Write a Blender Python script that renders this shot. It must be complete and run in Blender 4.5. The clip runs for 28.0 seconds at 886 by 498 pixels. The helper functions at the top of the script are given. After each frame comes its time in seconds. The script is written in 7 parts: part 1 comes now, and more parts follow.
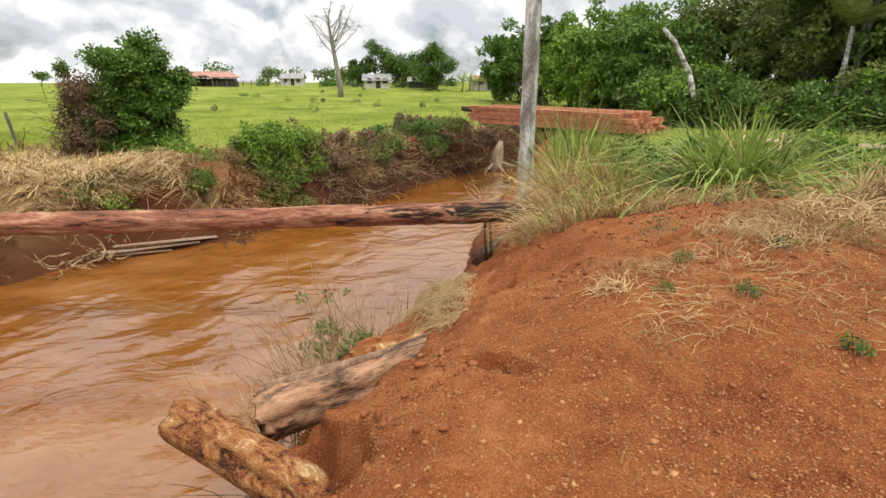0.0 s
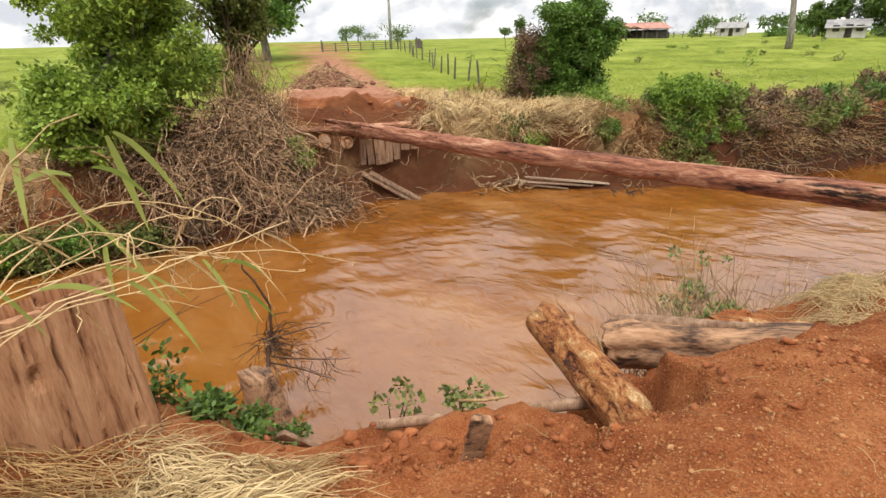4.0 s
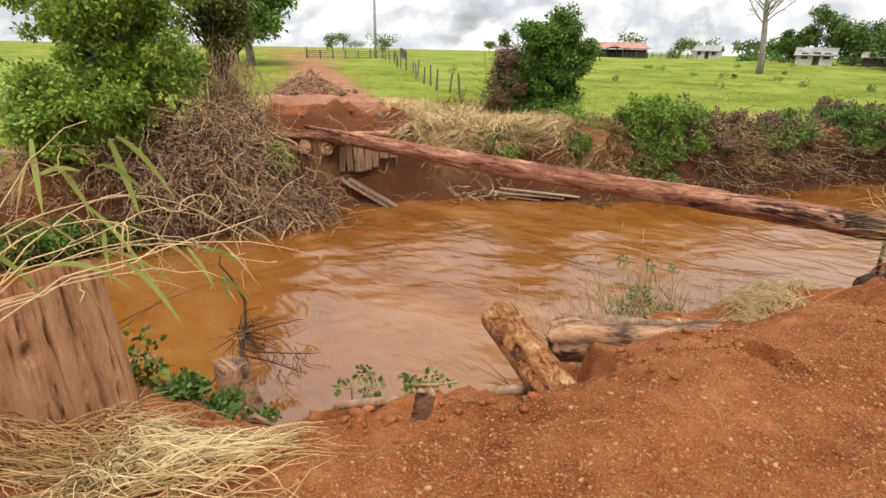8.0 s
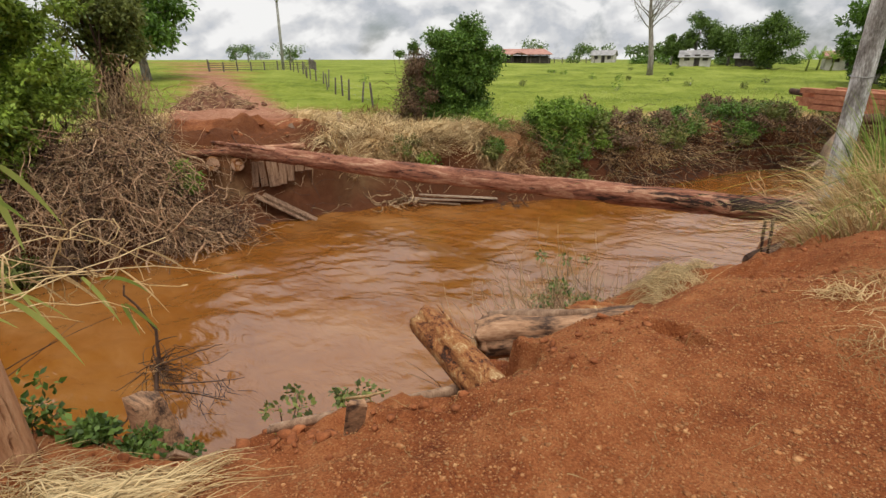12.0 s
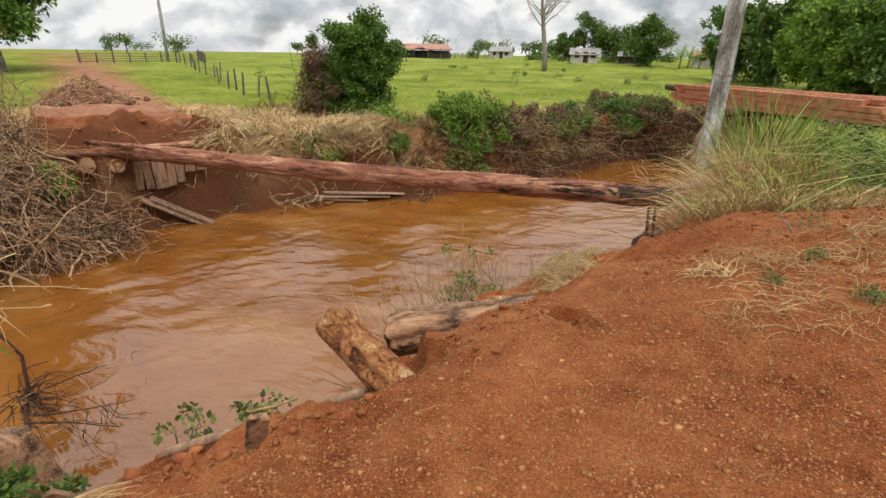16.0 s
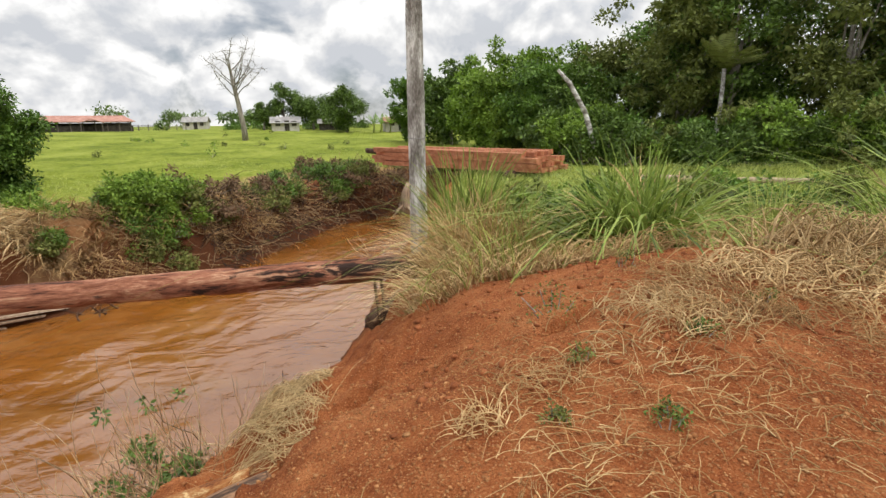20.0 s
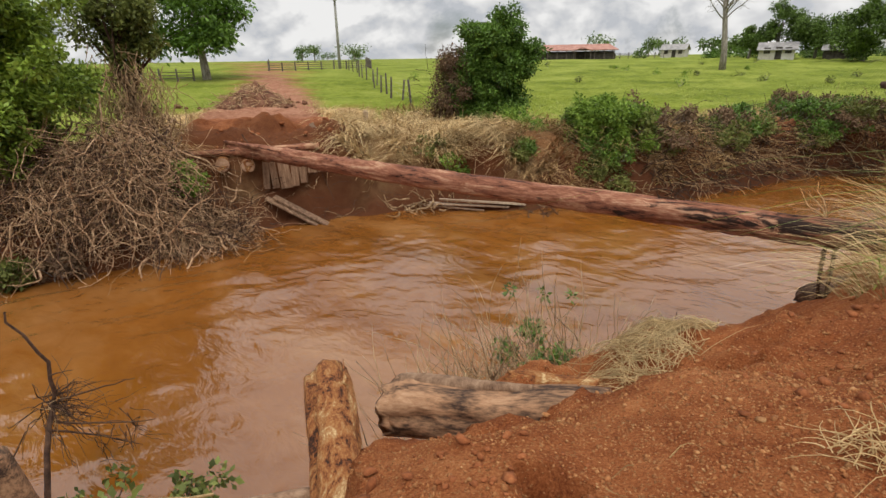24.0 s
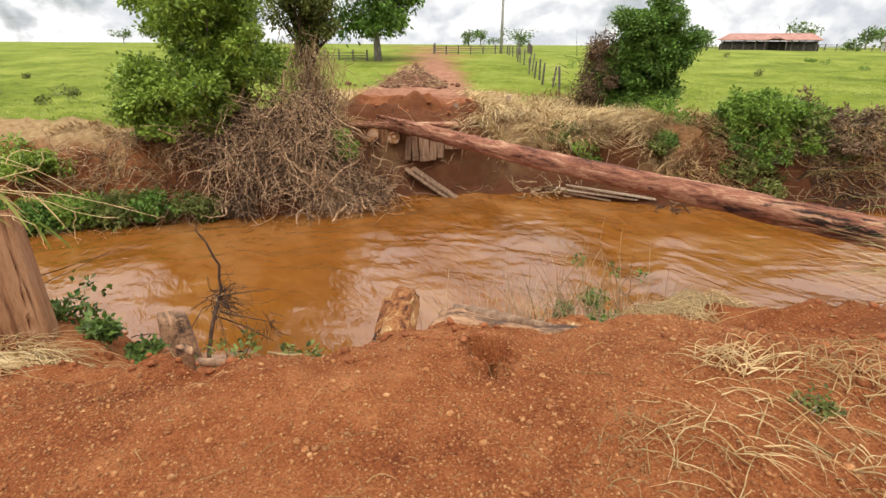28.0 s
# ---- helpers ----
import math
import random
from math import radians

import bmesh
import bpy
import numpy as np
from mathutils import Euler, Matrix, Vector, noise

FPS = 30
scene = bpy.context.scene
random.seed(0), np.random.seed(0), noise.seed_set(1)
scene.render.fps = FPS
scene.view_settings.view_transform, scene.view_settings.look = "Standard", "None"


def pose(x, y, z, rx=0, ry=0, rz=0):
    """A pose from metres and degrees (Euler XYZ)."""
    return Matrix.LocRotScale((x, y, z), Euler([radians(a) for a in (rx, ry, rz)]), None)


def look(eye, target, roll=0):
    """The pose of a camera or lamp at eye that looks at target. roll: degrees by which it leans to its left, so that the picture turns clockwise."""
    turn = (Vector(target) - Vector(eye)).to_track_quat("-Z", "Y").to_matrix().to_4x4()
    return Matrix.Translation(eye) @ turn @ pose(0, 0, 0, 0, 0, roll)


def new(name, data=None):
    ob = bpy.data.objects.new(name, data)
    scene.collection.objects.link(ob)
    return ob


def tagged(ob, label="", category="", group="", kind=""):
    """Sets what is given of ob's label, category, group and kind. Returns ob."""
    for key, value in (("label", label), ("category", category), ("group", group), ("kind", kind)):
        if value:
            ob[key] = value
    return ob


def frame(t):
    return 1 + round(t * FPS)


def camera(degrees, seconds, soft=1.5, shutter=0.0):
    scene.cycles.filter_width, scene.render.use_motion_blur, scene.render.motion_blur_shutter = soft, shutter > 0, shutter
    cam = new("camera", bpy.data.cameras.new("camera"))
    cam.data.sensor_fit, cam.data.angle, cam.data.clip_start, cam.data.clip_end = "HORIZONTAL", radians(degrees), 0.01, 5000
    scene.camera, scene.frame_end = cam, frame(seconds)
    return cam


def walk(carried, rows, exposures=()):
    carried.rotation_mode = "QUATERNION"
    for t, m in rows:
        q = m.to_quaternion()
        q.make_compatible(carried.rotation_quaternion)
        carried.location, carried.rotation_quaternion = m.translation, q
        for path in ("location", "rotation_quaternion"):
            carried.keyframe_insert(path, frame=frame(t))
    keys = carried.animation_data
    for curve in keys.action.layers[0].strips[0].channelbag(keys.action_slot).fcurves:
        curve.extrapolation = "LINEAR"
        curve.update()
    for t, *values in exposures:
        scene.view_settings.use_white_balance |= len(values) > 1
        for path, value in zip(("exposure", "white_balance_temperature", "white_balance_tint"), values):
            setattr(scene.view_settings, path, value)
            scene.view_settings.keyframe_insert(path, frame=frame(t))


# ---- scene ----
cam = camera(82.1, 28.0)
PATH = [
    (0, (0.059, 0.001, 1.562), (0.004, 1.9, 0.938), -0.1),
    (0.5, (0.058, -0.015, 1.565), (-0.033, 1.872, 0.909), -1.2),
    (1, (0.016, -0.024, 1.558), (-0.269, 1.84, 0.89), -1.6),
    (1.5, (-0.04, -0.07, 1.553), (-0.587, 1.728, 0.869), -2.3),
    (2, (-0.095, -0.121, 1.546), (-0.907, 1.573, 0.861), -2.2),
    (2.5, (-0.012, -0.128, 1.549), (-1.06, 1.421, 0.838), -0.8),
    (3, (0.076, -0.097, 1.478), (-1.148, 1.289, 0.718), -0.5),
    (3.5, (0.135, -0.166, 1.464), (-1.157, 1.15, 0.69), -1.2),
    (4, (0.2, -0.274, 1.476), (-1.113, 1.026, 0.712), -1.2),
    (4.5, (0.315, -0.243, 1.474), (-1.068, 0.986, 0.716), -0.7),
    (6.5, (0.636, -0.522, 1.59), (-0.693, 0.778, 0.854), 1.4),
    (7, (0.648, -0.514, 1.585), (-0.644, 0.826, 0.853), 1.1),
    (7.5, (0.648, -0.502, 1.586), (-0.628, 0.853, 0.853), 1.1),
    (8, (0.662, -0.487, 1.58), (-0.605, 0.877, 0.85), 1.2),
    (8.5, (0.681, -0.474, 1.585), (-0.561, 0.917, 0.861), 0.5),
    (9, (0.694, -0.475, 1.582), (-0.525, 0.941, 0.869), 0.1),
    (9.5, (0.703, -0.475, 1.578), (-0.448, 1.007, 0.886), -0.6),
    (10, (0.717, -0.468, 1.565), (-0.355, 1.071, 0.87), -0.6),
    (10.5, (0.714, -0.455, 1.56), (-0.304, 1.117, 0.86), -0.4),
    (11, (0.697, -0.461, 1.565), (-0.321, 1.11, 0.862), -0.1),
    (11.5, (0.698, -0.472, 1.568), (-0.331, 1.093, 0.864), 0.0),
    (13.5, (0.683, -0.506, 1.577), (-0.495, 0.964, 0.907), 0.8),
    (14, (0.666, -0.529, 1.581), (-0.588, 0.875, 0.905), 1.7),
    (14.5, (0.661, -0.552, 1.577), (-0.637, 0.804, 0.887), 2.0),
    (15, (0.663, -0.537, 1.574), (-0.571, 0.87, 0.868), 1.8),
    (15.5, (0.684, -0.48, 1.562), (-0.356, 1.072, 0.848), 1.4),
    (16, (0.737, -0.404, 1.572), (-0.002, 1.312, 0.857), 0.8),
    (16.5, (0.785, -0.2, 1.58), (0.353, 1.627, 0.891), 0.3),
    (17, (0.821, 0.03, 1.562), (0.613, 1.909, 0.906), 0.6),
    (17.5, (0.768, 0.251, 1.541), (0.714, 2.147, 0.906), 0.1),
    (18, (0.736, 0.488, 1.555), (0.788, 2.392, 0.943), -1.0),
    (18.5, (0.788, 0.783, 1.543), (0.886, 2.691, 0.952), -1.4),
    (19, (0.827, 1.0, 1.555), (0.974, 2.916, 1.001), -1.0),
    (19.5, (0.782, 1.18, 1.569), (1.006, 3.103, 1.065), -0.9),
    (20, (0.725, 1.285, 1.562), (0.975, 3.21, 1.079), -0.8),
    (20.5, (0.728, 1.334, 1.557), (0.974, 3.257, 1.065), -0.7),
    (22.5, (0.627, 1.493, 1.481), (0.343, 3.361, 0.825), 0.9),
    (23, (0.662, 1.448, 1.459), (0.027, 3.228, 0.805), -0.5),
    (23.5, (0.819, 1.491, 1.437), (-0.158, 3.105, 0.772), -0.2),
    (24, (0.968, 1.449, 1.428), (-0.262, 2.86, 0.725), -0.9),
    (24.5, (1.119, 1.323, 1.421), (-0.251, 2.571, 0.67), -1.7),
    (25, (1.34, 1.355, 1.417), (-0.117, 2.469, 0.62), -0.9),
    (25.5, (1.548, 1.371, 1.416), (0.017, 2.386, 0.624), -0.2),
    (26, (1.732, 1.26, 1.425), (0.171, 2.238, 0.646), 0.2),
    (26.5, (1.877, 1.215, 1.448), (0.296, 2.178, 0.689), 0.2),
    (27, (2.025, 1.29, 1.43), (0.44, 2.255, 0.685), 0.3),
    (27.5, (2.128, 1.378, 1.417), (0.548, 2.352, 0.673), 0.3),
    (28, (2.129, 1.372, 1.423), (0.556, 2.356, 0.676), 0.4),
]
walk(cam, [(t, look(eye, target, roll)) for t, eye, target, roll in PATH],
     [(0, -0.26), (1, -0.33), (2, -0.59), (3, -0.35), (4, -0.17), (7, -0.23), (8, -0.24), (9, -0.41), (10, -0.56), (11, -0.60), (14, -0.67), (15, -0.35), (16, -0.56), (17, -0.53), (18, -0.23), (19, -0.09), (20, -0.43), (23, -0.64), (24, -0.71), (25, -0.11), (26, -0.16), (27, -0.59), (28, -0.24)])

# ---------------- light ----------------
SUN_EL, SUN_AZ = radians(62), radians(128)
world = bpy.data.worlds.new("sky")
scene.world = world
world.use_nodes = True
wn, wl = world.node_tree.nodes, world.node_tree.links
wn.clear()


def N(nodes, kind, **kw):
    n = nodes.new(kind)
    for k, v in kw.items():
        n.inputs[k.replace("_", " ")].default_value = v
    return n


w_out = wn.new("ShaderNodeOutputWorld")
w_bg = N(wn, "ShaderNodeBackground", Strength=0.077)
w_sky = wn.new("ShaderNodeTexSky")
w_sky.sky_type, w_sky.sun_disc = "NISHITA", False
w_sky.sun_elevation, w_sky.sun_rotation = SUN_EL, SUN_AZ
w_tc = wn.new("ShaderNodeTexCoord")
w_sep = wn.new("ShaderNodeSeparateXYZ")
wl.new(w_tc.outputs["Generated"], w_sep.inputs[0])
w_den = wn.new("ShaderNodeMath"); w_den.operation = "ADD"; w_den.inputs[1].default_value = 0.72
w_abs = wn.new("ShaderNodeMath"); w_abs.operation = "ABSOLUTE"
wl.new(w_sep.outputs[2], w_abs.inputs[0]); wl.new(w_abs.outputs[0], w_den.inputs[0])
w_com = wn.new("ShaderNodeCombineXYZ")
for k in (0, 1):
    d = wn.new("ShaderNodeMath"); d.operation = "DIVIDE"
    wl.new(w_sep.outputs[k], d.inputs[0]); wl.new(w_den.outputs[0], d.inputs[1]); wl.new(d.outputs[0], w_com.inputs[k])
def cloud_noise(scale_by):
    """Cloud density; sampled again nearer the zenith it tells tops from bases."""
    mp = wn.new("ShaderNodeMapping"); mp.inputs["Scale"].default_value = (scale_by, scale_by, 1)
    wl.new(w_com.outputs[0], mp.inputs[0])
    big = N(wn, "ShaderNodeTexNoise", Scale=4.2, Detail=9.0, Roughness=0.54, Distortion=0.2)
    wl.new(mp.outputs[0], big.inputs["Vector"])
    return big.outputs[0]


w_n1, w_up = cloud_noise(1.0), cloud_noise(0.962)
w_cov = wn.new("ShaderNodeValToRGB")
w_cov.color_ramp.elements[0].position, w_cov.color_ramp.elements[1].position = 0.32, 0.43
w_cov.color_ramp.elements[0].color = (0.30, 0.30, 0.30, 1)
wl.new(w_n1, w_cov.inputs[0])
w_dif = wn.new("ShaderNodeMath"); w_dif.operation = "SUBTRACT"
wl.new(w_n1, w_dif.inputs[0]); wl.new(w_up, w_dif.inputs[1])
w_lit = wn.new("ShaderNodeMapRange")
w_lit.inputs[1].default_value, w_lit.inputs[2].default_value = -0.075, 0.065
wl.new(w_dif.outputs[0], w_lit.inputs[0])
w_shade = wn.new("ShaderNodeValToRGB")
w_shade.color_ramp.elements[0].position, w_shade.color_ramp.elements[1].position = 0.08, 0.95
w_shade.color_ramp.elements[0].color = (11.0, 11.4, 12.1, 1)
w_shade.color_ramp.elements[1].color = (18.2, 18.1, 17.9, 1)
w_mid = w_shade.color_ramp.elements.new(0.5); w_mid.color = (13.9, 14.0, 14.2, 1)
wl.new(w_lit.outputs[0], w_shade.inputs[0])
# the cloud deck brightens towards the zenith
w_zen = wn.new("ShaderNodeMapRange"); w_zen.inputs[1].default_value, w_zen.inputs[2].default_value = 0.16, 0.9
w_zen.inputs[3].default_value, w_zen.inputs[4].default_value = 1.0, 2.0
wl.new(w_abs.outputs[0], w_zen.inputs[0])
w_deck = wn.new("ShaderNodeVectorMath"); w_deck.operation = "SCALE"
wl.new(w_shade.outputs[0], w_deck.inputs[0]); wl.new(w_zen.outputs[0], w_deck.inputs["Scale"])
w_mix = wn.new("ShaderNodeMix"); w_mix.data_type = "RGBA"
wl.new(w_cov.outputs[0], w_mix.inputs[0]); wl.new(w_sky.outputs[0], w_mix.inputs[6]); wl.new(w_deck.outputs[0], w_mix.inputs[7])
wl.new(w_mix.outputs[2], w_bg.inputs[0]); wl.new(w_bg.outputs[0], w_out.inputs[0])

sun = new("sun", bpy.data.lights.new("sun", "SUN"))
sun.data.energy, sun.data.angle, sun.data.color = 2.6, radians(22), (1.0, 0.94, 0.84)
sun_dir = Vector((math.sin(SUN_AZ) * math.cos(SUN_EL), math.cos(SUN_AZ) * math.cos(SUN_EL), math.sin(SUN_EL)))
sun.matrix_world = look(sun_dir * 50, (0, 0, 0))

# ---------------- materials ----------------
def material(name, rough=0.9, metal=0.0):
    m = bpy.data.materials.new(name)
    m.use_nodes = True
    b = m.node_tree.nodes["Principled BSDF"]
    b.inputs["Roughness"].default_value, b.inputs["Metallic"].default_value = rough, metal
    b.inputs["Specular IOR Level"].default_value = 0.25
    return m, m.node_tree.nodes, m.node_tree.links, b


def ramp(nodes, stops):
    r = nodes.new("ShaderNodeValToRGB")
    els = r.color_ramp.elements
    while len(els) < len(stops):
        els.new(0.5)
    for e, (p, c) in zip(els, stops):
        e.position, e.color = p, (*c, 1)
    return r


def mix(nodes, links, fac, a, b, mode="MIX"):
    m = nodes.new("ShaderNodeMix")
    m.data_type, m.blend_type = "RGBA", mode
    for sock, v in ((m.inputs[0], fac), (m.inputs[6], a), (m.inputs[7], b)):
        if isinstance(v, bpy.types.NodeSocket):
            links.new(v, sock)
        elif isinstance(v, tuple):
            sock.default_value = (*v, 1)
        else:
            sock.default_value = v
    return m.outputs[2]


def noise_tex(nodes, links, vec, scale, detail=4.0, rough=0.6, distort=0.0):
    n = N(nodes, "ShaderNodeTexNoise", Scale=scale, Detail=detail, Roughness=rough, Distortion=distort)
    if vec is not None:
        links.new(vec, n.inputs["Vector"])
    return n.outputs[0]


def bump(nodes, links, b, height, strength, dist=0.02):
    n = N(nodes, "ShaderNodeBump", Strength=strength, Distance=dist)
    links.new(height, n.inputs["Height"])
    links.new(n.outputs[0], b.inputs["Normal"])


def coords(nodes, links, kind="Object", scale=(1, 1, 1)):
    tc = nodes.new("ShaderNodeTexCoord")
    mp = nodes.new("ShaderNodeMapping")
    mp.inputs["Scale"].default_value = scale
    links.new(tc.outputs[kind], mp.inputs[0])
    return mp.outputs[0]


def mottled(name, stops, scale=6.0, fine=60.0, rough=0.9, bump_by=0.4, bump_dist=0.01, stretch=(1, 1, 1), vary=0.25, distort=0.0):
    """A material whose colour wanders along stops at a coarse and a fine scale, and a little from piece to piece."""
    m, n, l, b = material(name, rough)
    v = coords(n, l, "Object", stretch)
    c = noise_tex(n, l, v, scale, 5.0, 0.6, distort)
    f = noise_tex(n, l, v, fine, 3.0, 0.6)
    add = n.new("ShaderNodeMath"); add.operation = "MULTIPLY_ADD"; add.inputs[1].default_value = 0.45
    l.new(f, add.inputs[0]); l.new(c, add.inputs[2])
    sub = n.new("ShaderNodeMath"); sub.operation = "SUBTRACT"; sub.inputs[1].default_value = 0.22
    l.new(add.outputs[0], sub.inputs[0])
    r = ramp(n, stops)
    l.new(sub.outputs[0], r.inputs[0])
    info = n.new("ShaderNodeObjectInfo")
    geo = n.new("ShaderNodeNewGeometry")
    rnd = n.new("ShaderNodeMath"); rnd.operation = "ADD"
    l.new(info.outputs["Random"], rnd.inputs[0]); l.new(geo.outputs["Random Per Island"], rnd.inputs[1])
    fr = n.new("ShaderNodeMapRange"); fr.inputs[2].default_value = 2.0
    fr.inputs[3].default_value, fr.inputs[4].default_value = 1 - vary, 1 + vary
    l.new(rnd.outputs[0], fr.inputs[0])
    hs = n.new("ShaderNodeHueSaturation")
    l.new(fr.outputs[0], hs.inputs["Value"]); l.new(r.outputs[0], hs.inputs["Color"])
    l.new(hs.outputs[0], b.inputs["Base Color"])
    if bump_by:
        bump(n, l, b, sub.outputs[0], bump_by, bump_dist)
    return m


def leaf_material(name, dark, light, rough=0.55, glow=0.25, top=0.95):
    """Leaves: colour varies from leaf to leaf and in soft patches; some light passes through."""
    m, n, l, b = material(name, rough)
    geo = n.new("ShaderNodeNewGeometry")
    v = coords(n, l)
    c = noise_tex(n, l, v, 0.9, 3.0)
    mid = n.new("ShaderNodeMath"); mid.operation = "MULTIPLY_ADD"; mid.inputs[1].default_value = 0.55
    l.new(geo.outputs["Random Per Island"], mid.inputs[0]); l.new(c, mid.inputs[2])
    r = ramp(n, [(0.34, tuple(0.62 * v for v in dark)), (top, light)])
    l.new(mid.outputs[0], r.inputs[0])
    l.new(r.outputs[0], b.inputs["Base Color"])
    tr = n.new("ShaderNodeBsdfTranslucent")
    l.new(r.outputs[0], tr.inputs[0])
    ms = n.new("ShaderNodeMixShader"); ms.inputs[0].default_value = glow
    l.new(b.outputs[0], ms.inputs[1]); l.new(tr.outputs[0], ms.inputs[2])
    l.new(ms.outputs[0], n["Material Output"].inputs[0])
    return m


def ground_material():
    m, n, l, b = material("laterite_earth_and_pasture", 0.95)
    b.inputs["Specular IOR Level"].default_value = 0.12
    v = coords(n, l)
    big, mid_, fine = noise_tex(n, l, v, 0.7, 5.0), noise_tex(n, l, v, 5.0, 6.0, 0.65), noise_tex(n, l, v, 70.0, 4.0, 0.7)
    dirt = ramp(n, [(0.25, (0.075, 0.020, 0.008)), (0.38, (0.175, 0.047, 0.016)), (0.50, (0.275, 0.084, 0.027)), (0.66, (0.40, 0.150, 0.056)), (0.82, (0.53, 0.240, 0.102))])
    a = n.new("ShaderNodeMath"); a.operation = "MULTIPLY_ADD"; a.inputs[1].default_value = 0.5
    l.new(mid_, a.inputs[0])
    h = n.new("ShaderNodeMath"); h.operation = "MULTIPLY_ADD"; h.inputs[1].default_value = 0.72
    l.new(fine, h.inputs[0]); l.new(a.outputs[0], h.inputs[2])
    h2 = n.new("ShaderNodeMath"); h2.operation = "MULTIPLY_ADD"; h2.inputs[1].default_value = 0.55
    l.new(big, h2.inputs[0]); l.new(h.outputs[0], h2.inputs[2])
    l.new(h2.outputs[0], dirt.inputs[0])
    a.inputs[2].default_value = -0.36
    # gravel grit lying in the earth
    vor = N(n, "ShaderNodeTexVoronoi", Scale=62.0)
    l.new(v, vor.inputs["Vector"])
    gr = ramp(n, [(0.26, (1, 1, 1)), (0.40, (0, 0, 0))])
    l.new(vor.outputs["Distance"], gr.inputs[0])
    wn_ = N(n, "ShaderNodeTexWhiteNoise")
    l.new(vor.outputs["Position"], wn_.inputs["Vector"])
    pick = ramp(n, [(0.60, (0, 0, 0)), (0.95, (1, 1, 1))])
    l.new(wn_.outputs["Value"], pick.inputs[0])
    both = mix(n, l, 1.0, gr.outputs[0], pick.outputs[0], "MULTIPLY")
    dirt_c = mix(n, l, both, dirt.outputs[0], (0.50, 0.25, 0.11))
    # dark brown serves wet mud and the shade painted on the far cut bank
    att_w = n.new("ShaderNodeAttribute"); att_w.attribute_name = "wet_shade"
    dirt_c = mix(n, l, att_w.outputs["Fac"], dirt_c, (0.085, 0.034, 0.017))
    att_s = n.new("ShaderNodeAttribute"); att_s.attribute_name = "straw"
    straw = ramp(n, [(0.3, (0.26, 0.16, 0.075)), (0.7, (0.50, 0.37, 0.19))])
    l.new(mid_, straw.inputs[0])
    dirt_c = mix(n, l, att_s.outputs["Fac"], dirt_c, straw.outputs[0])
    att_d = n.new("ShaderNodeAttribute"); att_d.attribute_name = "dust"
    dust = ramp(n, [(0.3, (0.19, 0.075, 0.040)), (0.5, (0.33, 0.150, 0.088)), (0.72, (0.47, 0.255, 0.165))])
    l.new(h2.outputs[0], dust.inputs[0])
    dirt_c = mix(n, l, att_d.outputs["Fac"], dirt_c, dust.outputs[0])
    att_g = n.new("ShaderNodeAttribute"); att_g.attribute_name = "grass"
    tuft = noise_tex(n, l, v, 0.16, 6.0, 0.65)
    tuft2 = noise_tex(n, l, v, 2.2, 5.0, 0.7)
    t = n.new("ShaderNodeMath"); t.operation = "MULTIPLY_ADD"; t.inputs[1].default_value = 0.6
    l.new(tuft2, t.inputs[0]); l.new(tuft, t.inputs[2])
    grass = ramp(n, [(0.52, (0.066, 0.092, 0.010)), (0.74, (0.158, 0.200, 0.021)), (0.95, (0.265, 0.300, 0.052))])
    l.new(t.outputs[0], grass.inputs[0])
    col = mix(n, l, att_g.outputs["Fac"], dirt_c, grass.outputs[0])
    l.new(col, b.inputs["Base Color"])
    hh = n.new("ShaderNodeMath"); hh.operation = "MULTIPLY_ADD"; hh.inputs[1].default_value = 0.35
    l.new(both, hh.inputs[0]); l.new(h2.outputs[0], hh.inputs[2])
    bump(n, l, b, hh.outputs[0], 0.9, 0.04)
    return m


def water_material():
    m, n, l, b = material("muddy_water", 0.05)
    b.inputs["Specular IOR Level"].default_value = 0.5
    b.inputs["IOR"].default_value = 1.8
    v = coords(n, l, "Object", (1, 1, 1))
    # streaks run along the current
    rot = n.new("ShaderNodeMapping"); rot.inputs["Rotation"].default_value = (0, 0, radians(-58)); rot.inputs["Scale"].default_value = (0.7, 1.35, 1)
    l.new(v, rot.inputs[0])
    c1 = noise_tex(n, l, rot.outputs[0], 0.35, 5.0, 0.55, 0.6)
    c2 = noise_tex(n, l, rot.outputs[0], 1.5, 5.0, 0.55, 0.8)
    a = n.new("ShaderNodeMath"); a.operation = "MULTIPLY_ADD"; a.inputs[1].default_value = 0.35
    l.new(c2, a.inputs[0]); l.new(c1, a.inputs[2])
    r = ramp(n, [(0.42, (0.168, 0.055, 0.006)), (0.66, (0.225, 0.082, 0.014)), (0.90, (0.30, 0.137, 0.042))])
    l.new(a.outputs[0], r.inputs[0])
    l.new(r.outputs[0], b.inputs["Base Color"])
    return m, n, l, b, rot


MAT_GROUND = ground_material()
MAT_WATER, wn2, wl2, wb2, wrot = water_material()
w_r1 = noise_tex(wn2, wl2, wrot.outputs[0], 1.6, 4.0, 0.55, 1.2)
w_r2 = noise_tex(wn2, wl2, wrot.outputs[0], 6.0, 3.0, 0.5, 0.6)
w_h = wn2.new("ShaderNodeMath"); w_h.operation = "MULTIPLY_ADD"; w_h.inputs[1].default_value = 0.22
wl2.new(w_r2, w_h.inputs[0]); wl2.new(w_r1, w_h.inputs[2])
bump(wn2, wl2, wb2, w_h.outputs[0], 0.30, 0.12)

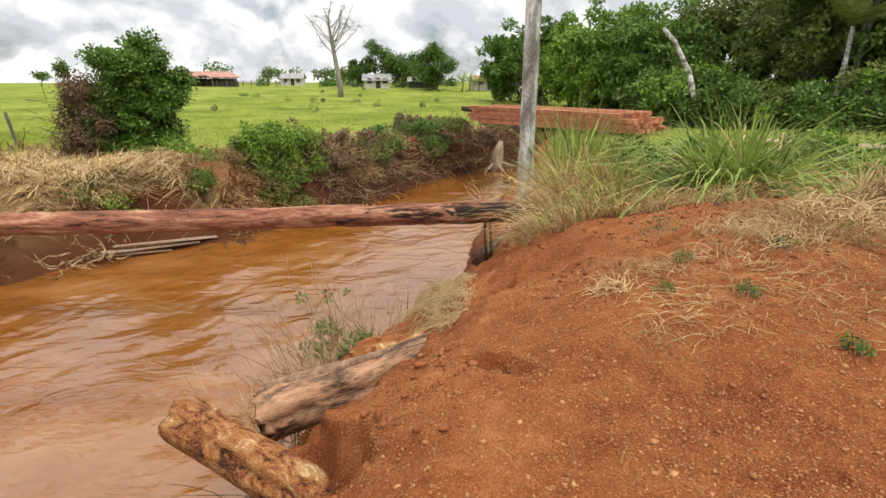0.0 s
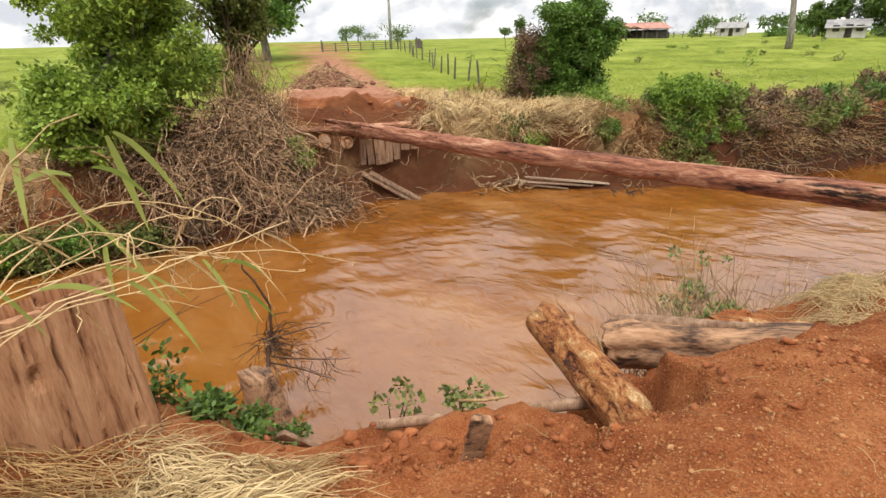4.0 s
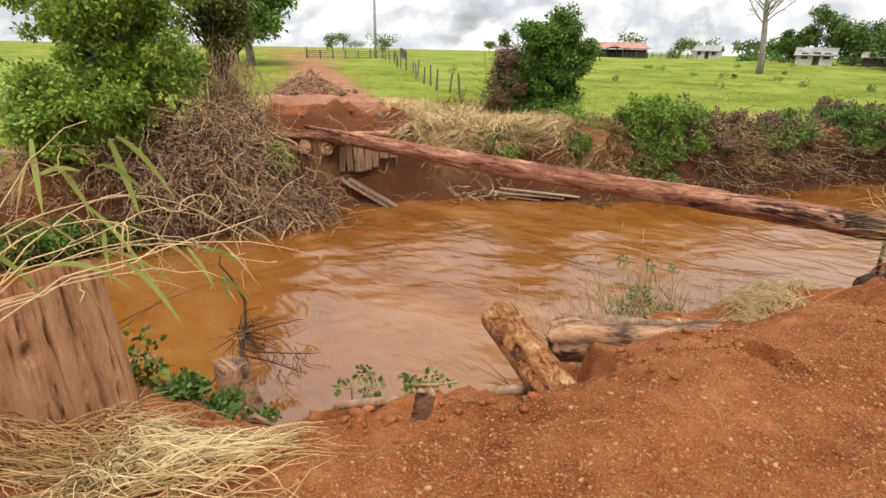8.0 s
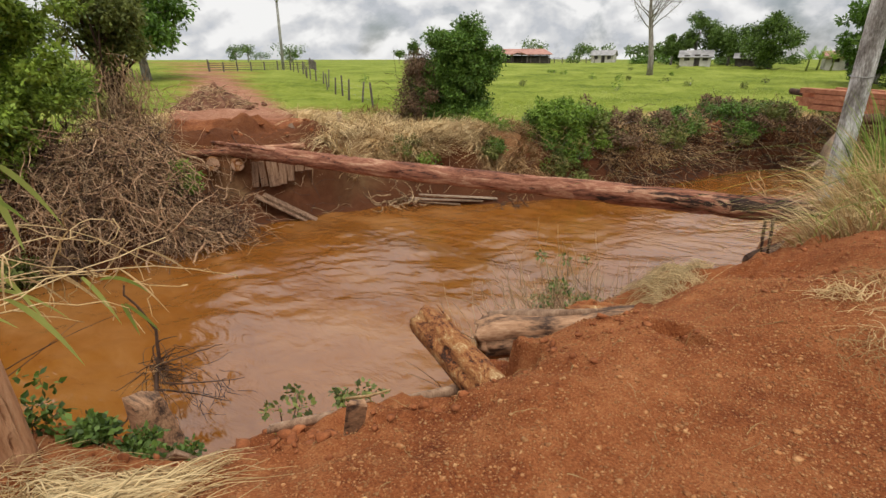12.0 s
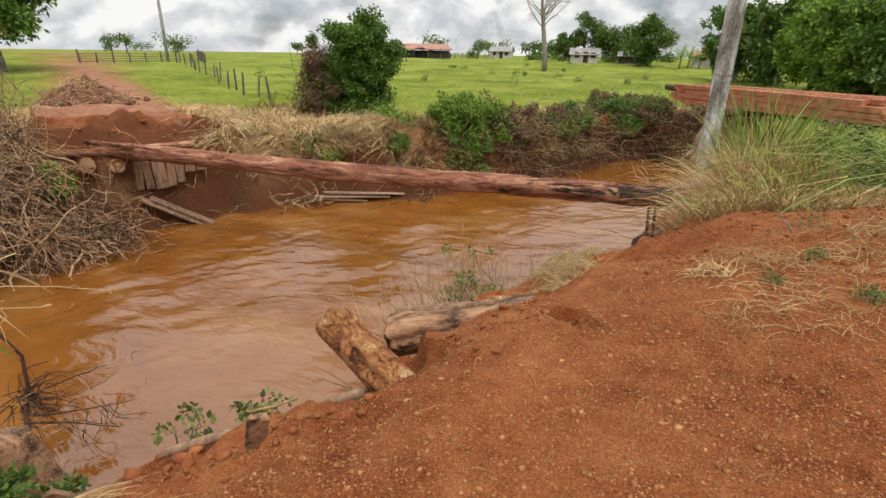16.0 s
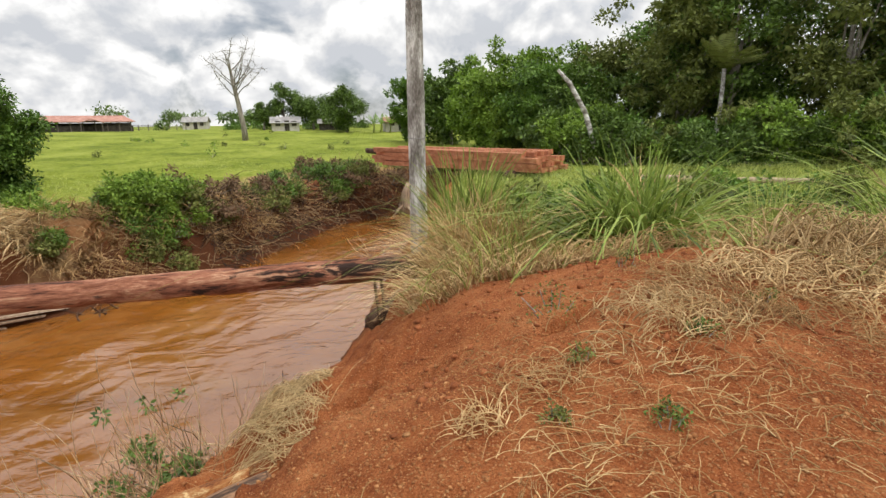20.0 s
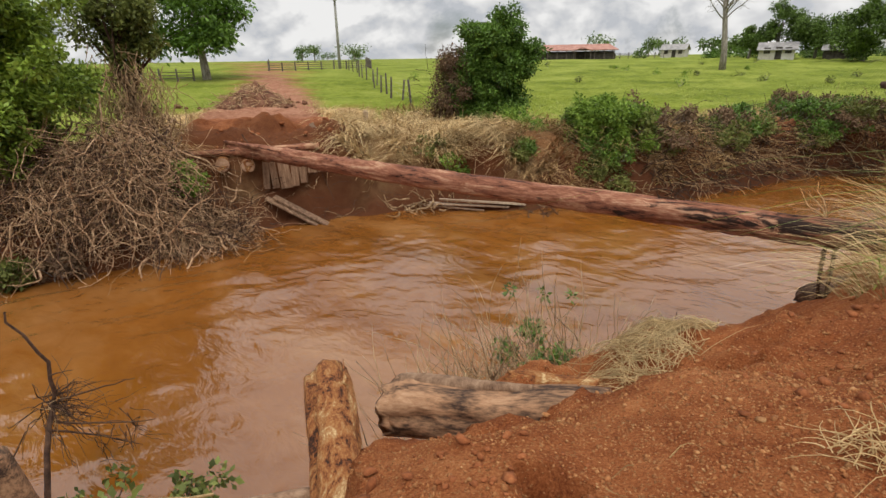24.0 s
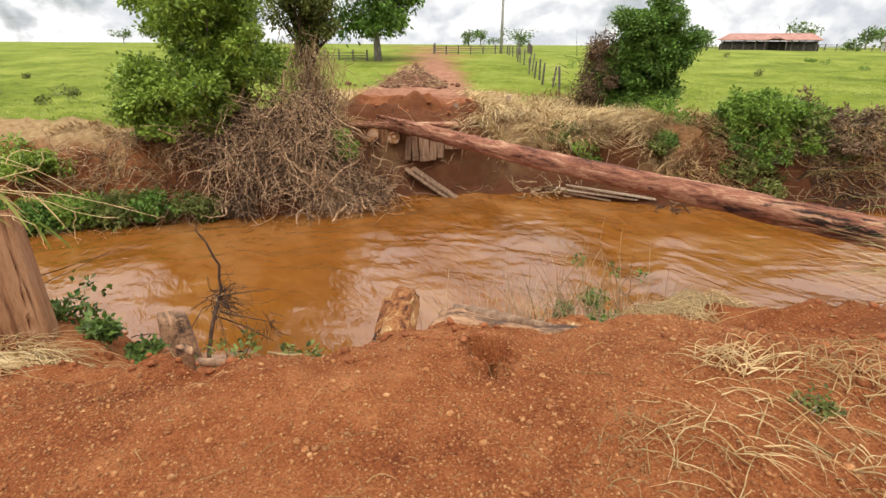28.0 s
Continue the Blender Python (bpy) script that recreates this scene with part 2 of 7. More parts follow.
# ---------------- land ----------------
WATER_Z = -3.45
FAR_BANK = [(-110, -142), (-38, -42), (-22, -16), (-17.6, -7), (-15.4, -1.8), (-14.5, 0.6), (-13.5, 3.5), (-12.7, 5.8), (-12.4, 7.6), (-12.8, 8.9), (-12.2, 10.6), (-10.5, 13.8), (-7.6, 15.8), (-4.6, 19.1), (-2.8, 23.3), (-1.3, 27.0), (2.5, 30.6), (9, 33.5), (18, 36), (40, 44), (140, 70), (600, 160)]
NEAR_BANK = [(-96, -142), (-27, -42), (-13, -16), (-9, -6), (-6.6, -1.6), (-5.4, 0.2), (-3.9, 1.7), (-2.7, 3.1), (-1.9, 4.7), (-1.1, 6.8), (-0.4, 9.0), (0.35, 11.5), (1.4, 15.5), (2.2, 19.2), (3.2, 24), (5, 27), (10, 29.5), (19, 31.5), (41, 39), (142, 65), (602, 154)]


def smooth(a, b, x):
    t = np.clip((x - a) / (b - a), 0, 1)
    return t * t * (3 - 2 * t)


def line_distance(x, y, line):
    best = np.full(x.shape, 1e9)
    for (ax, ay), (bx, by) in zip(line, line[1:]):
        ux, uy = bx - ax, by - ay
        t = np.clip(((x - ax) * ux + (y - ay) * uy) / (ux * ux + uy * uy), 0, 1)
        best = np.minimum(best, np.hypot(x - ax - t * ux, y - ay - t * uy))
    return best


def inside(x, y, poly):
    odd = np.zeros(x.shape, bool)
    for (ax, ay), (bx, by) in zip(poly, poly[1:] + poly[:1]):
        if ay != by:
            odd ^= ((ay > y) != (by > y)) & (x < (bx - ax) * (y - ay) / (by - ay) + ax)
    return odd


def lattice(i, j, seed):
    k = (i.astype(np.int64) * 374761393 + j.astype(np.int64) * 668265263 + seed * 974711) & 0x7FFFFFFF
    k = ((k ^ (k >> 13)) * 1274126177) & 0x7FFFFFFF
    return ((k ^ (k >> 16)) & 0xFFFF) / 65535.0


def value_noise(x, y, seed=0):
    i, j = np.floor(x), np.floor(y)
    u, v = x - i, y - j
    u, v = u * u * (3 - 2 * u), v * v * (3 - 2 * v)
    a, b = lattice(i, j, seed), lattice(i + 1, j, seed)
    c, d = lattice(i, j + 1, seed), lattice(i + 1, j + 1, seed)
    return (a * (1 - u) + b * u) * (1 - v) + (c * (1 - u) + d * u) * v - 0.5


def fbm(x, y, scale, octaves=4, seed=0, gain=0.5):
    total, amp = 0, 1.0
    for k in range(octaves):
        total = total + amp * value_noise(x * scale + 31.7 * k, y * scale - 17.3 * k, seed + k)
        scale, amp = scale * 2.03, amp * gain
    return total


RIVER = NEAR_BANK + FAR_BANK[::-1]
LIP = [(-95, -142), (-26, -42.5), (-12, -16.5), (-8, -6.5), (-5.8, -2), (-5.0, -0.1), (-4.3, 0.65), (-3.2, 0.75), (-2.1, 0.5), (-1.55, 0.62), (-1.18, 0.95), (-0.98, 1.36), (-0.72, 1.4), (-0.58, 1.61), (-0.5, 1.78), (-0.38, 2.06), (-0.42, 2.25), (-0.58, 2.5), (-0.72, 2.72), (-0.86, 2.98), (-0.72, 3.15), (-0.52, 3.42), (-0.3, 3.68), (-0.18, 4.1), (0.2, 4.4), (0.62, 4.85), (0.85, 5.6), (1.15, 6.6), (1.4, 7.6), (1.45, 9), (1.5, 10.4), (2.1, 13), (2.8, 16), (3.5, 20), (4.5, 24.3), (6.4, 26.4), (10.6, 28.6), (19.5, 30.6), (41, 38), (142, 64), (602, 150)]
LIP_LAND = LIP + [(602, -142)]
PITS = [(-2.0, 1.9, 0.5, 0.12), (-2.3, 1.5, 0.4, 0.06), (-1.38, 1.5, 0.2, 0.22), (-1.62, 1.2, 0.16, 0.14), (-0.72, 1.98, 0.22, 0.38), (-0.72, 2.24, 0.25, 0.52), (-0.96, 2.52, 0.28, 0.45), (-1.25, 2.62, 0.30, 0.38), (-1.45, 2.85, 0.30, 0.4), (-1.6, 2.6, 0.25, 0.2), (0.31, 2.79, 0.14, 0.05), (0.24, 2.84, 0.09, 0.15), (0.42, 2.72, 0.08, 0.14), (0.37, 2.88, 0.06, 0.11), (1.65, 1.80, 0.07, 0.03), (-1.2, 1.1, 0.13, 0.2), (-1.5, 0.86, 0.2, 0.24), (-1.78, 0.72, 0.16, 0.14), (1.90, 4.42, 0.10, 0.14), (2.06, 4.49, 0.11, 0.15), (2.22, 4.57, 0.09, 0.09), (0.80, 4.55, 0.07, 0.10), (0.92, 4.57, 0.07, 0.10), (1.03, 4.58, 0.05, 0.07)]
# swells of the near mound: place, width, height
SWELLS = [(2.55, 4.75, 0.95, 0.17), (3.5, 3.8, 1.2, 0.15), (0.95, 4.75, 0.55, -0.2), (0.3, 3.4, 0.45, -0.08), (-0.75, 3.15, 0.5, -0.30), (-0.35, 3.5, 0.4, -0.12), (-0.15, 4.0, 0.45, -0.12), (-1.0, 1.45, 0.35, 0.06), (-0.25, 1.9, 0.4, 0.06), (4.5, 6.6, 1.8, 0.30), (3.1, 5.6, 0.9, 0.12), (1.1, 3.35, 0.7, 0.06), (-0.3, 2.1, 0.6, 0.08), (0.3, 6.3, 0.5, -0.22), (-2.0, 1.0, 0.7, 0.15)]
ROAD_A, ROAD_U = np.array((-17.5, 12.2)), np.array((-0.868, 0.497))


def land(x, y):
    """Height of the land, and how far each place is grass, straw, and wet mud with painted bank shade."""
    x, y = np.asarray(x, float), np.asarray(y, float)
    dn, df = line_distance(x, y, NEAR_BANK), line_distance(x, y, FAR_BANK)
    wet_in = inside(x, y, RIVER)
    near = dn < df
    rough = fbm(x, y, 0.9, 5, 3) * 0.25 + fbm(x, y, 4.0, 4, 9) * 0.09
    # near side: earth mound at the end of the lost bridge
    top = -0.55 - 1.2 * smooth(-0.4, -2.6, x) + 0.68 * np.exp(-(((x - 2.4) / 3.2) ** 2 + ((y - 3.4) / 3.0) ** 2))
    top = np.maximum(top, -0.10 + 0.10 * smooth(0, 2.0, x) - 0.75 * smooth(5.2, 9.0, y) - 0.10 * smooth(-0.2, -1.2, x) - 1.05 * smooth(-1.0, -3.2, x) * smooth(-1.6, 0.1, y) - 0.2 * smooth(7, 14, x))
    for px, py, pr, ph in SWELLS:
        top = top + ph * np.exp(-((x - px) ** 2 + (y - py) ** 2) / pr ** 2)
    top = top - 0.55 * np.exp(-(((x - 1.2) / 1.6) ** 2 + ((y - 11.0) / 2.2) ** 2))
    dl = line_distance(x, y, LIP) * np.where(inside(x, y, LIP_LAND), -1.0, 1.0)
    dl = dl + 0.16 * fbm(x, y, 1.7, 4, 5) + 0.10 * fbm(x, y, 6.0, 4, 6)
    out = np.maximum(dl, 0)
    soft = smooth(4.2, 5.4, y) + smooth(-1.4, -2.2, x)
    # a crumbled ledge lies below the lip; the slope by the pole is gentler
    ledge = 0.22 + 1.05 * smooth(2.75, 2.2, y) * smooth(-3.4, -2.4, x)
    gentle = smooth(3.5, 4.6, y) * smooth(9.6, 8.2, y)
    fall = (1 - gentle) * 1.25 * np.maximum(out - ledge, 0) + gentle * (0.42 * np.maximum(out - 0.22, 0) + 1.5 * np.maximum(out - 1.15, 0))
    z_near = top - 0.24 * smooth(-0.7, 0.05, dl) - (0.33 - 0.23 * np.clip(soft, 0, 1)) * smooth(0, 0.09, dl) - 0.14 * out - fall
    tn = 1 - smooth(-0.3, 0.3, dl)
    for px, py, pr, pd in PITS:
        q = np.hypot(x - px, y - py) + 0.06 * fbm(x, y, 7.0, 3, 77)
        z_near = z_near - pd * smooth(pr, pr * 0.45, q) + 0.04 * pd * smooth(pr * 2.0, pr * 1.2, q) * smooth(pr * 0.8, pr * 1.2, q)
    # far side: cut bank, then pasture that rises to the houses
    field = -1.25 + 2.0 * smooth(4, 95, df) - 0.9 * smooth(130, 400, df) + 0.25 * fbm(x, y, 0.05, 3, 40) * smooth(6, 30, df)
    left = smooth(1.0, -6.0, y - 0.3 * (x + 15))
    w_far = 2.3 + 1.4 * fbm(x, y, 0.4, 3, 33) + 1.8 * left
    prof = smooth(-0.15, 1.0, df / w_far + 0.22 * fbm(x, y, 1.3, 4, 15) * smooth(0, 0.6, df))
    z_far = -3.75 + (field + 3.75) * prof ** 0.8
    rx, ry = x - ROAD_A[0], y - ROAD_A[1]
    along, across = rx * ROAD_U[0] + ry * ROAD_U[1], -rx * ROAD_U[1] + ry * ROAD_U[0]
    road = smooth(3.4, 2.2, np.abs(across)) * smooth(-4.6, -4.3, along)
    z_road = -1.22 + 0.50 * smooth(-4.3, -2.7, along) - 0.28 * smooth(1, 11, along)
    fade = smooth(18, 4, along)
    z_far = z_far * (1 - road * fade) + z_road * road * fade
    z_far = z_far + road * smooth(3.0, -1.5, along) * (0.42 * fbm(x, y, 0.9, 4, 61) - 0.25 * smooth(0.05, 0.3, fbm(x, y, 0.55, 2, 64)) * smooth(-3.9, -3.0, along))
    lane = across + 0.025 * (along + 22) * smooth(2, 12, along)
    # hollow below the broken deck
    cut = smooth(2.5, 2.0, np.abs(across)) * smooth(-4.36, -4.46, along)
    z_far = z_far * (1 - cut) + np.minimum(z_far, -2.42 - 0.95 * np.maximum(-4.42 - along, 0)) * cut
    z = np.where(near, z_near, z_far)
    z = z + rough * np.where(near, 0.22 + 0.16 * smooth(3.6, 5.0, y) * smooth(14, 10, y) + 0.8 * smooth(1.0, 0.6, tn), 1.0) * np.where(near, 1.0, smooth(0.1, 0.8, df) * (1 + 0.9 * smooth(7, 4, df)))
    bed = -3.75 - 0.5 * smooth(0, 2.5, np.minimum(dn, df))
    z = np.where(near, np.maximum(z, -4.3), np.where(wet_in, bed, z))
    wet_in = wet_in & ~near
    ang = fbm(x, y, 0.6, 4, 55) * 1.6
    grass = np.where(near, smooth(7.0, 10.5, np.hypot(x - 1.0, (y - 1.5) * 0.95) + ang * 1.2) * smooth(0.2, -0.4, dl), smooth(4.2, 6.0, df + ang * 1.5 + 2.6 * left) * (1 - smooth(0.5, -0.5, np.abs(lane) - 2.9 + 0.4 * smooth(5, 13, along) + ang * 0.35) * smooth(420, 380, along) * smooth(-4, -2, along)))
    straw = np.where(near, 0, smooth(1.3, 2.4, df + ang) * smooth(8.5, 5.0, df + ang) * 0.85 * (1 - 0.75 * left) * (1 - road * smooth(9, 5, along)))
    grass = np.where(near, grass, grass * (1 - smooth(6.0, 4.0, np.abs(across) + ang) * smooth(12, 7, along) * smooth(-5, -3, along)))
    straw = np.where(near, 0, np.maximum(straw, 0.8 * smooth(6.5, 4.0, np.abs(across) + ang) * smooth(2.2, 3.2, np.abs(across) + ang * 0.5) * smooth(13, 8, along) * smooth(-5, -3, along)))
    # mud at the waterline; on the far side also shade of the cut bank
    wet_shade = np.where(near, smooth(-2.3, -3.3, z + ang * 0.25), np.maximum(smooth(2.6, 0.2, df + ang * 0.9), smooth(-1.5, -2.2, z) * smooth(9, 5, df))) * 0.72
    # shade of the recess below the deck and road front, put into the colour
    wet_shade = np.where(near, wet_shade, np.maximum(wet_shade * 1.2, 0.75 * smooth(3.4, 2.4, np.abs(across)) * smooth(0.2, -2.0, along + ang * 0.8) * smooth(-7.5, -6, along)))
    wet_shade = np.where(near, wet_shade, wet_shade * (1 - 0.55 * smooth(5, 1, y)))
    wet_shade = np.where(wet_in, 1.0, wet_shade)
    dust = np.where(near, 0.0, smooth(3.6, 2.6, np.abs(lane) + ang * 0.4) * smooth(-1.0, 1.6, along + ang * 0.9))
    return np.where(z < -4.3, -4.3, z), grass, straw, wet_shade, dust


def height(x, y):
    return float(land(np.array([x]), np.array([y]))[0][0])


def spaced(*runs):
    """Grid lines: (to, step) runs from the first number, with growing steps outside."""
    v = [runs[0]]
    for to, step in runs[1:]:
        n = max(1, round((to - v[-1]) / step))
        v += list(np.linspace(v[-1], to, n + 1)[1:])
    lo, hi, s, s2 = v[0], v[-1], abs(v[1] - v[0]), abs(v[-1] - v[-2])
    a, b = [], []
    while lo > -2600:
        s *= 1.22; lo -= s; a.append(lo)
    while hi < 2600:
        s2 *= 1.22; hi += s2; b.append(hi)
    return np.array(a[::-1] + v + b)


def grid_mesh(name, xs, ys, zs):
    nx, ny = len(xs), len(ys)
    gx, gy = np.meshgrid(xs, ys)
    co = np.stack([gx, gy, zs], -1).reshape(-1, 3)
    i = (np.arange(ny - 1)[:, None] * nx + np.arange(nx - 1)[None, :]).reshape(-1)
    faces = np.stack([i, i + 1, i + nx + 1, i + nx], -1)
    me = bpy.data.meshes.new(name)
    me.vertices.add(len(co)); me.vertices.foreach_set("co", co.reshape(-1))
    me.loops.add(faces.size); me.loops.foreach_set("vertex_index", faces.reshape(-1))
    me.polygons.add(len(faces)); me.polygons.foreach_set("loop_start", np.arange(0, faces.size, 4))
    me.polygons.foreach_set("use_smooth", np.ones(len(faces), bool))
    me.update(calc_edges=True)
    return me


xs = spaced(-24, (-16.5, 0.25), (-12, 0.1), (-5, 0.22), (-2.4, 0.09), (4.6, 0.045), (14, 0.22))
ys = spaced(-4, (-0.8, 0.14), (5.6, 0.045), (8, 0.09), (13.5, 0.12), (34, 0.24))
GX, GY = np.meshgrid(xs, ys)
zs, gr_, st_, we_, du_ = land(GX, GY)
me = grid_mesh("ground", xs, ys, zs)
for key, arr in (("grass", gr_), ("straw", st_), ("wet_shade", we_), ("dust", du_)):
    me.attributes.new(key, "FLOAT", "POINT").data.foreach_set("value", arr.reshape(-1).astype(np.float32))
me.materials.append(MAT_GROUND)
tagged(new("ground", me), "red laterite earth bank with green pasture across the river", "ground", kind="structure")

wx, wy = spaced(-24, (-14, 0.16), (3, 0.09), (12, 0.16)), spaced(-10, (-2, 0.16), (18, 0.09), (34, 0.16))
wx, wy = wx[(wx > -300) & (wx < 300)], wy[(wy > -300) & (wy < 300)]
WX, WY = np.meshgrid(wx, wy)
# ripples run with the current
cu, cv = WX * 0.53 + WY * 0.85, -WX * 0.85 + WY * 0.53
warp = 0.8 * fbm(WX, WY, 0.5, 2, 88)
wz = WATER_Z + 0.065 * fbm(cu * 0.6 + warp, cv * 1.0 + warp, 0.9, 4, 70) + 0.016 * fbm(cu * 0.7 + warp, cv * 1.5, 2.2, 2, 80)
me = grid_mesh("water", wx, wy, wz)
me.materials.append(MAT_WATER)
tagged(new("water", me), "fast muddy brown river water", "river", kind="structure")

# ---------------- helpers for things ----------------
def finish(name, bm, mat, smooth_on=False):
    me = bpy.data.meshes.new(name)
    bm.to_mesh(me); bm.free()
    me.materials.append(mat)
    if smooth_on:
        me.polygons.foreach_set("use_smooth", np.ones(len(me.polygons), bool))
    return me


LOG_FRAMES = {}


def part(name, bm, mat, parent=None, label="", smooth_on=False):
    me = bm if isinstance(bm, bpy.types.Mesh) else finish(name, bm, mat, smooth_on)
    ob = new(name, me)
    ob.parent = parent
    if me.name in LOG_FRAMES:
        ob.matrix_local = LOG_FRAMES[me.name]
    if label:
        tagged(ob, label)
    return ob


def thing(name, at, label, category, group="", kind=""):
    e = new(name)
    e.location, e.empty_display_size = at, 0.2
    return tagged(e, label, category, group, kind)


def tube(bm, pts, radii, seg=8, lump=0.0, caps=True, seed=0):
    """A tapering tube through pts."""
    pts = [Vector(p) for p in pts]
    rings = []
    side = None
    for k, p in enumerate(pts):
        d = (pts[min(k + 1, len(pts) - 1)] - pts[max(k - 1, 0)]).normalized()
        if side is None:
            side = d.orthogonal().normalized()
        side = (side - d * side.dot(d)).normalized()
        up = d.cross(side)
        r = radii[k] if hasattr(radii, "__len__") else radii
        ring = []
        for s in range(seg):
            a = 2 * math.pi * s / seg
            q = r * (1 + (lump * noise.noise(Vector((seed + 3 * math.cos(a), 3 * math.sin(a), k * 0.6))) if lump else 0))
            ring.append(bm.verts.new(p + (side * math.cos(a) + up * math.sin(a)) * q))
        rings.append(ring)
    for a, b in zip(rings, rings[1:]):
        for s in range(seg):
            bm.faces.new((a[s], a[(s + 1) % seg], b[(s + 1) % seg], b[s]))
    if caps:
        bm.faces.new(rings[0][::-1]); bm.faces.new(rings[-1])
    return rings


def box(bm, size, m=None, jitter=0.0, rng=None):
    vs = bmesh.ops.create_cube(bm, size=1.0)["verts"]
    for v in vs:
        v.co = Vector((v.co.x * size[0], v.co.y * size[1], v.co.z * size[2]))
        if jitter:
            v.co += Vector([(rng.random() - 0.5) * jitter for _ in range(3)])
        if m is not None:
            v.co = m @ v.co
    return vs


def quads_mesh(name, co, mat, per=4):
    """A mesh of loose polygons with per corners each, from an array (n, per, 3)."""
    co = np.asarray(co, np.float32)
    n = len(co)
    me = bpy.data.meshes.new(name)
    me.vertices.add(n * per); me.vertices.foreach_set("co", co.reshape(-1))
    me.loops.add(n * per); me.loops.foreach_set("vertex_index", np.arange(n * per, dtype=np.int32))
    me.polygons.add(n); me.polygons.foreach_set("loop_start", np.arange(0, n * per, per, dtype=np.int32))
    me.update(calc_edges=True)
    me.materials.append(mat)
    return me


def leaves(name, mat, centres, radii, count, size, rng, parent, droop=0.2, shell=0.55, squash=0.8, narrow=0.45, label=""):
    """Leaves scattered in clumps: each a pointed blade of four corners, most on the outside of its clump."""
    centres, radii = np.array(centres, float), np.array(radii, float)
    w = radii ** 2
    pick = rng.choice(len(centres), count, p=w / w.sum())
    d = rng.normal(size=(count, 3)); d /= np.linalg.norm(d, axis=1)[:, None]
    r = radii[pick] * (shell + (1 - shell) * rng.random(count)) * (0.85 + 0.3 * rng.random(count))
    p = centres[pick] + d * r[:, None] * np.array((1, 1, squash))
    out = d * 0.8 + rng.normal(size=(count, 3)) * 0.7
    out[:, 2] -= droop
    out /= np.linalg.norm(out, axis=1)[:, None]
    side = np.cross(out, rng.normal(size=(count, 3)) * 0.6 + np.array((0, 0, 1.0)))
    side /= np.linalg.norm(side, axis=1)[:, None] + 1e-9
    s = size * (0.55 + 0.9 * rng.random(count))[:, None]
    co = np.stack([p, p + out * s * 0.5 + side * s * narrow * 0.5, p + out * s, p + out * s * 0.5 - side * s * narrow * 0.5], 1)
    return tagged(part(name, quads_mesh(name, co, mat), mat, parent, label), kind="stuff")


def blades(name, mat, roots, heads, width, rng, parent=None, label="", bend=0.5, seg=4, length=1.0, spread=0.5):
    """Grass blades: arching ribbons that start at roots (n,3) and lean along heads (n,2)."""
    n = len(roots)
    ts = np.linspace(0, 1, seg + 1)
    L = length * (0.35 + rng.random(n) ** 1.4 * 0.95)
    lean = np.asarray(heads) + rng.normal(size=(n, 2)) * spread
    pts = np.zeros((n, seg + 1, 3))
    for k, t in enumerate(ts):
        pts[:, k, :2] = roots[:, :2] + lean * (L * (t * 0.35 + t * t * bend))[:, None]
        pts[:, k, 2] = roots[:, 2] + L * (t - t * t * t * bend * 0.75 * np.clip(np.hypot(lean[:, 0], lean[:, 1]), 0, 1.3))
    az = rng.random(n) * 2 * math.pi
    side = np.stack([np.cos(az), np.sin(az), np.zeros(n)], 1) * width * (0.6 + 0.8 * rng.random(n))[:, None]
    me = bpy.data.meshes.new(name)
    vid = np.zeros((n, seg + 1, 2), np.int32)
    vid[:] = np.arange(n * (seg + 1) * 2).reshape(n, seg + 1, 2)
    co = np.zeros((n, seg + 1, 2, 3), np.float32)
    for k in range(seg + 1):
        wk = max(0.04, 1 - ts[k] ** 2)
        co[:, k, 0], co[:, k, 1] = pts[:, k] - side * wk, pts[:, k] + side * wk
    f = np.stack([vid[:, :-1, 0], vid[:, :-1, 1], vid[:, 1:, 1], vid[:, 1:, 0]], -1).reshape(-1, 4)
    me.vertices.add(n * (seg + 1) * 2); me.vertices.foreach_set("co", co.reshape(-1))
    me.loops.add(f.size); me.loops.foreach_set("vertex_index", f.reshape(-1))
    me.polygons.add(len(f)); me.polygons.foreach_set("loop_start", np.arange(0, f.size, 4, dtype=np.int32))
    me.update(calc_edges=True)
    me.materials.append(mat)
    return part(name, me, mat, parent, label)


MAT_LOG = mottled("weathered_red_log", [(0.37, (0.030, 0.014, 0.011)), (0.43, (0.16, 0.060, 0.034)), (0.53, (0.31, 0.130, 0.074)), (0.65, (0.55, 0.33, 0.20))], 3.0, 24.0, 0.85, 1.0, 0.04, (0.28, 1.8, 1.8), 0.08, 0.9)
MAT_TRUNK = mottled("rotten_ended_red_log", [(0.33, (0.045, 0.020, 0.014)), (0.40, (0.18, 0.068, 0.040)), (0.54, (0.31, 0.128, 0.074)), (0.68, (0.50, 0.29, 0.18))], 3.0, 24.0, 0.85, 1.0, 0.04, (0.28, 1.8, 1.8), 0.08, 0.9)
# black rot runs in long streaks at the near end
_tn, _tl = MAT_TRUNK.node_tree.nodes, MAT_TRUNK.node_tree.links
_tb = _tn["Principled BSDF"]
_old = _tb.inputs["Base Color"].links[0].from_socket
_tc = coords(_tn, _tl)
_rot = noise_tex(_tn, _tl, coords(_tn, _tl, "Object", (0.5, 2.4, 2.4)), 2.0, 5.0, 0.65, 0.6)
_sx = _tn.new("ShaderNodeSeparateXYZ"); _tl.new(_tc, _sx.inputs[0])
_fall = _tn.new("ShaderNodeMapRange"); _fall.inputs[1].default_value, _fall.inputs[2].default_value = 1.0, 7.0
_fall.inputs[3].default_value, _fall.inputs[4].default_value = 0.10, -0.14
_tl.new(_sx.outputs[0], _fall.inputs[0])
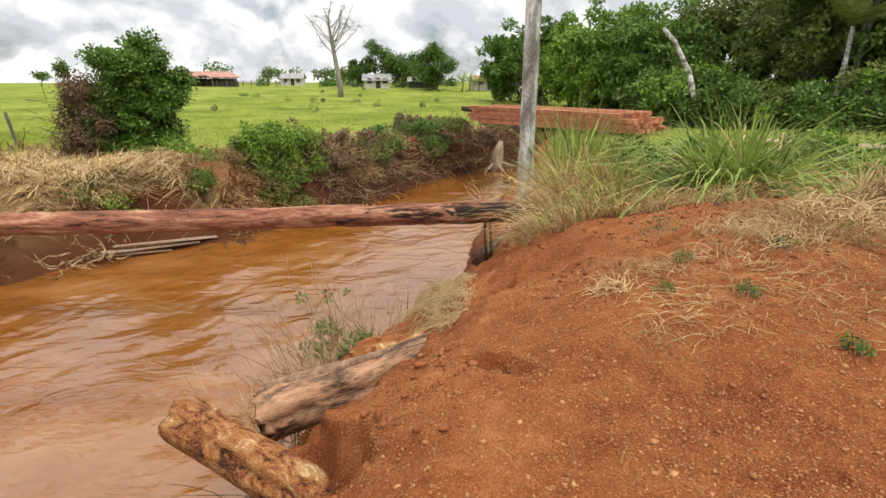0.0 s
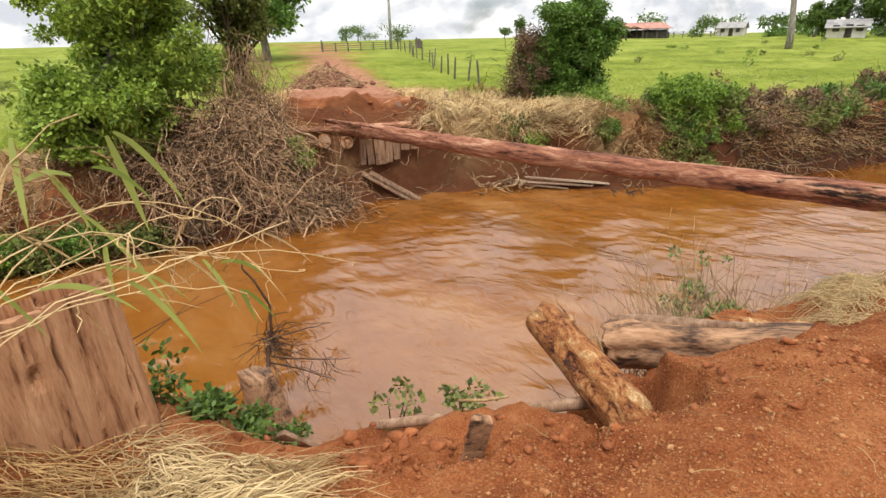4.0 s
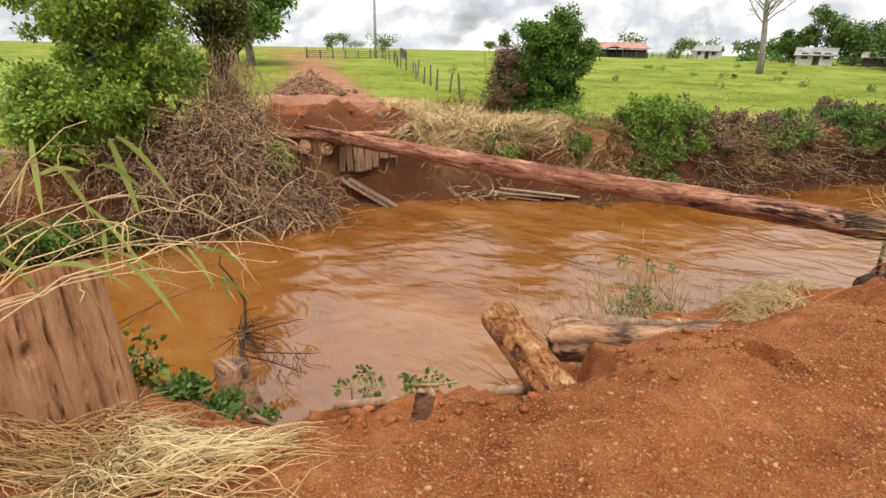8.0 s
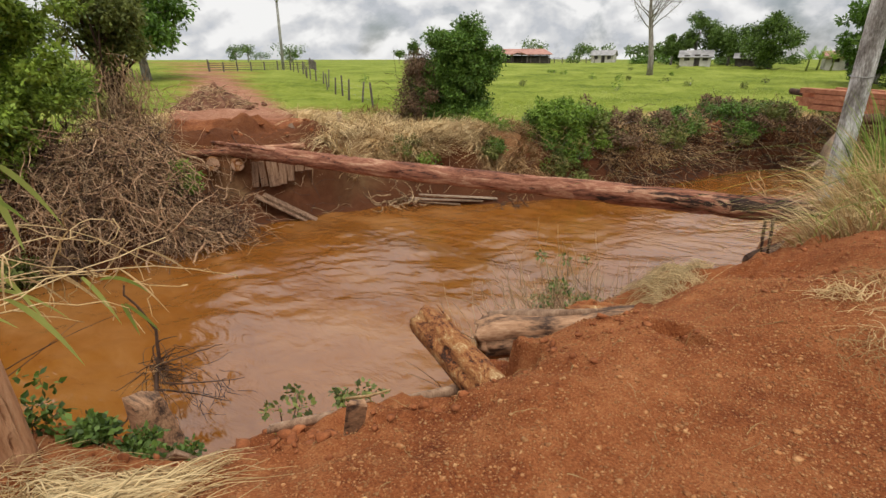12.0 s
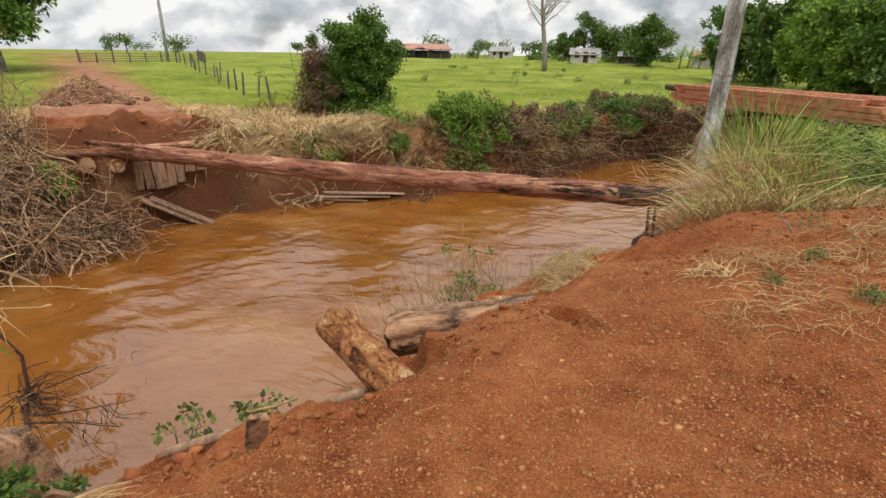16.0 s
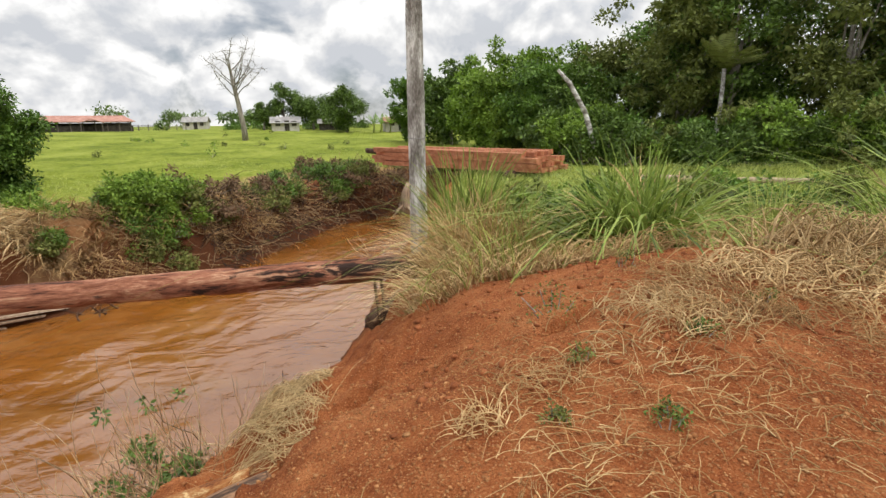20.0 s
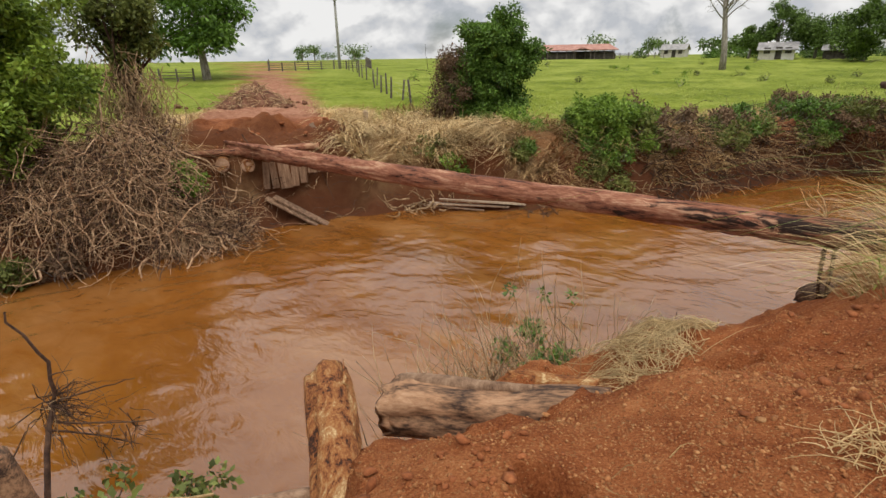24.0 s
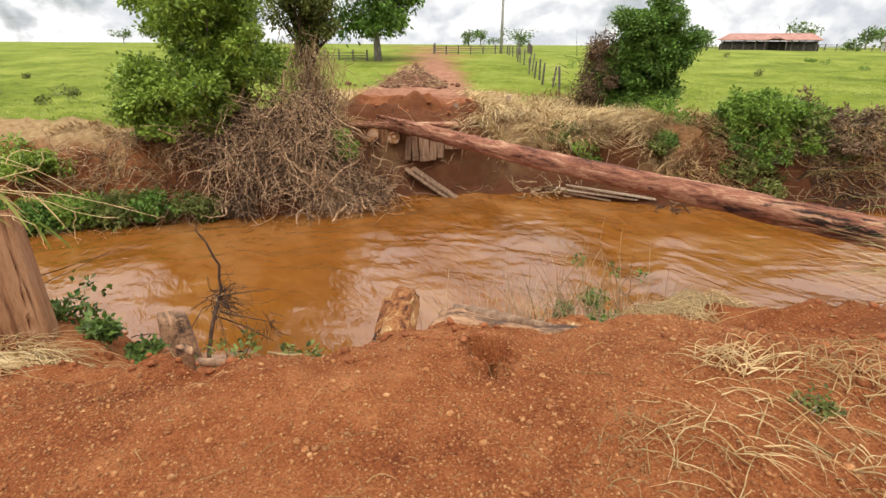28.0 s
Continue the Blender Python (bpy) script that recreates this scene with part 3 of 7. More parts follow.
_sum = _tn.new("ShaderNodeMath"); _tl.new(_rot, _sum.inputs[0]); _tl.new(_fall.outputs[0], _sum.inputs[1])
_rr = ramp(_tn, [(0.55, (0, 0, 0)), (0.62, (1, 1, 1))]); _tl.new(_sum.outputs[0], _rr.inputs[0])
_tl.new(mix(_tn, _tl, _rr.outputs[0], _old, (0.030, 0.016, 0.012)), _tb.inputs["Base Color"])
MAT_BARK = mottled("grey_bark", [(0.3, (0.10, 0.085, 0.07)), (0.5, (0.24, 0.21, 0.18)), (0.75, (0.46, 0.43, 0.39))], 5.0, 40.0, 0.9, 0.8, 0.02, (1, 1, 0.35), 0.1)
MAT_LEAF = leaf_material("broad_leaf", (0.034, 0.090, 0.012), (0.25, 0.38, 0.055))
MAT_LEAF_SUN = leaf_material("sunlit_leaf", (0.026, 0.078, 0.010), (0.33, 0.45, 0.072), 0.42, 0.30, 0.90)
MAT_LEAF_MID = leaf_material("deep_green_leaf", (0.018, 0.056, 0.010), (0.150, 0.265, 0.042), 0.5, 0.2)


def sticks(name, mat, paths, r0, r1, parent=None, label="", seg=4):
    """Many thin crooked sticks: paths (n, k, 3), radius r0 at the root to r1 at the tip (numbers or arrays)."""
    paths = np.asarray(paths, float)
    n, k, _ = paths.shape
    if 1 < n <= 24 and parent is not None:
        a0, a1 = np.broadcast_to(r0, n), np.broadcast_to(r1, n)
        return [sticks(name, mat, paths[i:i + 1], a0[i], a1[i], parent, label, seg) for i in range(n)][0]
    d = np.gradient(paths, axis=1)
    d /= np.linalg.norm(d, axis=2)[..., None] + 1e-9
    ref = np.tile(np.array((0.31, 0.22, 0.93)), (n, k, 1))
    u = np.cross(d, ref); u /= np.linalg.norm(u, axis=2)[..., None] + 1e-9
    v = np.cross(d, u)
    rr = (np.outer(np.broadcast_to(r0, n), 1 - np.linspace(0, 1, k)) + np.outer(np.broadcast_to(r1, n), np.linspace(0, 1, k)))[..., None]
    co = np.stack([paths + (u * math.cos(a) + v * math.sin(a)) * rr for a in np.arange(seg) * 2 * math.pi / seg], 2)
    idx = np.arange(n * k * seg).reshape(n, k, seg)
    nx = np.roll(idx, -1, axis=2)
    f = np.stack([idx[:, :-1], nx[:, :-1], nx[:, 1:], idx[:, 1:]], -1).reshape(-1, 4).astype(np.int32)
    me = bpy.data.meshes.new(name)
    me.vertices.add(n * k * seg); me.vertices.foreach_set("co", co.reshape(-1))
    me.loops.add(f.size); me.loops.foreach_set("vertex_index", f.reshape(-1))
    me.polygons.add(len(f)); me.polygons.foreach_set("loop_start", np.arange(0, f.size, 4, dtype=np.int32))
    me.polygons.foreach_set("use_smooth", np.ones(len(f), bool))
    me.update(calc_edges=True)
    me.materials.append(mat)
    ob = part(name, me, mat, parent, label)
    return tagged(ob, kind="stuff") if n > 1 else ob


def wander(rng, roots, dirs, length, k=6, curl=0.35, sag=0.15):
    """Crooked paths from roots along dirs."""
    n = len(roots)
    p, d = np.array(roots, float), np.array(dirs, float)
    out = [p.copy()]
    L = np.broadcast_to(length, n)[:, None] / (k - 1)
    for _ in range(k - 1):
        d = d + rng.normal(size=(n, 3)) * curl
        d[:, 2] -= sag
        d /= np.linalg.norm(d, axis=1)[:, None]
        p = p + d * L
        out.append(p.copy())
    return np.stack(out, 1)


def on_land(x, y, lift=0.0):
    x, y = np.asarray(x, float), np.asarray(y, float)
    return np.stack([x, y, land(x, y)[0] + lift], -1)


def lying(name, mat, rng, cx, cy, rad, n, length, heading, spread, width, lift=0.05, label="", category="", kind="stuff", parent=None, curl=0.25):
    """Loose straws that lie on the land in a tangle."""
    a, r = rng.random(n) * 2 * math.pi, np.sqrt(rng.random(n))
    x, y = cx + rad[0] * r * np.cos(a), cy + rad[1] * r * np.sin(a)
    k = 6
    h = heading + rng.normal(size=n) * spread
    L = length * (0.4 + rng.random(n))
    px, py = [x], [y]
    for i in range(k - 1):
        h = h + rng.normal(size=n) * curl
        x, y = x + np.cos(h) * L / (k - 1), y + np.sin(h) * L / (k - 1)
        px.append(x); py.append(y)
    px, py = np.stack(px, 1), np.stack(py, 1)
    z = land(px, py)[0]
    ts = np.linspace(0, 1, k)[None, :]
    up = rng.random((n, 1)) * lift * 2
    z = z + 0.008 + up * (1 - (2 * ts - 1) ** 2) + rng.random((n, 1)) * lift
    ob = sticks(name, mat, np.stack([px, py, z], -1), width * (0.6 + 0.8 * rng.random(n)), width * 0.25, parent, "", 3)
    if label:
        tagged(ob, label, category, kind=kind)
    return ob


WOOD = lambda name, dark, mid, light, vary=0.15: mottled(name, [(0.28, dark), (0.5, mid), (0.75, light)], 4.0, 34.0, 0.88, 0.8, 0.012, (3.0, 3.0, 0.4), vary)
MAT_POLE = mottled("lichen_grey_wood", [(0.32, (0.10, 0.085, 0.072)), (0.46, (0.24, 0.22, 0.20)), (0.56, (0.42, 0.40, 0.375)), (0.66, (0.68, 0.67, 0.645))], 3.2, 30.0, 0.9, 0.9, 0.02, (0.45, 1.6, 1.6), 0.05)
MAT_PILE = mottled("ochre_rotten_wood", [(0.34, (0.035, 0.014, 0.008)), (0.42, (0.19, 0.062, 0.020)), (0.52, (0.31, 0.125, 0.040)), (0.62, (0.36, 0.20, 0.085)), (0.72, (0.58, 0.40, 0.20))], 6.0, 46.0, 0.9, 1.0, 0.025, (0.8, 1.6, 1.6), 0.05, 1.0)
MAT_PILE_GREY = mottled("grey_brown_wood", [(0.34, (0.055, 0.032, 0.022)), (0.43, (0.17, 0.095, 0.055)), (0.56, (0.35, 0.192, 0.105)), (0.74, (0.48, 0.295, 0.175))], 4.0, 30.0, 0.88, 0.9, 0.015, (0.45, 1.6, 1.6), 0.05, 0.8)
MAT_STUMP = mottled("split_brown_timber", [(0.29, (0.035, 0.016, 0.009)), (0.335, (0.22, 0.100, 0.048)), (0.46, (0.34, 0.170, 0.086)), (0.62, (0.41, 0.220, 0.118)), (0.80, (0.50, 0.30, 0.17))], 3.0, 30.0, 0.9, 1.0, 0.02, (2.3, 2.3, 0.34), 0.05, 0.35)
MAT_PLANK = WOOD("old_plank", (0.10, 0.056, 0.035), (0.25, 0.150, 0.092), (0.41, 0.275, 0.18))
MAT_PLANK_PALE = WOOD("sun_bleached_plank", (0.20, 0.135, 0.09), (0.37, 0.27, 0.19), (0.52, 0.41, 0.30))
MAT_TIMBER = mottled("sawn_red_timber", [(0.3, (0.24, 0.085, 0.045)), (0.5, (0.40, 0.155, 0.08)), (0.75, (0.54, 0.26, 0.15))], 2.5, 30.0, 0.8, 0.4, 0.01, (0.6, 2.0, 2.0), 0.22)
MAT_CUT = mottled("cut_log_end", [(0.3, (0.26, 0.14, 0.08)), (0.6, (0.45, 0.28, 0.18)), (0.8, (0.55, 0.38, 0.26))], 6.0, 40.0, 0.9, 0.5, 0.01, (1, 1, 1), 0.1)
MAT_TWIG = mottled("dry_twig", [(0.3, (0.13, 0.072, 0.038)), (0.5, (0.37, 0.240, 0.130)), (0.75, (0.60, 0.45, 0.27))], 8.0, 60.0, 0.95, 0.0, 0.01, (1, 1, 1), 0.45)
MAT_ROOT = mottled("dry_red_root", [(0.3, (0.14, 0.070, 0.038)), (0.5, (0.38, 0.235, 0.135)), (0.75, (0.64, 0.46, 0.29))], 8.0, 60.0, 0.95, 0.0, 0.01, (1, 1, 1), 0.5)
MAT_TWIG_DARK = mottled("wet_dark_twig", [(0.3, (0.032, 0.018, 0.013)), (0.6, (0.10, 0.056, 0.036)), (0.8, (0.20, 0.125, 0.085))], 8.0, 60.0, 0.9, 0.0, 0.01, (1, 1, 1), 0.4)
MAT_STRAW = mottled("dry_straw", [(0.3, (0.26, 0.155, 0.066)), (0.5, (0.49, 0.335, 0.158)), (0.75, (0.68, 0.51, 0.28))], 5.0, 40.0, 0.8, 0.0, 0.01, (1, 1, 1), 0.35)
MAT_STRAW_BROWN = mottled("brown_straw", [(0.3, (0.19, 0.105, 0.042)), (0.5, (0.36, 0.22, 0.092)), (0.75, (0.55, 0.38, 0.18))], 0.8, 30.0, 0.9, 0.0, 0.01, (1, 1, 1), 0.4)
MAT_STRAW_PALE = leaf_material("bleached_straw", (0.54, 0.36, 0.155), (0.80, 0.61, 0.33), 0.85, 0.2)
MAT_LEAF_DARK = leaf_material("forest_leaf", (0.012, 0.036, 0.008), (0.150, 0.235, 0.045), 0.5, 0.2)
MAT_LEAF_LIGHT = leaf_material("bright_leaf", (0.05, 0.12, 0.012), (0.26, 0.42, 0.05), 0.5, 0.3)
MAT_LEAF_OLIVE = leaf_material("olive_leaf", (0.038, 0.058, 0.013), (0.215, 0.245, 0.062), 0.6, 0.25)
MAT_LEAF_BROWN = leaf_material("withered_leaf", (0.07, 0.042, 0.022), (0.25, 0.16, 0.095), 0.8, 0.15)
MAT_GRASS = leaf_material("grass_blade", (0.06, 0.115, 0.012), (0.31, 0.40, 0.085), 0.5, 0.3)
MAT_GRASS_LIGHT = leaf_material("yellow_green_grass", (0.16, 0.21, 0.028), (0.46, 0.51, 0.14), 0.5, 0.3)
MAT_STONE = mottled("laterite_gravel", [(0.3, (0.24, 0.080, 0.028)), (0.52, (0.38, 0.158, 0.057)), (0.74, (0.56, 0.33, 0.15))], 30.0, 200.0, 0.9, 0.0, 0.01, (1, 1, 1), 0.42)
MAT_CLOD = mottled("earth_clod", [(0.3, (0.17, 0.052, 0.019)), (0.55, (0.29, 0.095, 0.034)), (0.8, (0.41, 0.16, 0.064))], 12.0, 80.0, 0.95, 0.8, 0.01, (1, 1, 1), 0.15)
MAT_HEAP = mottled("brown_heaped_earth", [(0.3, (0.07, 0.030, 0.018)), (0.5, (0.18, 0.080, 0.045)), (0.75, (0.32, 0.17, 0.10))], 2.5, 22.0, 0.95, 1.0, 0.06, (1, 1, 1), 0.25)
MAT_ROOF = mottled("clay_roof_tile", [(0.3, (0.26, 0.12, 0.09)), (0.55, (0.40, 0.21, 0.165)), (0.8, (0.50, 0.32, 0.26))], 1.2, 12.0, 0.85, 0.3, 0.02, (1, 1, 1), 0.15)
MAT_ROOF_GREY = mottled("grey_sheet_roof", [(0.3, (0.16, 0.15, 0.15)), (0.55, (0.28, 0.27, 0.26)), (0.8, (0.40, 0.38, 0.36))], 1.2, 12.0, 0.7, 0.3, 0.02, (1, 1, 1), 0.15)
MAT_WALL = mottled("whitewashed_wall", [(0.3, (0.42, 0.38, 0.33)), (0.6, (0.58, 0.55, 0.50)), (0.8, (0.70, 0.68, 0.64))], 1.0, 14.0, 0.9, 0.2, 0.01, (1, 1, 1), 0.08)
MAT_DARK = mottled("dark_boards", [(0.3, (0.025, 0.02, 0.018)), (0.6, (0.07, 0.06, 0.052)), (0.8, (0.13, 0.11, 0.10))], 2.0, 20.0, 0.9, 0.3, 0.01, (1, 1, 1), 0.3)
MAT_POST = WOOD("grey_fence_post", (0.05, 0.04, 0.035), (0.12, 0.10, 0.085), (0.22, 0.19, 0.165), 0.35)
MAT_CONCRETE = mottled("concrete_pole", [(0.3, (0.26, 0.25, 0.24)), (0.6, (0.40, 0.39, 0.37)), (0.8, (0.48, 0.47, 0.45))], 2.0, 30.0, 0.9, 0.2, 0.01, (1, 1, 1), 0.05)
MAT_WIRE, _n, _l, _b = material("galvanised_wire", 0.5, 0.8)
_b.inputs["Base Color"].default_value = (0.25, 0.24, 0.23, 1)


# ---------------- timber ----------------
def log_mesh(name, A, B, R0, R1, mat, n=120, seg=36, groove=0.02, sag=0.0, seed=1, rot=0.0, taper_end=0.0, flat=0.0):
    """A debarked log from A to B: long cracks, knots and hollows cut into it; rot makes the start ragged."""
    A, B = Vector(A), Vector(B)
    d = (B - A).normalized()
    side = (d.orthogonal() if abs(d.z) > 0.98 else d.cross(Vector((0, 0, 1)))).normalized()
    up = side.cross(d)
    L = (B - A).length
    t, a = np.meshgrid(np.linspace(0, 1, n + 1), np.arange(seg) * 2 * math.pi / seg - math.pi / 2, indexing="ij")
    R = R0 + (R1 - R0) * t
    u = a * (R0 + R1) / 2
    s = t * L
    low = fbm(s, u, 0.7, 3, seed) * 0.12
    crack = fbm(s * 0.7, u * 9.0, 1.0, 3, seed + 9)
    crack = -np.clip(-crack - 0.16, 0, 1) * 4.0
    chips = -smooth(0.12, 0.35, fbm(s * 1.4, u * 2.6, 1.0, 4, seed + 20)) * 0.9
    rough_ = fbm(s * 2.0, u * 14.0, 1.0, 3, seed + 30) * 0.35
    r = R * (1 + low) + groove * (crack + chips + rough_)
    if rot:
        r = r * (1 - 0.35 * np.clip(fbm(s * 1.1, u * 3.0, 1.0, 3, seed + 50) + 0.25, 0, 1) * smooth(rot, 0, s))
    r = r * (1 - flat * np.clip(np.sin(a), 0, 1) ** 6)
    axis = np.array(A)[None, None] + np.array(B - A)[None, None] * t[..., None]
    axis[..., 2] += sag * np.sin(t * math.pi) + 0.06 * R0 * np.sin(t * 9)
    co = axis + r[..., None] * (np.cos(a)[..., None] * np.array(side) + np.sin(a)[..., None] * np.array(up))
    end = fbm(np.cos(a[0]) * 2, np.sin(a[0]) * 2, 1.0, 3, seed + 60)
    co[0] += np.array(d) * (end * 2 * R0 * (0.35 + (0.2 if rot else 0)))[:, None]
    fr = Matrix.Translation(A) @ Matrix((tuple(d), tuple(side), tuple(up))).transposed().to_4x4()
    verts = (co.reshape(-1, 3) - np.array(A)) @ np.array((tuple(d), tuple(side), tuple(up))).T
    i = np.arange(n)[:, None] * seg + np.arange(seg)[None, :]
    j = np.arange(n)[:, None] * seg + (np.arange(seg)[None, :] + 1) % seg
    f = np.stack([i, i + seg, j + seg, j], -1).reshape(-1, 4)
    me = bpy.data.meshes.new(name)
    faces = f.tolist() + [list(range(seg)), list(range(n * seg, (n + 1) * seg))[::-1]]
    me.from_pydata(verts.tolist(), [], faces)
    me.polygons.foreach_set("use_smooth", np.array([True] * len(f) + [False, False]))
    me.update()
    me.materials.append(mat)
    LOG_FRAMES[me.name] = fr
    return me


def rings_mesh(name, c, d, R, mat, rng):
    """The sawn face of a log: a slightly domed disc with a split."""
    bm = bmesh.new()
    d = Vector(d).normalized()
    s = d.orthogonal().normalized(); u = d.cross(s)
    c = Vector(c)
    mid = bm.verts.new(c + d * 0.012)
    prev = None
    for q in (0.35, 0.7, 1.0):
        ring = [bm.verts.new(c + d * (0.012 * (1 - q) + (rng.random() - 0.5) * 0.008) + (s * math.cos(k * math.pi / 8) + u * math.sin(k * math.pi / 8)) * R * q * (1 + (rng.random() - 0.5) * 0.06)) for k in range(16)]
        for k in range(16):
            bm.faces.new((mid, ring[k], ring[(k + 1) % 16]) if prev is None else (prev[k], ring[k], ring[(k + 1) % 16], prev[(k + 1) % 16]))
        prev = ring
    return finish(name, bm, mat)


rnd = random.Random(11)
rg = np.random.default_rng(17)

t_ = thing("fallen_log", (0, 0, 0), "long debarked reddish log lying across the muddy river", "log")
part("trunk", log_mesh("trunk", (1.75, 10.25, -0.98), (-15.6, 9.42, -1.19), 0.225, 0.235, MAT_TRUNK, 300, 48, 0.036, -0.04, 3, 3.2), MAT_TRUNK, t_)
part("root_end", log_mesh("root_end", (-15.55, 9.42, -1.19), (-17.4, 9.3, -1.2), 0.235, 0.25, MAT_LOG, 30, 32, 0.03, 0, 8), MAT_LOG, t_, "rotten hollow end of the log")
for k, (x, w) in enumerate(((-13.0, 0.05), (-11.9, 0.035), (-14.3, 0.06))):
    part("splinter", log_mesh("splinter", (x, 9.3, -0.97), (x - 1.3, 9.28, -0.96), w, w * 0.6, MAT_LOG, 14, 10, 0.01, 0, 30 + k), MAT_LOG, t_)

t_ = thing("wooden_pole", (1.51, 10.92, 0), "tall weathered pole with pale lichen standing on the river bank", "pole")
part("shaft", log_mesh("shaft", (0.0, 0.0, -1.7), (0.02, 0.0, 9.5), 0.165, 0.135, MAT_POLE, 160, 24, 0.012, 0, 12), MAT_POLE, t_)
bm = bmesh.new(); box(bm, (0.03, 0.10, 0.16), pose(0.13, -0.15, -0.32, 8, 0, 40), 0.01, rnd)
part("tag", bm, MAT_WALL, t_, "small pale tag on the pole")
bm = bmesh.new()
tube(bm, [(math.cos(a) * 0.172, math.sin(a) * 0.172, 1.3 + 0.02 * math.sin(a)) for a in np.linspace(0, 2 * math.pi, 17)], 0.006, 5, 0, False)
part("wire_band", bm, MAT_WIRE, t_)

t_ = thing("broken_pile", (0, 0, 0), "ochre rotten log pile leaning out over the river", "log")
part("shaft", log_mesh("shaft", (-2.30, 3.63, -1.19), (-0.25, 2.27, -1.0), 0.20, 0.205, MAT_PILE, 90, 44, 0.026, 0, 46, 0.18), MAT_PILE, t_)
for k in range(5):
    b0 = Vector((-2.25, 3.60, -1.17)) + Vector((rnd.uniform(-.08, .1), rnd.uniform(-.1, .1), rnd.uniform(-.04, .17)))
    part("splinter", log_mesh("splinter", b0 + Vector((-0.08, 0.06, 0.0)), b0 + Vector((0.25, -0.18, 0.02)), 0.012, 0.03, MAT_PILE, 8, 8, 0.01, 0, 60 + k), MAT_PILE, t_)
t_ = thing("bridge_beam", (0, 0, 0), "grey brown bridge beam half buried in red earth", "log")
part("shaft", log_mesh("shaft", (-1.68, 3.80, -1.26), (0.0, 4.2, -0.84), 0.25, 0.24, MAT_PILE_GREY, 90, 44, 0.03, 0, 55, 0.25, 0.0, 0.12), MAT_PILE_GREY, t_)
part("split_slab", log_mesh("split_slab", (-1.62, 3.90, -1.06), (-0.55, 4.16, -0.80), 0.075, 0.05, MAT_PLANK, 60, 20, 0.012, 0, 58, 0.2), MAT_PLANK, t_, "pale reddish slab split from the beam")
t_ = thing("bridge_beam", (0, 0, 0), "reddish rotten beam lying on the crumbled river bank", "log")
part("shaft", log_mesh("shaft", (-1.0, 4.55, -1.12), (-0.25, 4.62, -0.93), 0.10, 0.09, MAT_PILE, 40, 24, 0.02, 0, 57, 0.3), MAT_PILE, t_)
t_ = thing("edge_board", (0, 0, 0), "dark rotten board edging the crumbled ledge", "plank")
part("board", log_mesh("board", (-2.42, 1.55, -1.30), (-1.30, 2.95, -1.27), 0.04, 0.055, MAT_PLANK, 40, 14, 0.015, 0, 63, 0.2), MAT_PLANK, t_)
# the squared stump at the old bridge head
t_ = thing("timber_stump", (-3.92, -0.08, 0), "big split brown timber stump standing in dry grass", "stump")
for k, (off, w, rz, top) in enumerate(((-0.235, 0.28, 8, -0.14), (0.215, 0.25, -6, -0.07))):
    bm = bmesh.new()
    tube(bm, [(0.0, off * (1 + 0.12 * (1 - q)), -2.1 + q * (2.1 + top)) for q in np.linspace(0, 1, 46)], [w * (1.14 - 0.16 * q) for q in np.linspace(0, 1, 46)], 84, 0.0, True, 5 + k * 9)
    for v in bm.verts:
        c = v.co
        n_ = Vector((c.x, c.y - off, 0))
        a_ = math.atan2(n_.y, n_.x)
        f_ = (math.cos(a_) ** 8 + math.sin(a_) ** 8) ** (-1 / 8) - 1.0
        g = noise.noise(Vector((a_ * 3.4, k * 7.3, c.z * 0.45)))
        chip = max(0, noise.noise(Vector((a_ * 5, k * 3.1, c.z * 2.4))) - 0.30)
        knot = math.exp(-((a_ - 0.35) / 0.16) ** 2 - ((c.z + 0.55) / 0.07) ** 2) * (k == 0)
        c += n_ * (f_ * 0.85 - 0.05 - 0.22 * knot - 0.26 * max(0, 1 - abs(g) / 0.07) * (0.5 + 0.5 * noise.noise(Vector((a_, 4.0, c.z)))) - 0.16 * chip + 0.025 * noise.noise(Vector((a_ * 14, k, c.z * 0.5))))
        c.x += 0.10 * (c.z + 1.0) * -0.6
        if c.z > top - 0.03:
            c.z += 0.04 * noise.noise(Vector((c.x * 9, c.y * 9, 3.0))) + 0.12 * (c.y - off) + 0.42 * (n_.x - 0.2)
    part("split_half", bm, MAT_STUMP, t_)

t_ = thing("plank_stub", (-1.33, 1.45, -0.72), "short pale plank stub sticking out of red earth", "plank")
bm = bmesh.new(); box(bm, (0.12, 0.04, 0.62), pose(0, 0, -0.06, 6, 10, 40), 0.03, rnd); bmesh.ops.bevel(bm, geom=bm.edges[:], offset=0.008, segments=1, affect="EDGES")
part("board", bm, MAT_PILE_GREY, t_)
t_ = thing("dry_stick", (-1.92, 2.22, height(-1.92, 2.22) + 0.05), "pale dry stick lying on the crumbled ledge", "stick")
bm = bmesh.new(); tube(bm, [(-0.16, -0.10, 0.0), (0.02, 0.02, 0.03), (0.17, 0.12, 0.09)], [0.012, 0.014, 0.009], 7, 0.2, True, 4)
part("stem", bm, MAT_STRAW, t_, "", True)

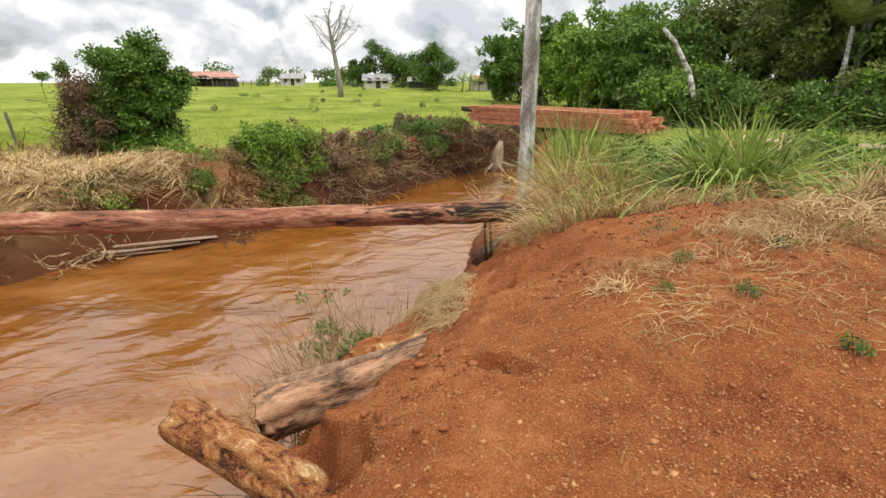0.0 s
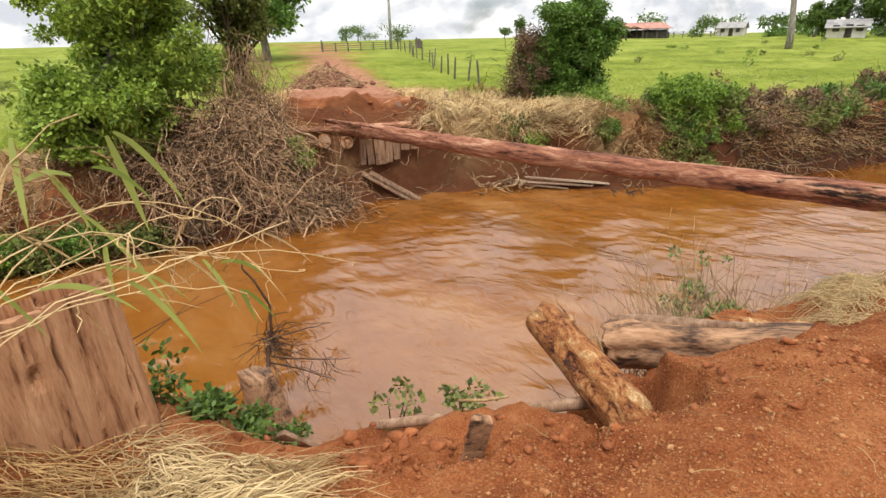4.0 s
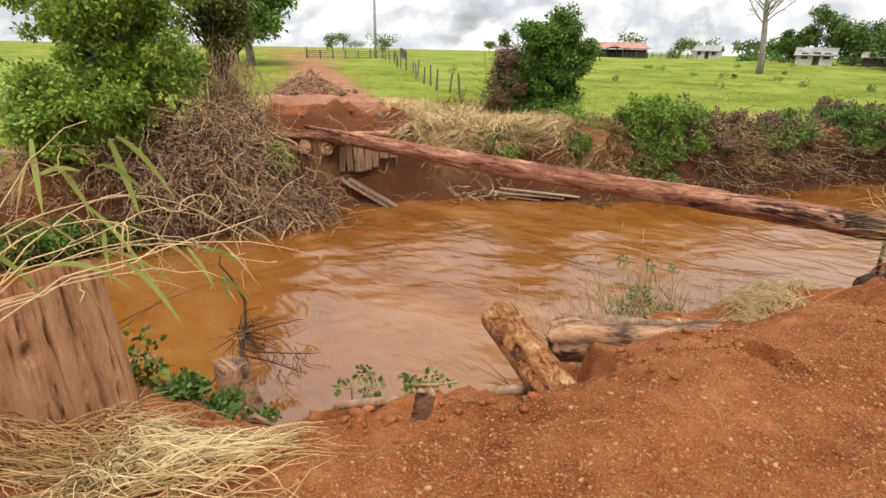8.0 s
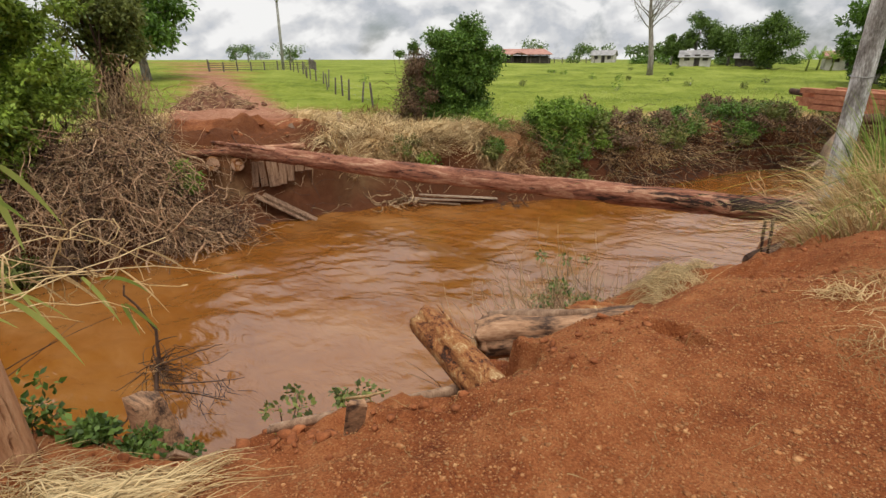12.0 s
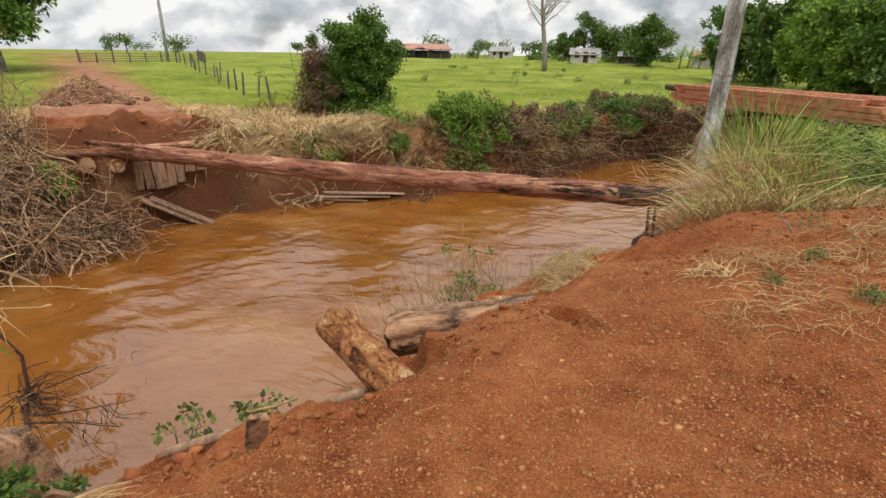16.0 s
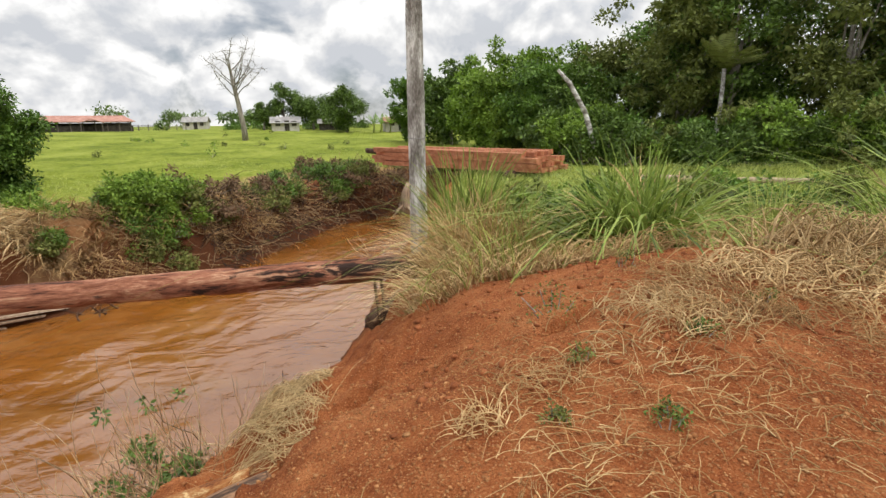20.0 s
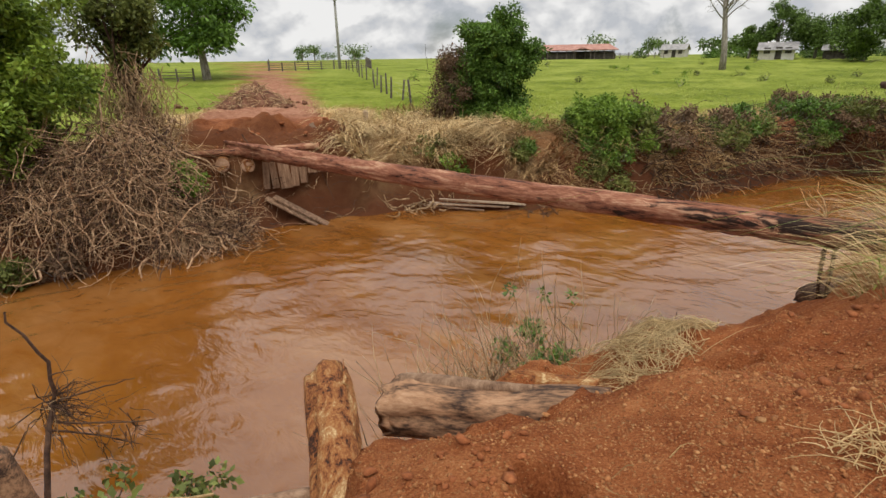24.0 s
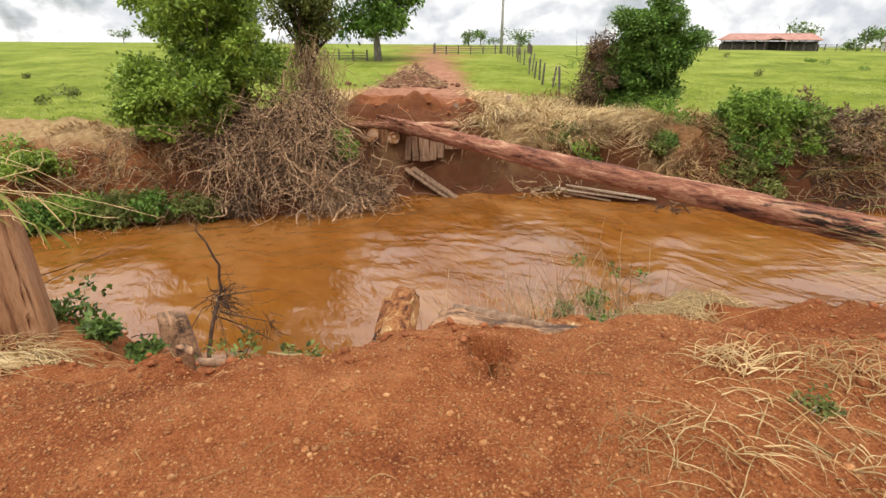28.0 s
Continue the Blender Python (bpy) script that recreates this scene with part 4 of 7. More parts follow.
# dark wet trunks at the waterline under the log
for k, (x, y, z, ln, rz, r) in enumerate(((0.72, 11.0, -2.2, 0.9, 60, 0.19), (0.42, 10.5, -2.75, 0.8, 50, 0.14))):
    t_ = thing("sunken_log", (0, 0, 0), "dark wet log jutting from the river bank", "log", "wet logs under the bank")
    dx, dy = math.cos(radians(rz)), math.sin(radians(rz))
    part("shaft", log_mesh("shaft", (x - dx * 0.45, y - dy * 0.45, z), (x + dx * ln + 0.3, y + dy * ln, z + 0.35), r, r * 1.1, MAT_TWIG_DARK, 30, 20, 0.03, 0, 70 + k, 0.4), MAT_TWIG_DARK, t_)
for k, dx in enumerate((0.0, 0.11)):
    t_ = thing("branch", (0, 0, 0), "thin grey branch hanging below the fallen log", "branch", "branches below the log")
    bm = bmesh.new()
    tube(bm, [(0.62 + dx, 10.18, -1.0), (0.64 + dx * 1.1, 10.15, -1.5), (0.69 + dx * 0.8, 10.12, -2.05)], [0.035, 0.03, 0.022], 7, 0.2, True, k)
    part("stem", bm, MAT_TWIG_DARK, t_, "", True)
t_ = thing("branch", (0, 0, 0), "dry forked twigs rising from the near end of the log", "branch")
sticks("stem", MAT_TWIG, wander(rg, np.array([(0.55, 10.1, -0.75)] * 7), np.array([(rg.normal() * 0.3, rg.normal() * 0.2, 0.8) for _ in range(7)]), 0.55, 5, 0.25, 0.02), 0.008, 0.003, t_)

# ---------------- bridge head on the far side ----------------
U, V_ = Vector((-0.868, 0.497, 0)), Vector((0.497, 0.868, 0))
for k, c in enumerate(((-14.20, 8.70, -1.52), (-13.86, 9.34, -1.60))):
    t_ = thing("bridge_stringer", (0, 0, 0), "round log stringer with a pale sawn end under the earth deck", "log", "stringers of the far bridge head")
    c = Vector(c)
    part("shaft", log_mesh("shaft", c, c + U * 3.2 + Vector((0, 0, 0.1)), 0.21, 0.22, MAT_PILE, 24, 24, 0.015, 0, 80 + k), MAT_PILE, t_)
    part("sawn_end", rings_mesh("sawn_end", c - U * 0.015, -U, 0.205, MAT_CUT, rnd), MAT_CUT, t_, "pale sawn log end")
t_ = thing("retaining_wall", (0, 0, 0), "wall of upright weathered planks holding the red bank", "retaining wall")
base = Vector((-13.72, 9.72, 0)) - U * 0.12
for k in range(7):
    w = (0.20, 0.22, 0.36, 0.24, 0.25, 0.30, 0.26)[k]
    h = (0.82, 0.84, 0.84, 0.8, 0.72, 0.42, 0.40)[k]
    p = base + V_ * ((0.10, 0.33, 0.64, 0.96, 1.22, 1.52, 1.83)[k])
    bm = bmesh.new()
    box(bm, (0.05, w - 0.02, h), Matrix.Translation(p + Vector((rnd.uniform(-.03, .03), 0, -1.55 - h / 2))) @ pose(0, 0, 0, rnd.uniform(-5, 5), 0, -30), 0.025, rnd)
    part("plank", bm, MAT_PLANK, t_)
for k, off in enumerate((0.0, 0.24)):
    t_ = thing("loose_plank", (0, 0, 0), "weathered plank sliding down the bank into the water", "plank", "planks below the bridge head")
    a_, b_ = Vector((-13.35, 9.55, -2.62)) + V_ * off, Vector((-12.05, 10.45, -3.45)) + V_ * off
    m_ = look(a_.lerp(b_, 0.5), b_) @ pose(0, 0, 0, 0, 0, 80)
    bm = bmesh.new(); box(bm, (0.05, 0.23, (b_ - a_).length + 0.1), m_, 0.03, rnd)
    part("board", bm, MAT_PLANK, t_)
for k, (x, y, z, h, tl, w) in enumerate(((-15.15, 12.75, -1.42, 0.62, 16, 0.14), (-15.25, 12.95, -1.42, 0.70, 22, 0.16), (-15.0, 12.6, -1.45, 0.4, -12, 0.10))):
    t_ = thing("upright_board", (x, y, z), "pale splintered board standing at the bridge head", "plank", "splintered boards at the bridge head")
    bm = bmesh.new(); box(bm, (0.05, w, h), pose(0, 0, h / 2, tl, 4, -30), 0.05, rnd)
    part("board", bm, MAT_PLANK_PALE, t_)
t_ = thing("wooden_post", (-15.5, 15.6, -1.5), "pale grey post standing in dry grass", "post")
part("shaft", log_mesh("shaft", (0, 0, -0.3), (0.03, 0.02, 0.95), 0.13, 0.11, MAT_PLANK_PALE, 14, 14, 0.015, 0, 90), MAT_PLANK_PALE, t_)
t_ = thing("cross_beam", (0, 0, 0), "thin log beam edging the broken earth deck", "log")
part("shaft", log_mesh("shaft", (-14.9, 8.0, -1.20), (-13.0, 11.4, -1.20), 0.11, 0.12, MAT_LOG, 40, 18, 0.02, 0, 92), MAT_LOG, t_)
# planks and driftwood at the far waterline
for k, (a_, b_, w) in enumerate((((-10.2, 13.65, -3.12), (-8.35, 15.55, -3.36), 0.28), ((-10.0, 13.9, -3.02), (-7.95, 15.95, -3.30), 0.22), ((-10.4, 13.55, -3.2), (-8.9, 14.9, -3.42), 0.24))):
    t_ = thing("driftwood_plank", (0, 0, 0), "bleached plank stranded on mud at the waterline", "plank", "stranded planks at the waterline")
    a_, b_ = Vector(a_), Vector(b_)
    bm = bmesh.new(); box(bm, (w, 0.06, (b_ - a_).length), look(a_.lerp(b_, 0.5), b_) @ pose(0, 0, 0, 0, 0, 6), 0.05, rnd)
    part("board", bm, MAT_PLANK_PALE, t_)
t_ = thing("driftwood", (0, 0, 0), "tangled grey driftwood stranded beside old planks", "driftwood")
sticks("branch", MAT_TWIG, wander(rg, np.array([(-10.5, 13.4, -3.2)]) + rg.normal(size=(26, 3)) * (0.35, 0.35, 0.12), rg.normal(size=(26, 3)) * (1, 1, 0.5), 0.9, 6, 0.35, 0.0), 0.035, 0.008, t_)
t_ = thing("driftwood", (0, 0, 0), "small snag of dead roots in the water", "driftwood")
sticks("branch", MAT_TWIG_DARK, wander(rg, np.array([(-6.95, 15.55, -3.45)]) + rg.normal(size=(12, 3)) * (0.25, 0.25, 0.05), rg.normal(size=(12, 3)) * (1, 1, 0.5) + (0, 0, 0.4), 0.6, 5, 0.4, 0.0), 0.03, 0.008, t_)
t_ = thing("dead_stump", (2.35, 30.1, -3.2), "pale broken tree stump on the far river bank", "stump")
bm = bmesh.new()
tube(bm, [(0, 0, -0.6), (0.02, 0, 0.3), (0.08, 0, 0.9), (0.22, 0.02, 1.5)], [0.5, 0.34, 0.26, 0.12], 12, 0.35, True, 4)
part("trunk", bm, MAT_PLANK_PALE, t_, "", True)
sticks("root", MAT_PLANK_PALE, wander(rg, np.array([(0, 0, 0.2)] * 8), np.array([(rg.normal(), rg.normal(), -0.2) for _ in range(8)]), 1.3, 5, 0.2, 0.1), 0.12, 0.02, t_)

# sawn beams laid over the river upstream
BA, BB = Vector((7.7, 20.8, 0)), Vector((1.2, 28.3, 0))
bd = (BB - BA).normalized(); bs = Vector((-bd.y, bd.x, 0))
for k in range(32):
    row, lay = k % 8, k // 8
    t_ = thing("sawn_beam", (0, 0, 0), "red sawn timber beam in a stack over the bank", "timber", "stack of sawn timber")
    L = (BB - BA).length * rnd.uniform(0.84, 1.0) - (0.8 if lay == 3 else 0)
    a_ = BA + bs * ((row - 3.5) * 0.27 + rnd.uniform(-.03, .03)) + bd * rnd.uniform(-0.15, 0.35 + 0.3 * lay)
    zc = -0.30 + lay * 0.20 + rnd.uniform(-.01, .015)
    m_ = Matrix.Translation(a_ + bd * L / 2 + Vector((0, 0, zc))) @ pose(0, 0, 0, rnd.uniform(-2, 2), rnd.uniform(-.4, .4), math.degrees(math.atan2(bd.y, bd.x)) + rnd.uniform(-.9, .9))
    bm = bmesh.new(); box(bm, (L, 0.245, 0.185), m_, 0.02, rnd)
    part("beam", bm, MAT_TIMBER, t_)
t_ = thing("support_log", (0, 0, 0), "dark log jutting out below the stack of sawn timber", "log")
part("shaft", log_mesh("shaft", tuple(BB + bd * 1.3 + Vector((0, 0, 0.16))), tuple(BA + bd * 2 + Vector((0, 0, -0.35))), 0.17, 0.2, MAT_TWIG_DARK, 40, 16, 0.03, 0, 97), MAT_TWIG_DARK, t_)
for q in (0.12, 0.55):
    t_ = thing("support_log", (0, 0, 0), "dark cross log carrying the stack of sawn timber", "log")
    c = BA + bd * (BB - BA).length * q
    part("shaft", log_mesh("shaft", tuple(c - bs * 1.9 + Vector((0, 0, -0.5))), tuple(c + bs * 1.9 + Vector((0, 0, -0.5))), 0.2, 0.2, MAT_TWIG_DARK, 20, 16, 0.02, 0, 98), MAT_TWIG_DARK, t_)


# ---------------- plants ----------------
def tree(name, at, label, h, clumps, leaf_mat, bark, rng, count, size, trunk_r=0.15, lean=(0, 0), limbs=10, category="tree", group="", droop=0.2, shell=0.5, squash=0.8, narrow=0.5, trunk_to=0.7):
    """Tapered trunk, limbs to the clumps, and leaves. clumps: (x, y, z, r) from the base."""
    t = thing(name, at, label, category, group)
    bm = bmesh.new()
    n = 7
    pts = [(lean[0] * q + 0.12 * h * 0.1 * math.sin(q * 5 + at[0]), lean[1] * q, h * trunk_to * q - 0.25 * (q == 0)) for q in np.linspace(0, 1, n)]
    tube(bm, pts, [trunk_r * (1.25 - 0.75 * q) for q in np.linspace(0, 1, n)], 9, 0.2, True, at[0])
    part("trunk", bm, bark, t, "", True)
    cl = np.array(clumps)
    pick = rng.choice(len(cl), min(limbs, len(cl)), replace=False)
    paths = []
    for i in pick:
        q = 0.35 + 0.6 * rng.random()
        s = np.array(pts[int(q * (n - 1))])
        e = cl[i, :3]
        ks = np.linspace(0, 1, 6)[:, None]
        mid = (s + e) / 2 + rng.normal(size=3) * 0.08 * h * 0.5
        paths.append((1 - ks) ** 2 * s + 2 * ks * (1 - ks) * mid + ks ** 2 * e)
    sticks("limb", bark, np.array(paths), trunk_r * 0.45, trunk_r * 0.1, t, "", 6)
    leaves("crown", leaf_mat, cl[:, :3], cl[:, 3], count, size, rng, t, droop, shell, squash, narrow)
    return t


def clumps_in(rng, n, centre, radii, r, flat=0.0, hollow=0.45):
    """Clump centres in an uneven ellipsoid, most towards its outside."""
    d = rng.normal(size=(n, 3)); d /= np.linalg.norm(d, axis=1)[:, None]
    q = (hollow + (1 - hollow) * rng.random(n)) ** 0.6 * (0.75 + 0.35 * rng.random(n) + 0.25 * (rng.random(n) < 0.16))
    q = q * (1 + 0.22 * np.sin(d[:, 0] * 4 + centre[2]) * np.cos(d[:, 1] * 3.3 + d[:, 2] * 4))
    p = np.array(centre) + d * q[:, None] * np.array(radii)
    p[:, 2] = np.where(p[:, 2] < centre[2] - flat * radii[2], centre[2] - flat * radii[2] * rng.random(n), p[:, 2]) if flat else p[:, 2]
    return [(*a, r * (0.4 + 1.1 * b)) for a, b in zip(p, rng.random(n))]


def shrub(name, at, label, radii, zc, n, r, count, size, leaf_mat, rng, stems=14, bark=None, category="bush", group="", shell=0.4, narrow=0.5, droop=0.2):
    """A bush of many stems from the ground; radii of the leafy body, zc its centre's height."""
    t = thing(name, at, label, category, group)
    cl = clumps_in(rng, n, (0, 0, zc), radii, r)
    e = np.array([c[:3] for c in cl])[rng.choice(n, min(stems, n), replace=False)]
    s = rng.normal(size=(len(e), 3)) * (0.15 * radii[0], 0.15 * radii[1], 0)
    s[:, 2] = -0.15
    ks = np.linspace(0, 1, 6)[None, :, None]
    mid = (s + e) / 2 + rng.normal(size=e.shape) * 0.12 * radii[0]
    sticks("stem", bark or MAT_BARK, (1 - ks) ** 2 * s[:, None] + 2 * ks * (1 - ks) * mid[:, None] + ks ** 2 * e[:, None], min(0.012, 0.002 + 0.02 * radii[0]) + 0.012 * radii[0], 0.003, t, "", 5)
    leaves("foliage", leaf_mat, [c[:3] for c in cl], [c[3] for c in cl], count, size, rng, t, droop, shell, 0.85, narrow)
    return t


r1 = np.random.default_rng(101)
# round tree with the withered creeper
cl = clumps_in(r1, 190, (0.1, 0, 2.05), (1.5, 1.45, 2.2), 0.42, hollow=0.25)
cl += clumps_in(np.random.default_rng(77), 100, (0.3, 0, 2.75), (1.35, 1.35, 1.45), 0.40, hollow=0.2)
tree("round_tree", (-12.45, 20.3, -1.2), "dense round dark green tree on the far bank", 3.8, cl, MAT_LEAF_MID, MAT_BARK, r1, 76000, 0.12, 0.13, limbs=22, narrow=0.55, shell=0.3, squash=0.75)
t_ = thing("withered_creeper", (-14.05, 19.7, -1.25), "brown withered creeper heaped beside the round tree", "creeper")
cl = clumps_in(r1, 90, (0.0, 0, 1.35), (1.3, 1.15, 1.75), 0.34)
leaves("foliage", MAT_LEAF_BROWN, [c[:3] for c in cl], [c[3] for c in cl], 15000, 0.10, r1, t_, 0.5, 0.3)
sticks("stem", MAT_TWIG_DARK, wander(r1, r1.normal(size=(260, 3)) * (0.75, 0.7, 0.6) + (0, 0, 1.3), r1.normal(size=(260, 3)) * (0.7, 0.7, 1) + (0, 0, -0.5), 1.1, 6, 0.35, 0.15), 0.012, 0.004, t_)
t_ = shrub("shrub", (-14.4, 19.9, -1.2), "olive shrub growing through a withered creeper", (0.7, 0.7, 0.7), 2.2, 16, 0.26, 2600, 0.12, MAT_LEAF_OLIVE, r1)

# bush at the cut bank
cl = clumps_in(r1, 60, (0, 0, 1.55), (1.25, 1.2, 1.35), 0.36)
tree("bush", (-6.95, 19.5, -2.6), "green bush leaning out over the cut bank", 2.2, cl, MAT_LEAF, MAT_BARK, r1, 20000, 0.12, 0.07, limbs=24, category="bush", narrow=0.45, shell=0.3)
shrub("shrub", (-6.6, 18.6, -2.9), "yellow green weeds hanging down the cut bank", (1.1, 0.6, 0.75), 0.45, 34, 0.25, 6500, 0.11, MAT_LEAF_OLIVE, r1, droop=0.5)

# big leafy tree by the bridge head, two crowns
cl = clumps_in(r1, 210, (0.0, 0.1, 3.0), (2.6, 2.1, 2.7), 0.42, hollow=0.2) + clumps_in(r1, 36, (0.8, -1.2, 1.2), (1.3, 1.2, 0.9), 0.4) + clumps_in(r1, 34, (0.9, -1.5, 1.3), (1.4, 1.3, 1.0), 0.40)
tree("spreading_tree", (-16.2, 4.2, -1.6), "broad leafy tree leaning over a tangle of roots", 5.6, cl, MAT_LEAF_SUN, MAT_BARK, r1, 98000, 0.125, 0.2, limbs=30, narrow=0.52, shell=0.2, squash=0.7)
cl = clumps_in(r1, 40, (0.1, 0.1, 4.4), (1.1, 1.0, 2.2), 0.42)
tree("slender_tree", (-17.2, 7.6, -1.2), "slender olive tree draped with dry creeper", 6.2, cl, MAT_LEAF_OLIVE, MAT_TWIG_DARK, r1, 15000, 0.13, 0.13, limbs=22, shell=0.3)
t_ = thing("withered_creeper", (-16.6, 7.4, -1.2), "brown withered creeper hanging from a slender tree", "creeper")
sticks("stem", MAT_TWIG, wander(r1, r1.normal(size=(420, 3)) * (0.55, 0.55, 0.7) + (0, 0, 1.6), r1.normal(size=(420, 3)) * (0.35, 0.35, 0.4) + (0, 0, -0.9), 1.2, 6, 0.28, 0.15), 0.012, 0.004, t_)
leaves("foliage", MAT_LEAF_BROWN, [(0, 0, 1.4), (0.3, 0.2, 0.8), (-0.2, -0.2, 2.2)], [0.7, 0.7, 0.5], 2600, 0.10, r1, t_, 0.6, 0.2)

# root and branch tangle that hangs down the bank
t_ = thing("root_tangle", (0, 0, 0), "thick tangle of dry roots and branches on the bank", "roots")
n = 3600
s_ = 0.2 + 0.8 * r1.random(n)
cx, cy = -15.3 + 2.4 * s_ + r1.normal(size=n) * 0.55, 2.6 + 5.4 * s_ + r1.normal(size=n) * 0.6
root = np.stack([cx, cy, land(cx, cy)[0] + 0.25 + r1.random(n) * (0.55 + 0.5 * np.sin(s_ * math.pi))], -1)
dirs = np.stack([0.55 + r1.normal(size=n) * 0.7, -0.15 + r1.normal(size=n) * 0.7, -0.35 + r1.normal(size=n) * 0.5], -1)
paths = wander(r1, root, dirs, 0.8 + r1.random(n) * 1.4, 11, 0.27, 0.06)
paths[..., 2] = np.maximum(paths[..., 2], land(paths[..., 0], paths[..., 1])[0] + 0.02)
paths[..., 2] = np.maximum(paths[..., 2], WATER_Z - 0.1)
sticks("branch", MAT_ROOT, paths[:1500], 0.008 + 0.028 * r1.random(1700)[:1500] ** 3, 0.005, t_)
sticks("straw", MAT_TWIG, paths[1700:2300] + np.array((0.1, 0.05, 0.06)), 0.0065, 0.003, t_, "dry straw caught in the roots")
sticks("root", MAT_TWIG_DARK, paths[2700:], 0.009 + 0.018 * r1.random(900) ** 2, 0.004, t_, "dark wet roots")
shrub("shrub", (-13.6, 7.3, -2.2), "fresh green leaves sprouting from the root tangle", (0.55, 0.7, 0.5), 0.55, 22, 0.18, 1500, 0.10, MAT_LEAF, r1)
shrub("shrub", (-14.6, 6.3, -1.6), "fresh green leaves sprouting from the root tangle", (0.6, 0.6, 0.4), 0.5, 14, 0.16, 1200, 0.12, MAT_LEAF_OLIVE, r1)
for x, y, a, b, n, mt in ((-15.9, -2.1, 1.1, 1.0, 46, MAT_LEAF), (-15.35, -1.0, 0.9, 0.8, 40, MAT_LEAF_MID), (-16.3, -1.2, 0.9, 0.8, 34, MAT_LEAF_SUN), (-15.0, -0.1, 0.8, 0.7, 34, MAT_LEAF), (-14.65, 0.8, 0.75, 0.6, 28, MAT_LEAF_OLIVE), (-14.3, 1.8, 0.7, 0.6, 24, MAT_LEAF_MID), (-13.95, 2.8, 0.65, 0.5, 18, MAT_LEAF_OLIVE), (-13.55, 3.8, 0.6, 0.5, 14, MAT_LEAF_BROWN), (-16.6, -3.4, 1.5, 1.5, 60, MAT_LEAF), (-17.6, -6.5, 1.8, 2.0, 60, MAT_LEAF)):
    shrub("waterside_shrub", (x, y, height(x, y)), "low leafy shrub spilling over the far waterline", (a, b, 0.34), 0.28, n, 0.27, n * 150, 0.115, mt, r1, group="shrubs along the far waterline", narrow=0.42, droop=0.35)
n = 900
cx, cy = -16.4 + r1.random(n) * 2.8, -1.5 + r1.random(n) * 5
t_ = thing("brushwood", (0, 0, 0), "dry brown brushwood on the far bank slope", "brushwood")
paths = wander(r1, on_land(cx, cy, 0.15), np.stack([0.5 + r1.normal(size=n) * 0.6, r1.normal(size=n) * 0.6, r1.normal(size=n) * 0.3], -1), 0.9, 6, 0.3, 0.05)
paths[..., 2] = np.maximum(paths[..., 2], land(paths[..., 0], paths[..., 1])[0] + 0.02)
sticks("branch", MAT_TWIG, paths[:500], 0.013, 0.005, t_)
sticks("twig", MAT_TWIG_DARK, paths[500:], 0.008, 0.003, t_, "thin dark twigs")


def bank_points(rng, n, lo, hi, d0, d1):
    """Places on the far land, between two stretches of the bank and d0..d1 metres behind it."""
    pts = np.array(FAR_BANK[lo:hi], float)
    seg = np.hypot(*np.diff(pts, axis=0).T)
    s = rng.random(n) * seg.sum()
    i = np.searchsorted(np.cumsum(seg), s).clip(0, len(seg) - 1)
    q = (s - (np.cumsum(seg)[i] - seg[i])) / seg[i]
    p = pts[i] + (pts[i + 1] - pts[i]) * q[:, None]
    u = (pts[i + 1] - pts[i]) / seg[i][:, None]
    off = d0 + (d1 - d0) * rng.random(n)
    p = p + np.stack([-u[:, 1], u[:, 0]], -1) * off[:, None]
    return p[:, 0], p[:, 1], np.stack([u[:, 1], -u[:, 0]], -1)


def bank_grass(name, label, mat, rng, n, lo, hi, d0, d1, length, width, lean, keep_off_road=True, category="grass", spread=0.75, bend=0.9):
    x, y, out = bank_points(rng, n, lo, hi, d0, d1)
    rx, ry = x - ROAD_A[0], y - ROAD_A[1]
    along, across = rx * ROAD_U[0] + ry * ROAD_U[1], -rx * ROAD_U[1] + ry * ROAD_U[0]
    ok = (np.abs(across) > 2.5 + 0.8 * fbm(x, y, 1.2, 2, 5)) | (not keep_off_road)
    ok &= fbm(x, y, 0.8, 3, 91) > -0.16
    x, y, out = x[ok], y[ok], out[ok]
    turn = 3.2 * fbm(x, y, 0.7, 2, 17)
    out = np.stack([out[:, 0] * np.cos(turn) - out[:, 1] * np.sin(turn), out[:, 0] * np.sin(turn) + out[:, 1] * np.cos(turn)], -1) * (0.7 + 1.2 * np.clip(fbm(x, y, 1.1, 2, 19) + 0.3, 0, 1))[:, None]
    ob = blades(name, mat, on_land(x, y, -0.03), out * lean, width, rng, None, "", bend, 4, length, spread)
    tagged(ob, label, category, kind="stuff")
    return ob


r2 = np.random.default_rng(202)
bank_grass("dry_grass", "flattened straw-coloured grass on the far bank", MAT_STRAW_BROWN, r2, 9000, 7, 14, 1.3, 4.8, 0.62, 0.019, 1.2)
bank_grass("dry_grass", "pale straw grass drooping over the bank edge", MAT_STRAW_PALE, r2, 15000, 9, 13, 1.5, 6.5, 0.8, 0.019, 1.25, spread=0.55)
bank_grass("dry_grass", "pale straw grass along the road shoulder", MAT_STRAW_PALE, r2, 8000, 7, 12, 3.2, 9.0, 0.45, 0.02, 0.6)
bank_grass("dry_grass", "brown flattened grass on the left slope", MAT_STRAW_BROWN, r2, 5000, 4, 8, 0.8, 4.0, 0.45, 0.015, 1.2)
bank_grass("bank_grass", "green grass and weeds along the cut bank", MAT_GRASS, r2, 6000, 12, 17, 2.2, 6.5, 0.45, 0.014, 0.4)
bank_grass("bank_grass", "brown grass hanging on the upstream bank", MAT_STRAW_BROWN, r2, 9000, 12, 18, 0.6, 3.4, 0.6, 0.016, 1.2)
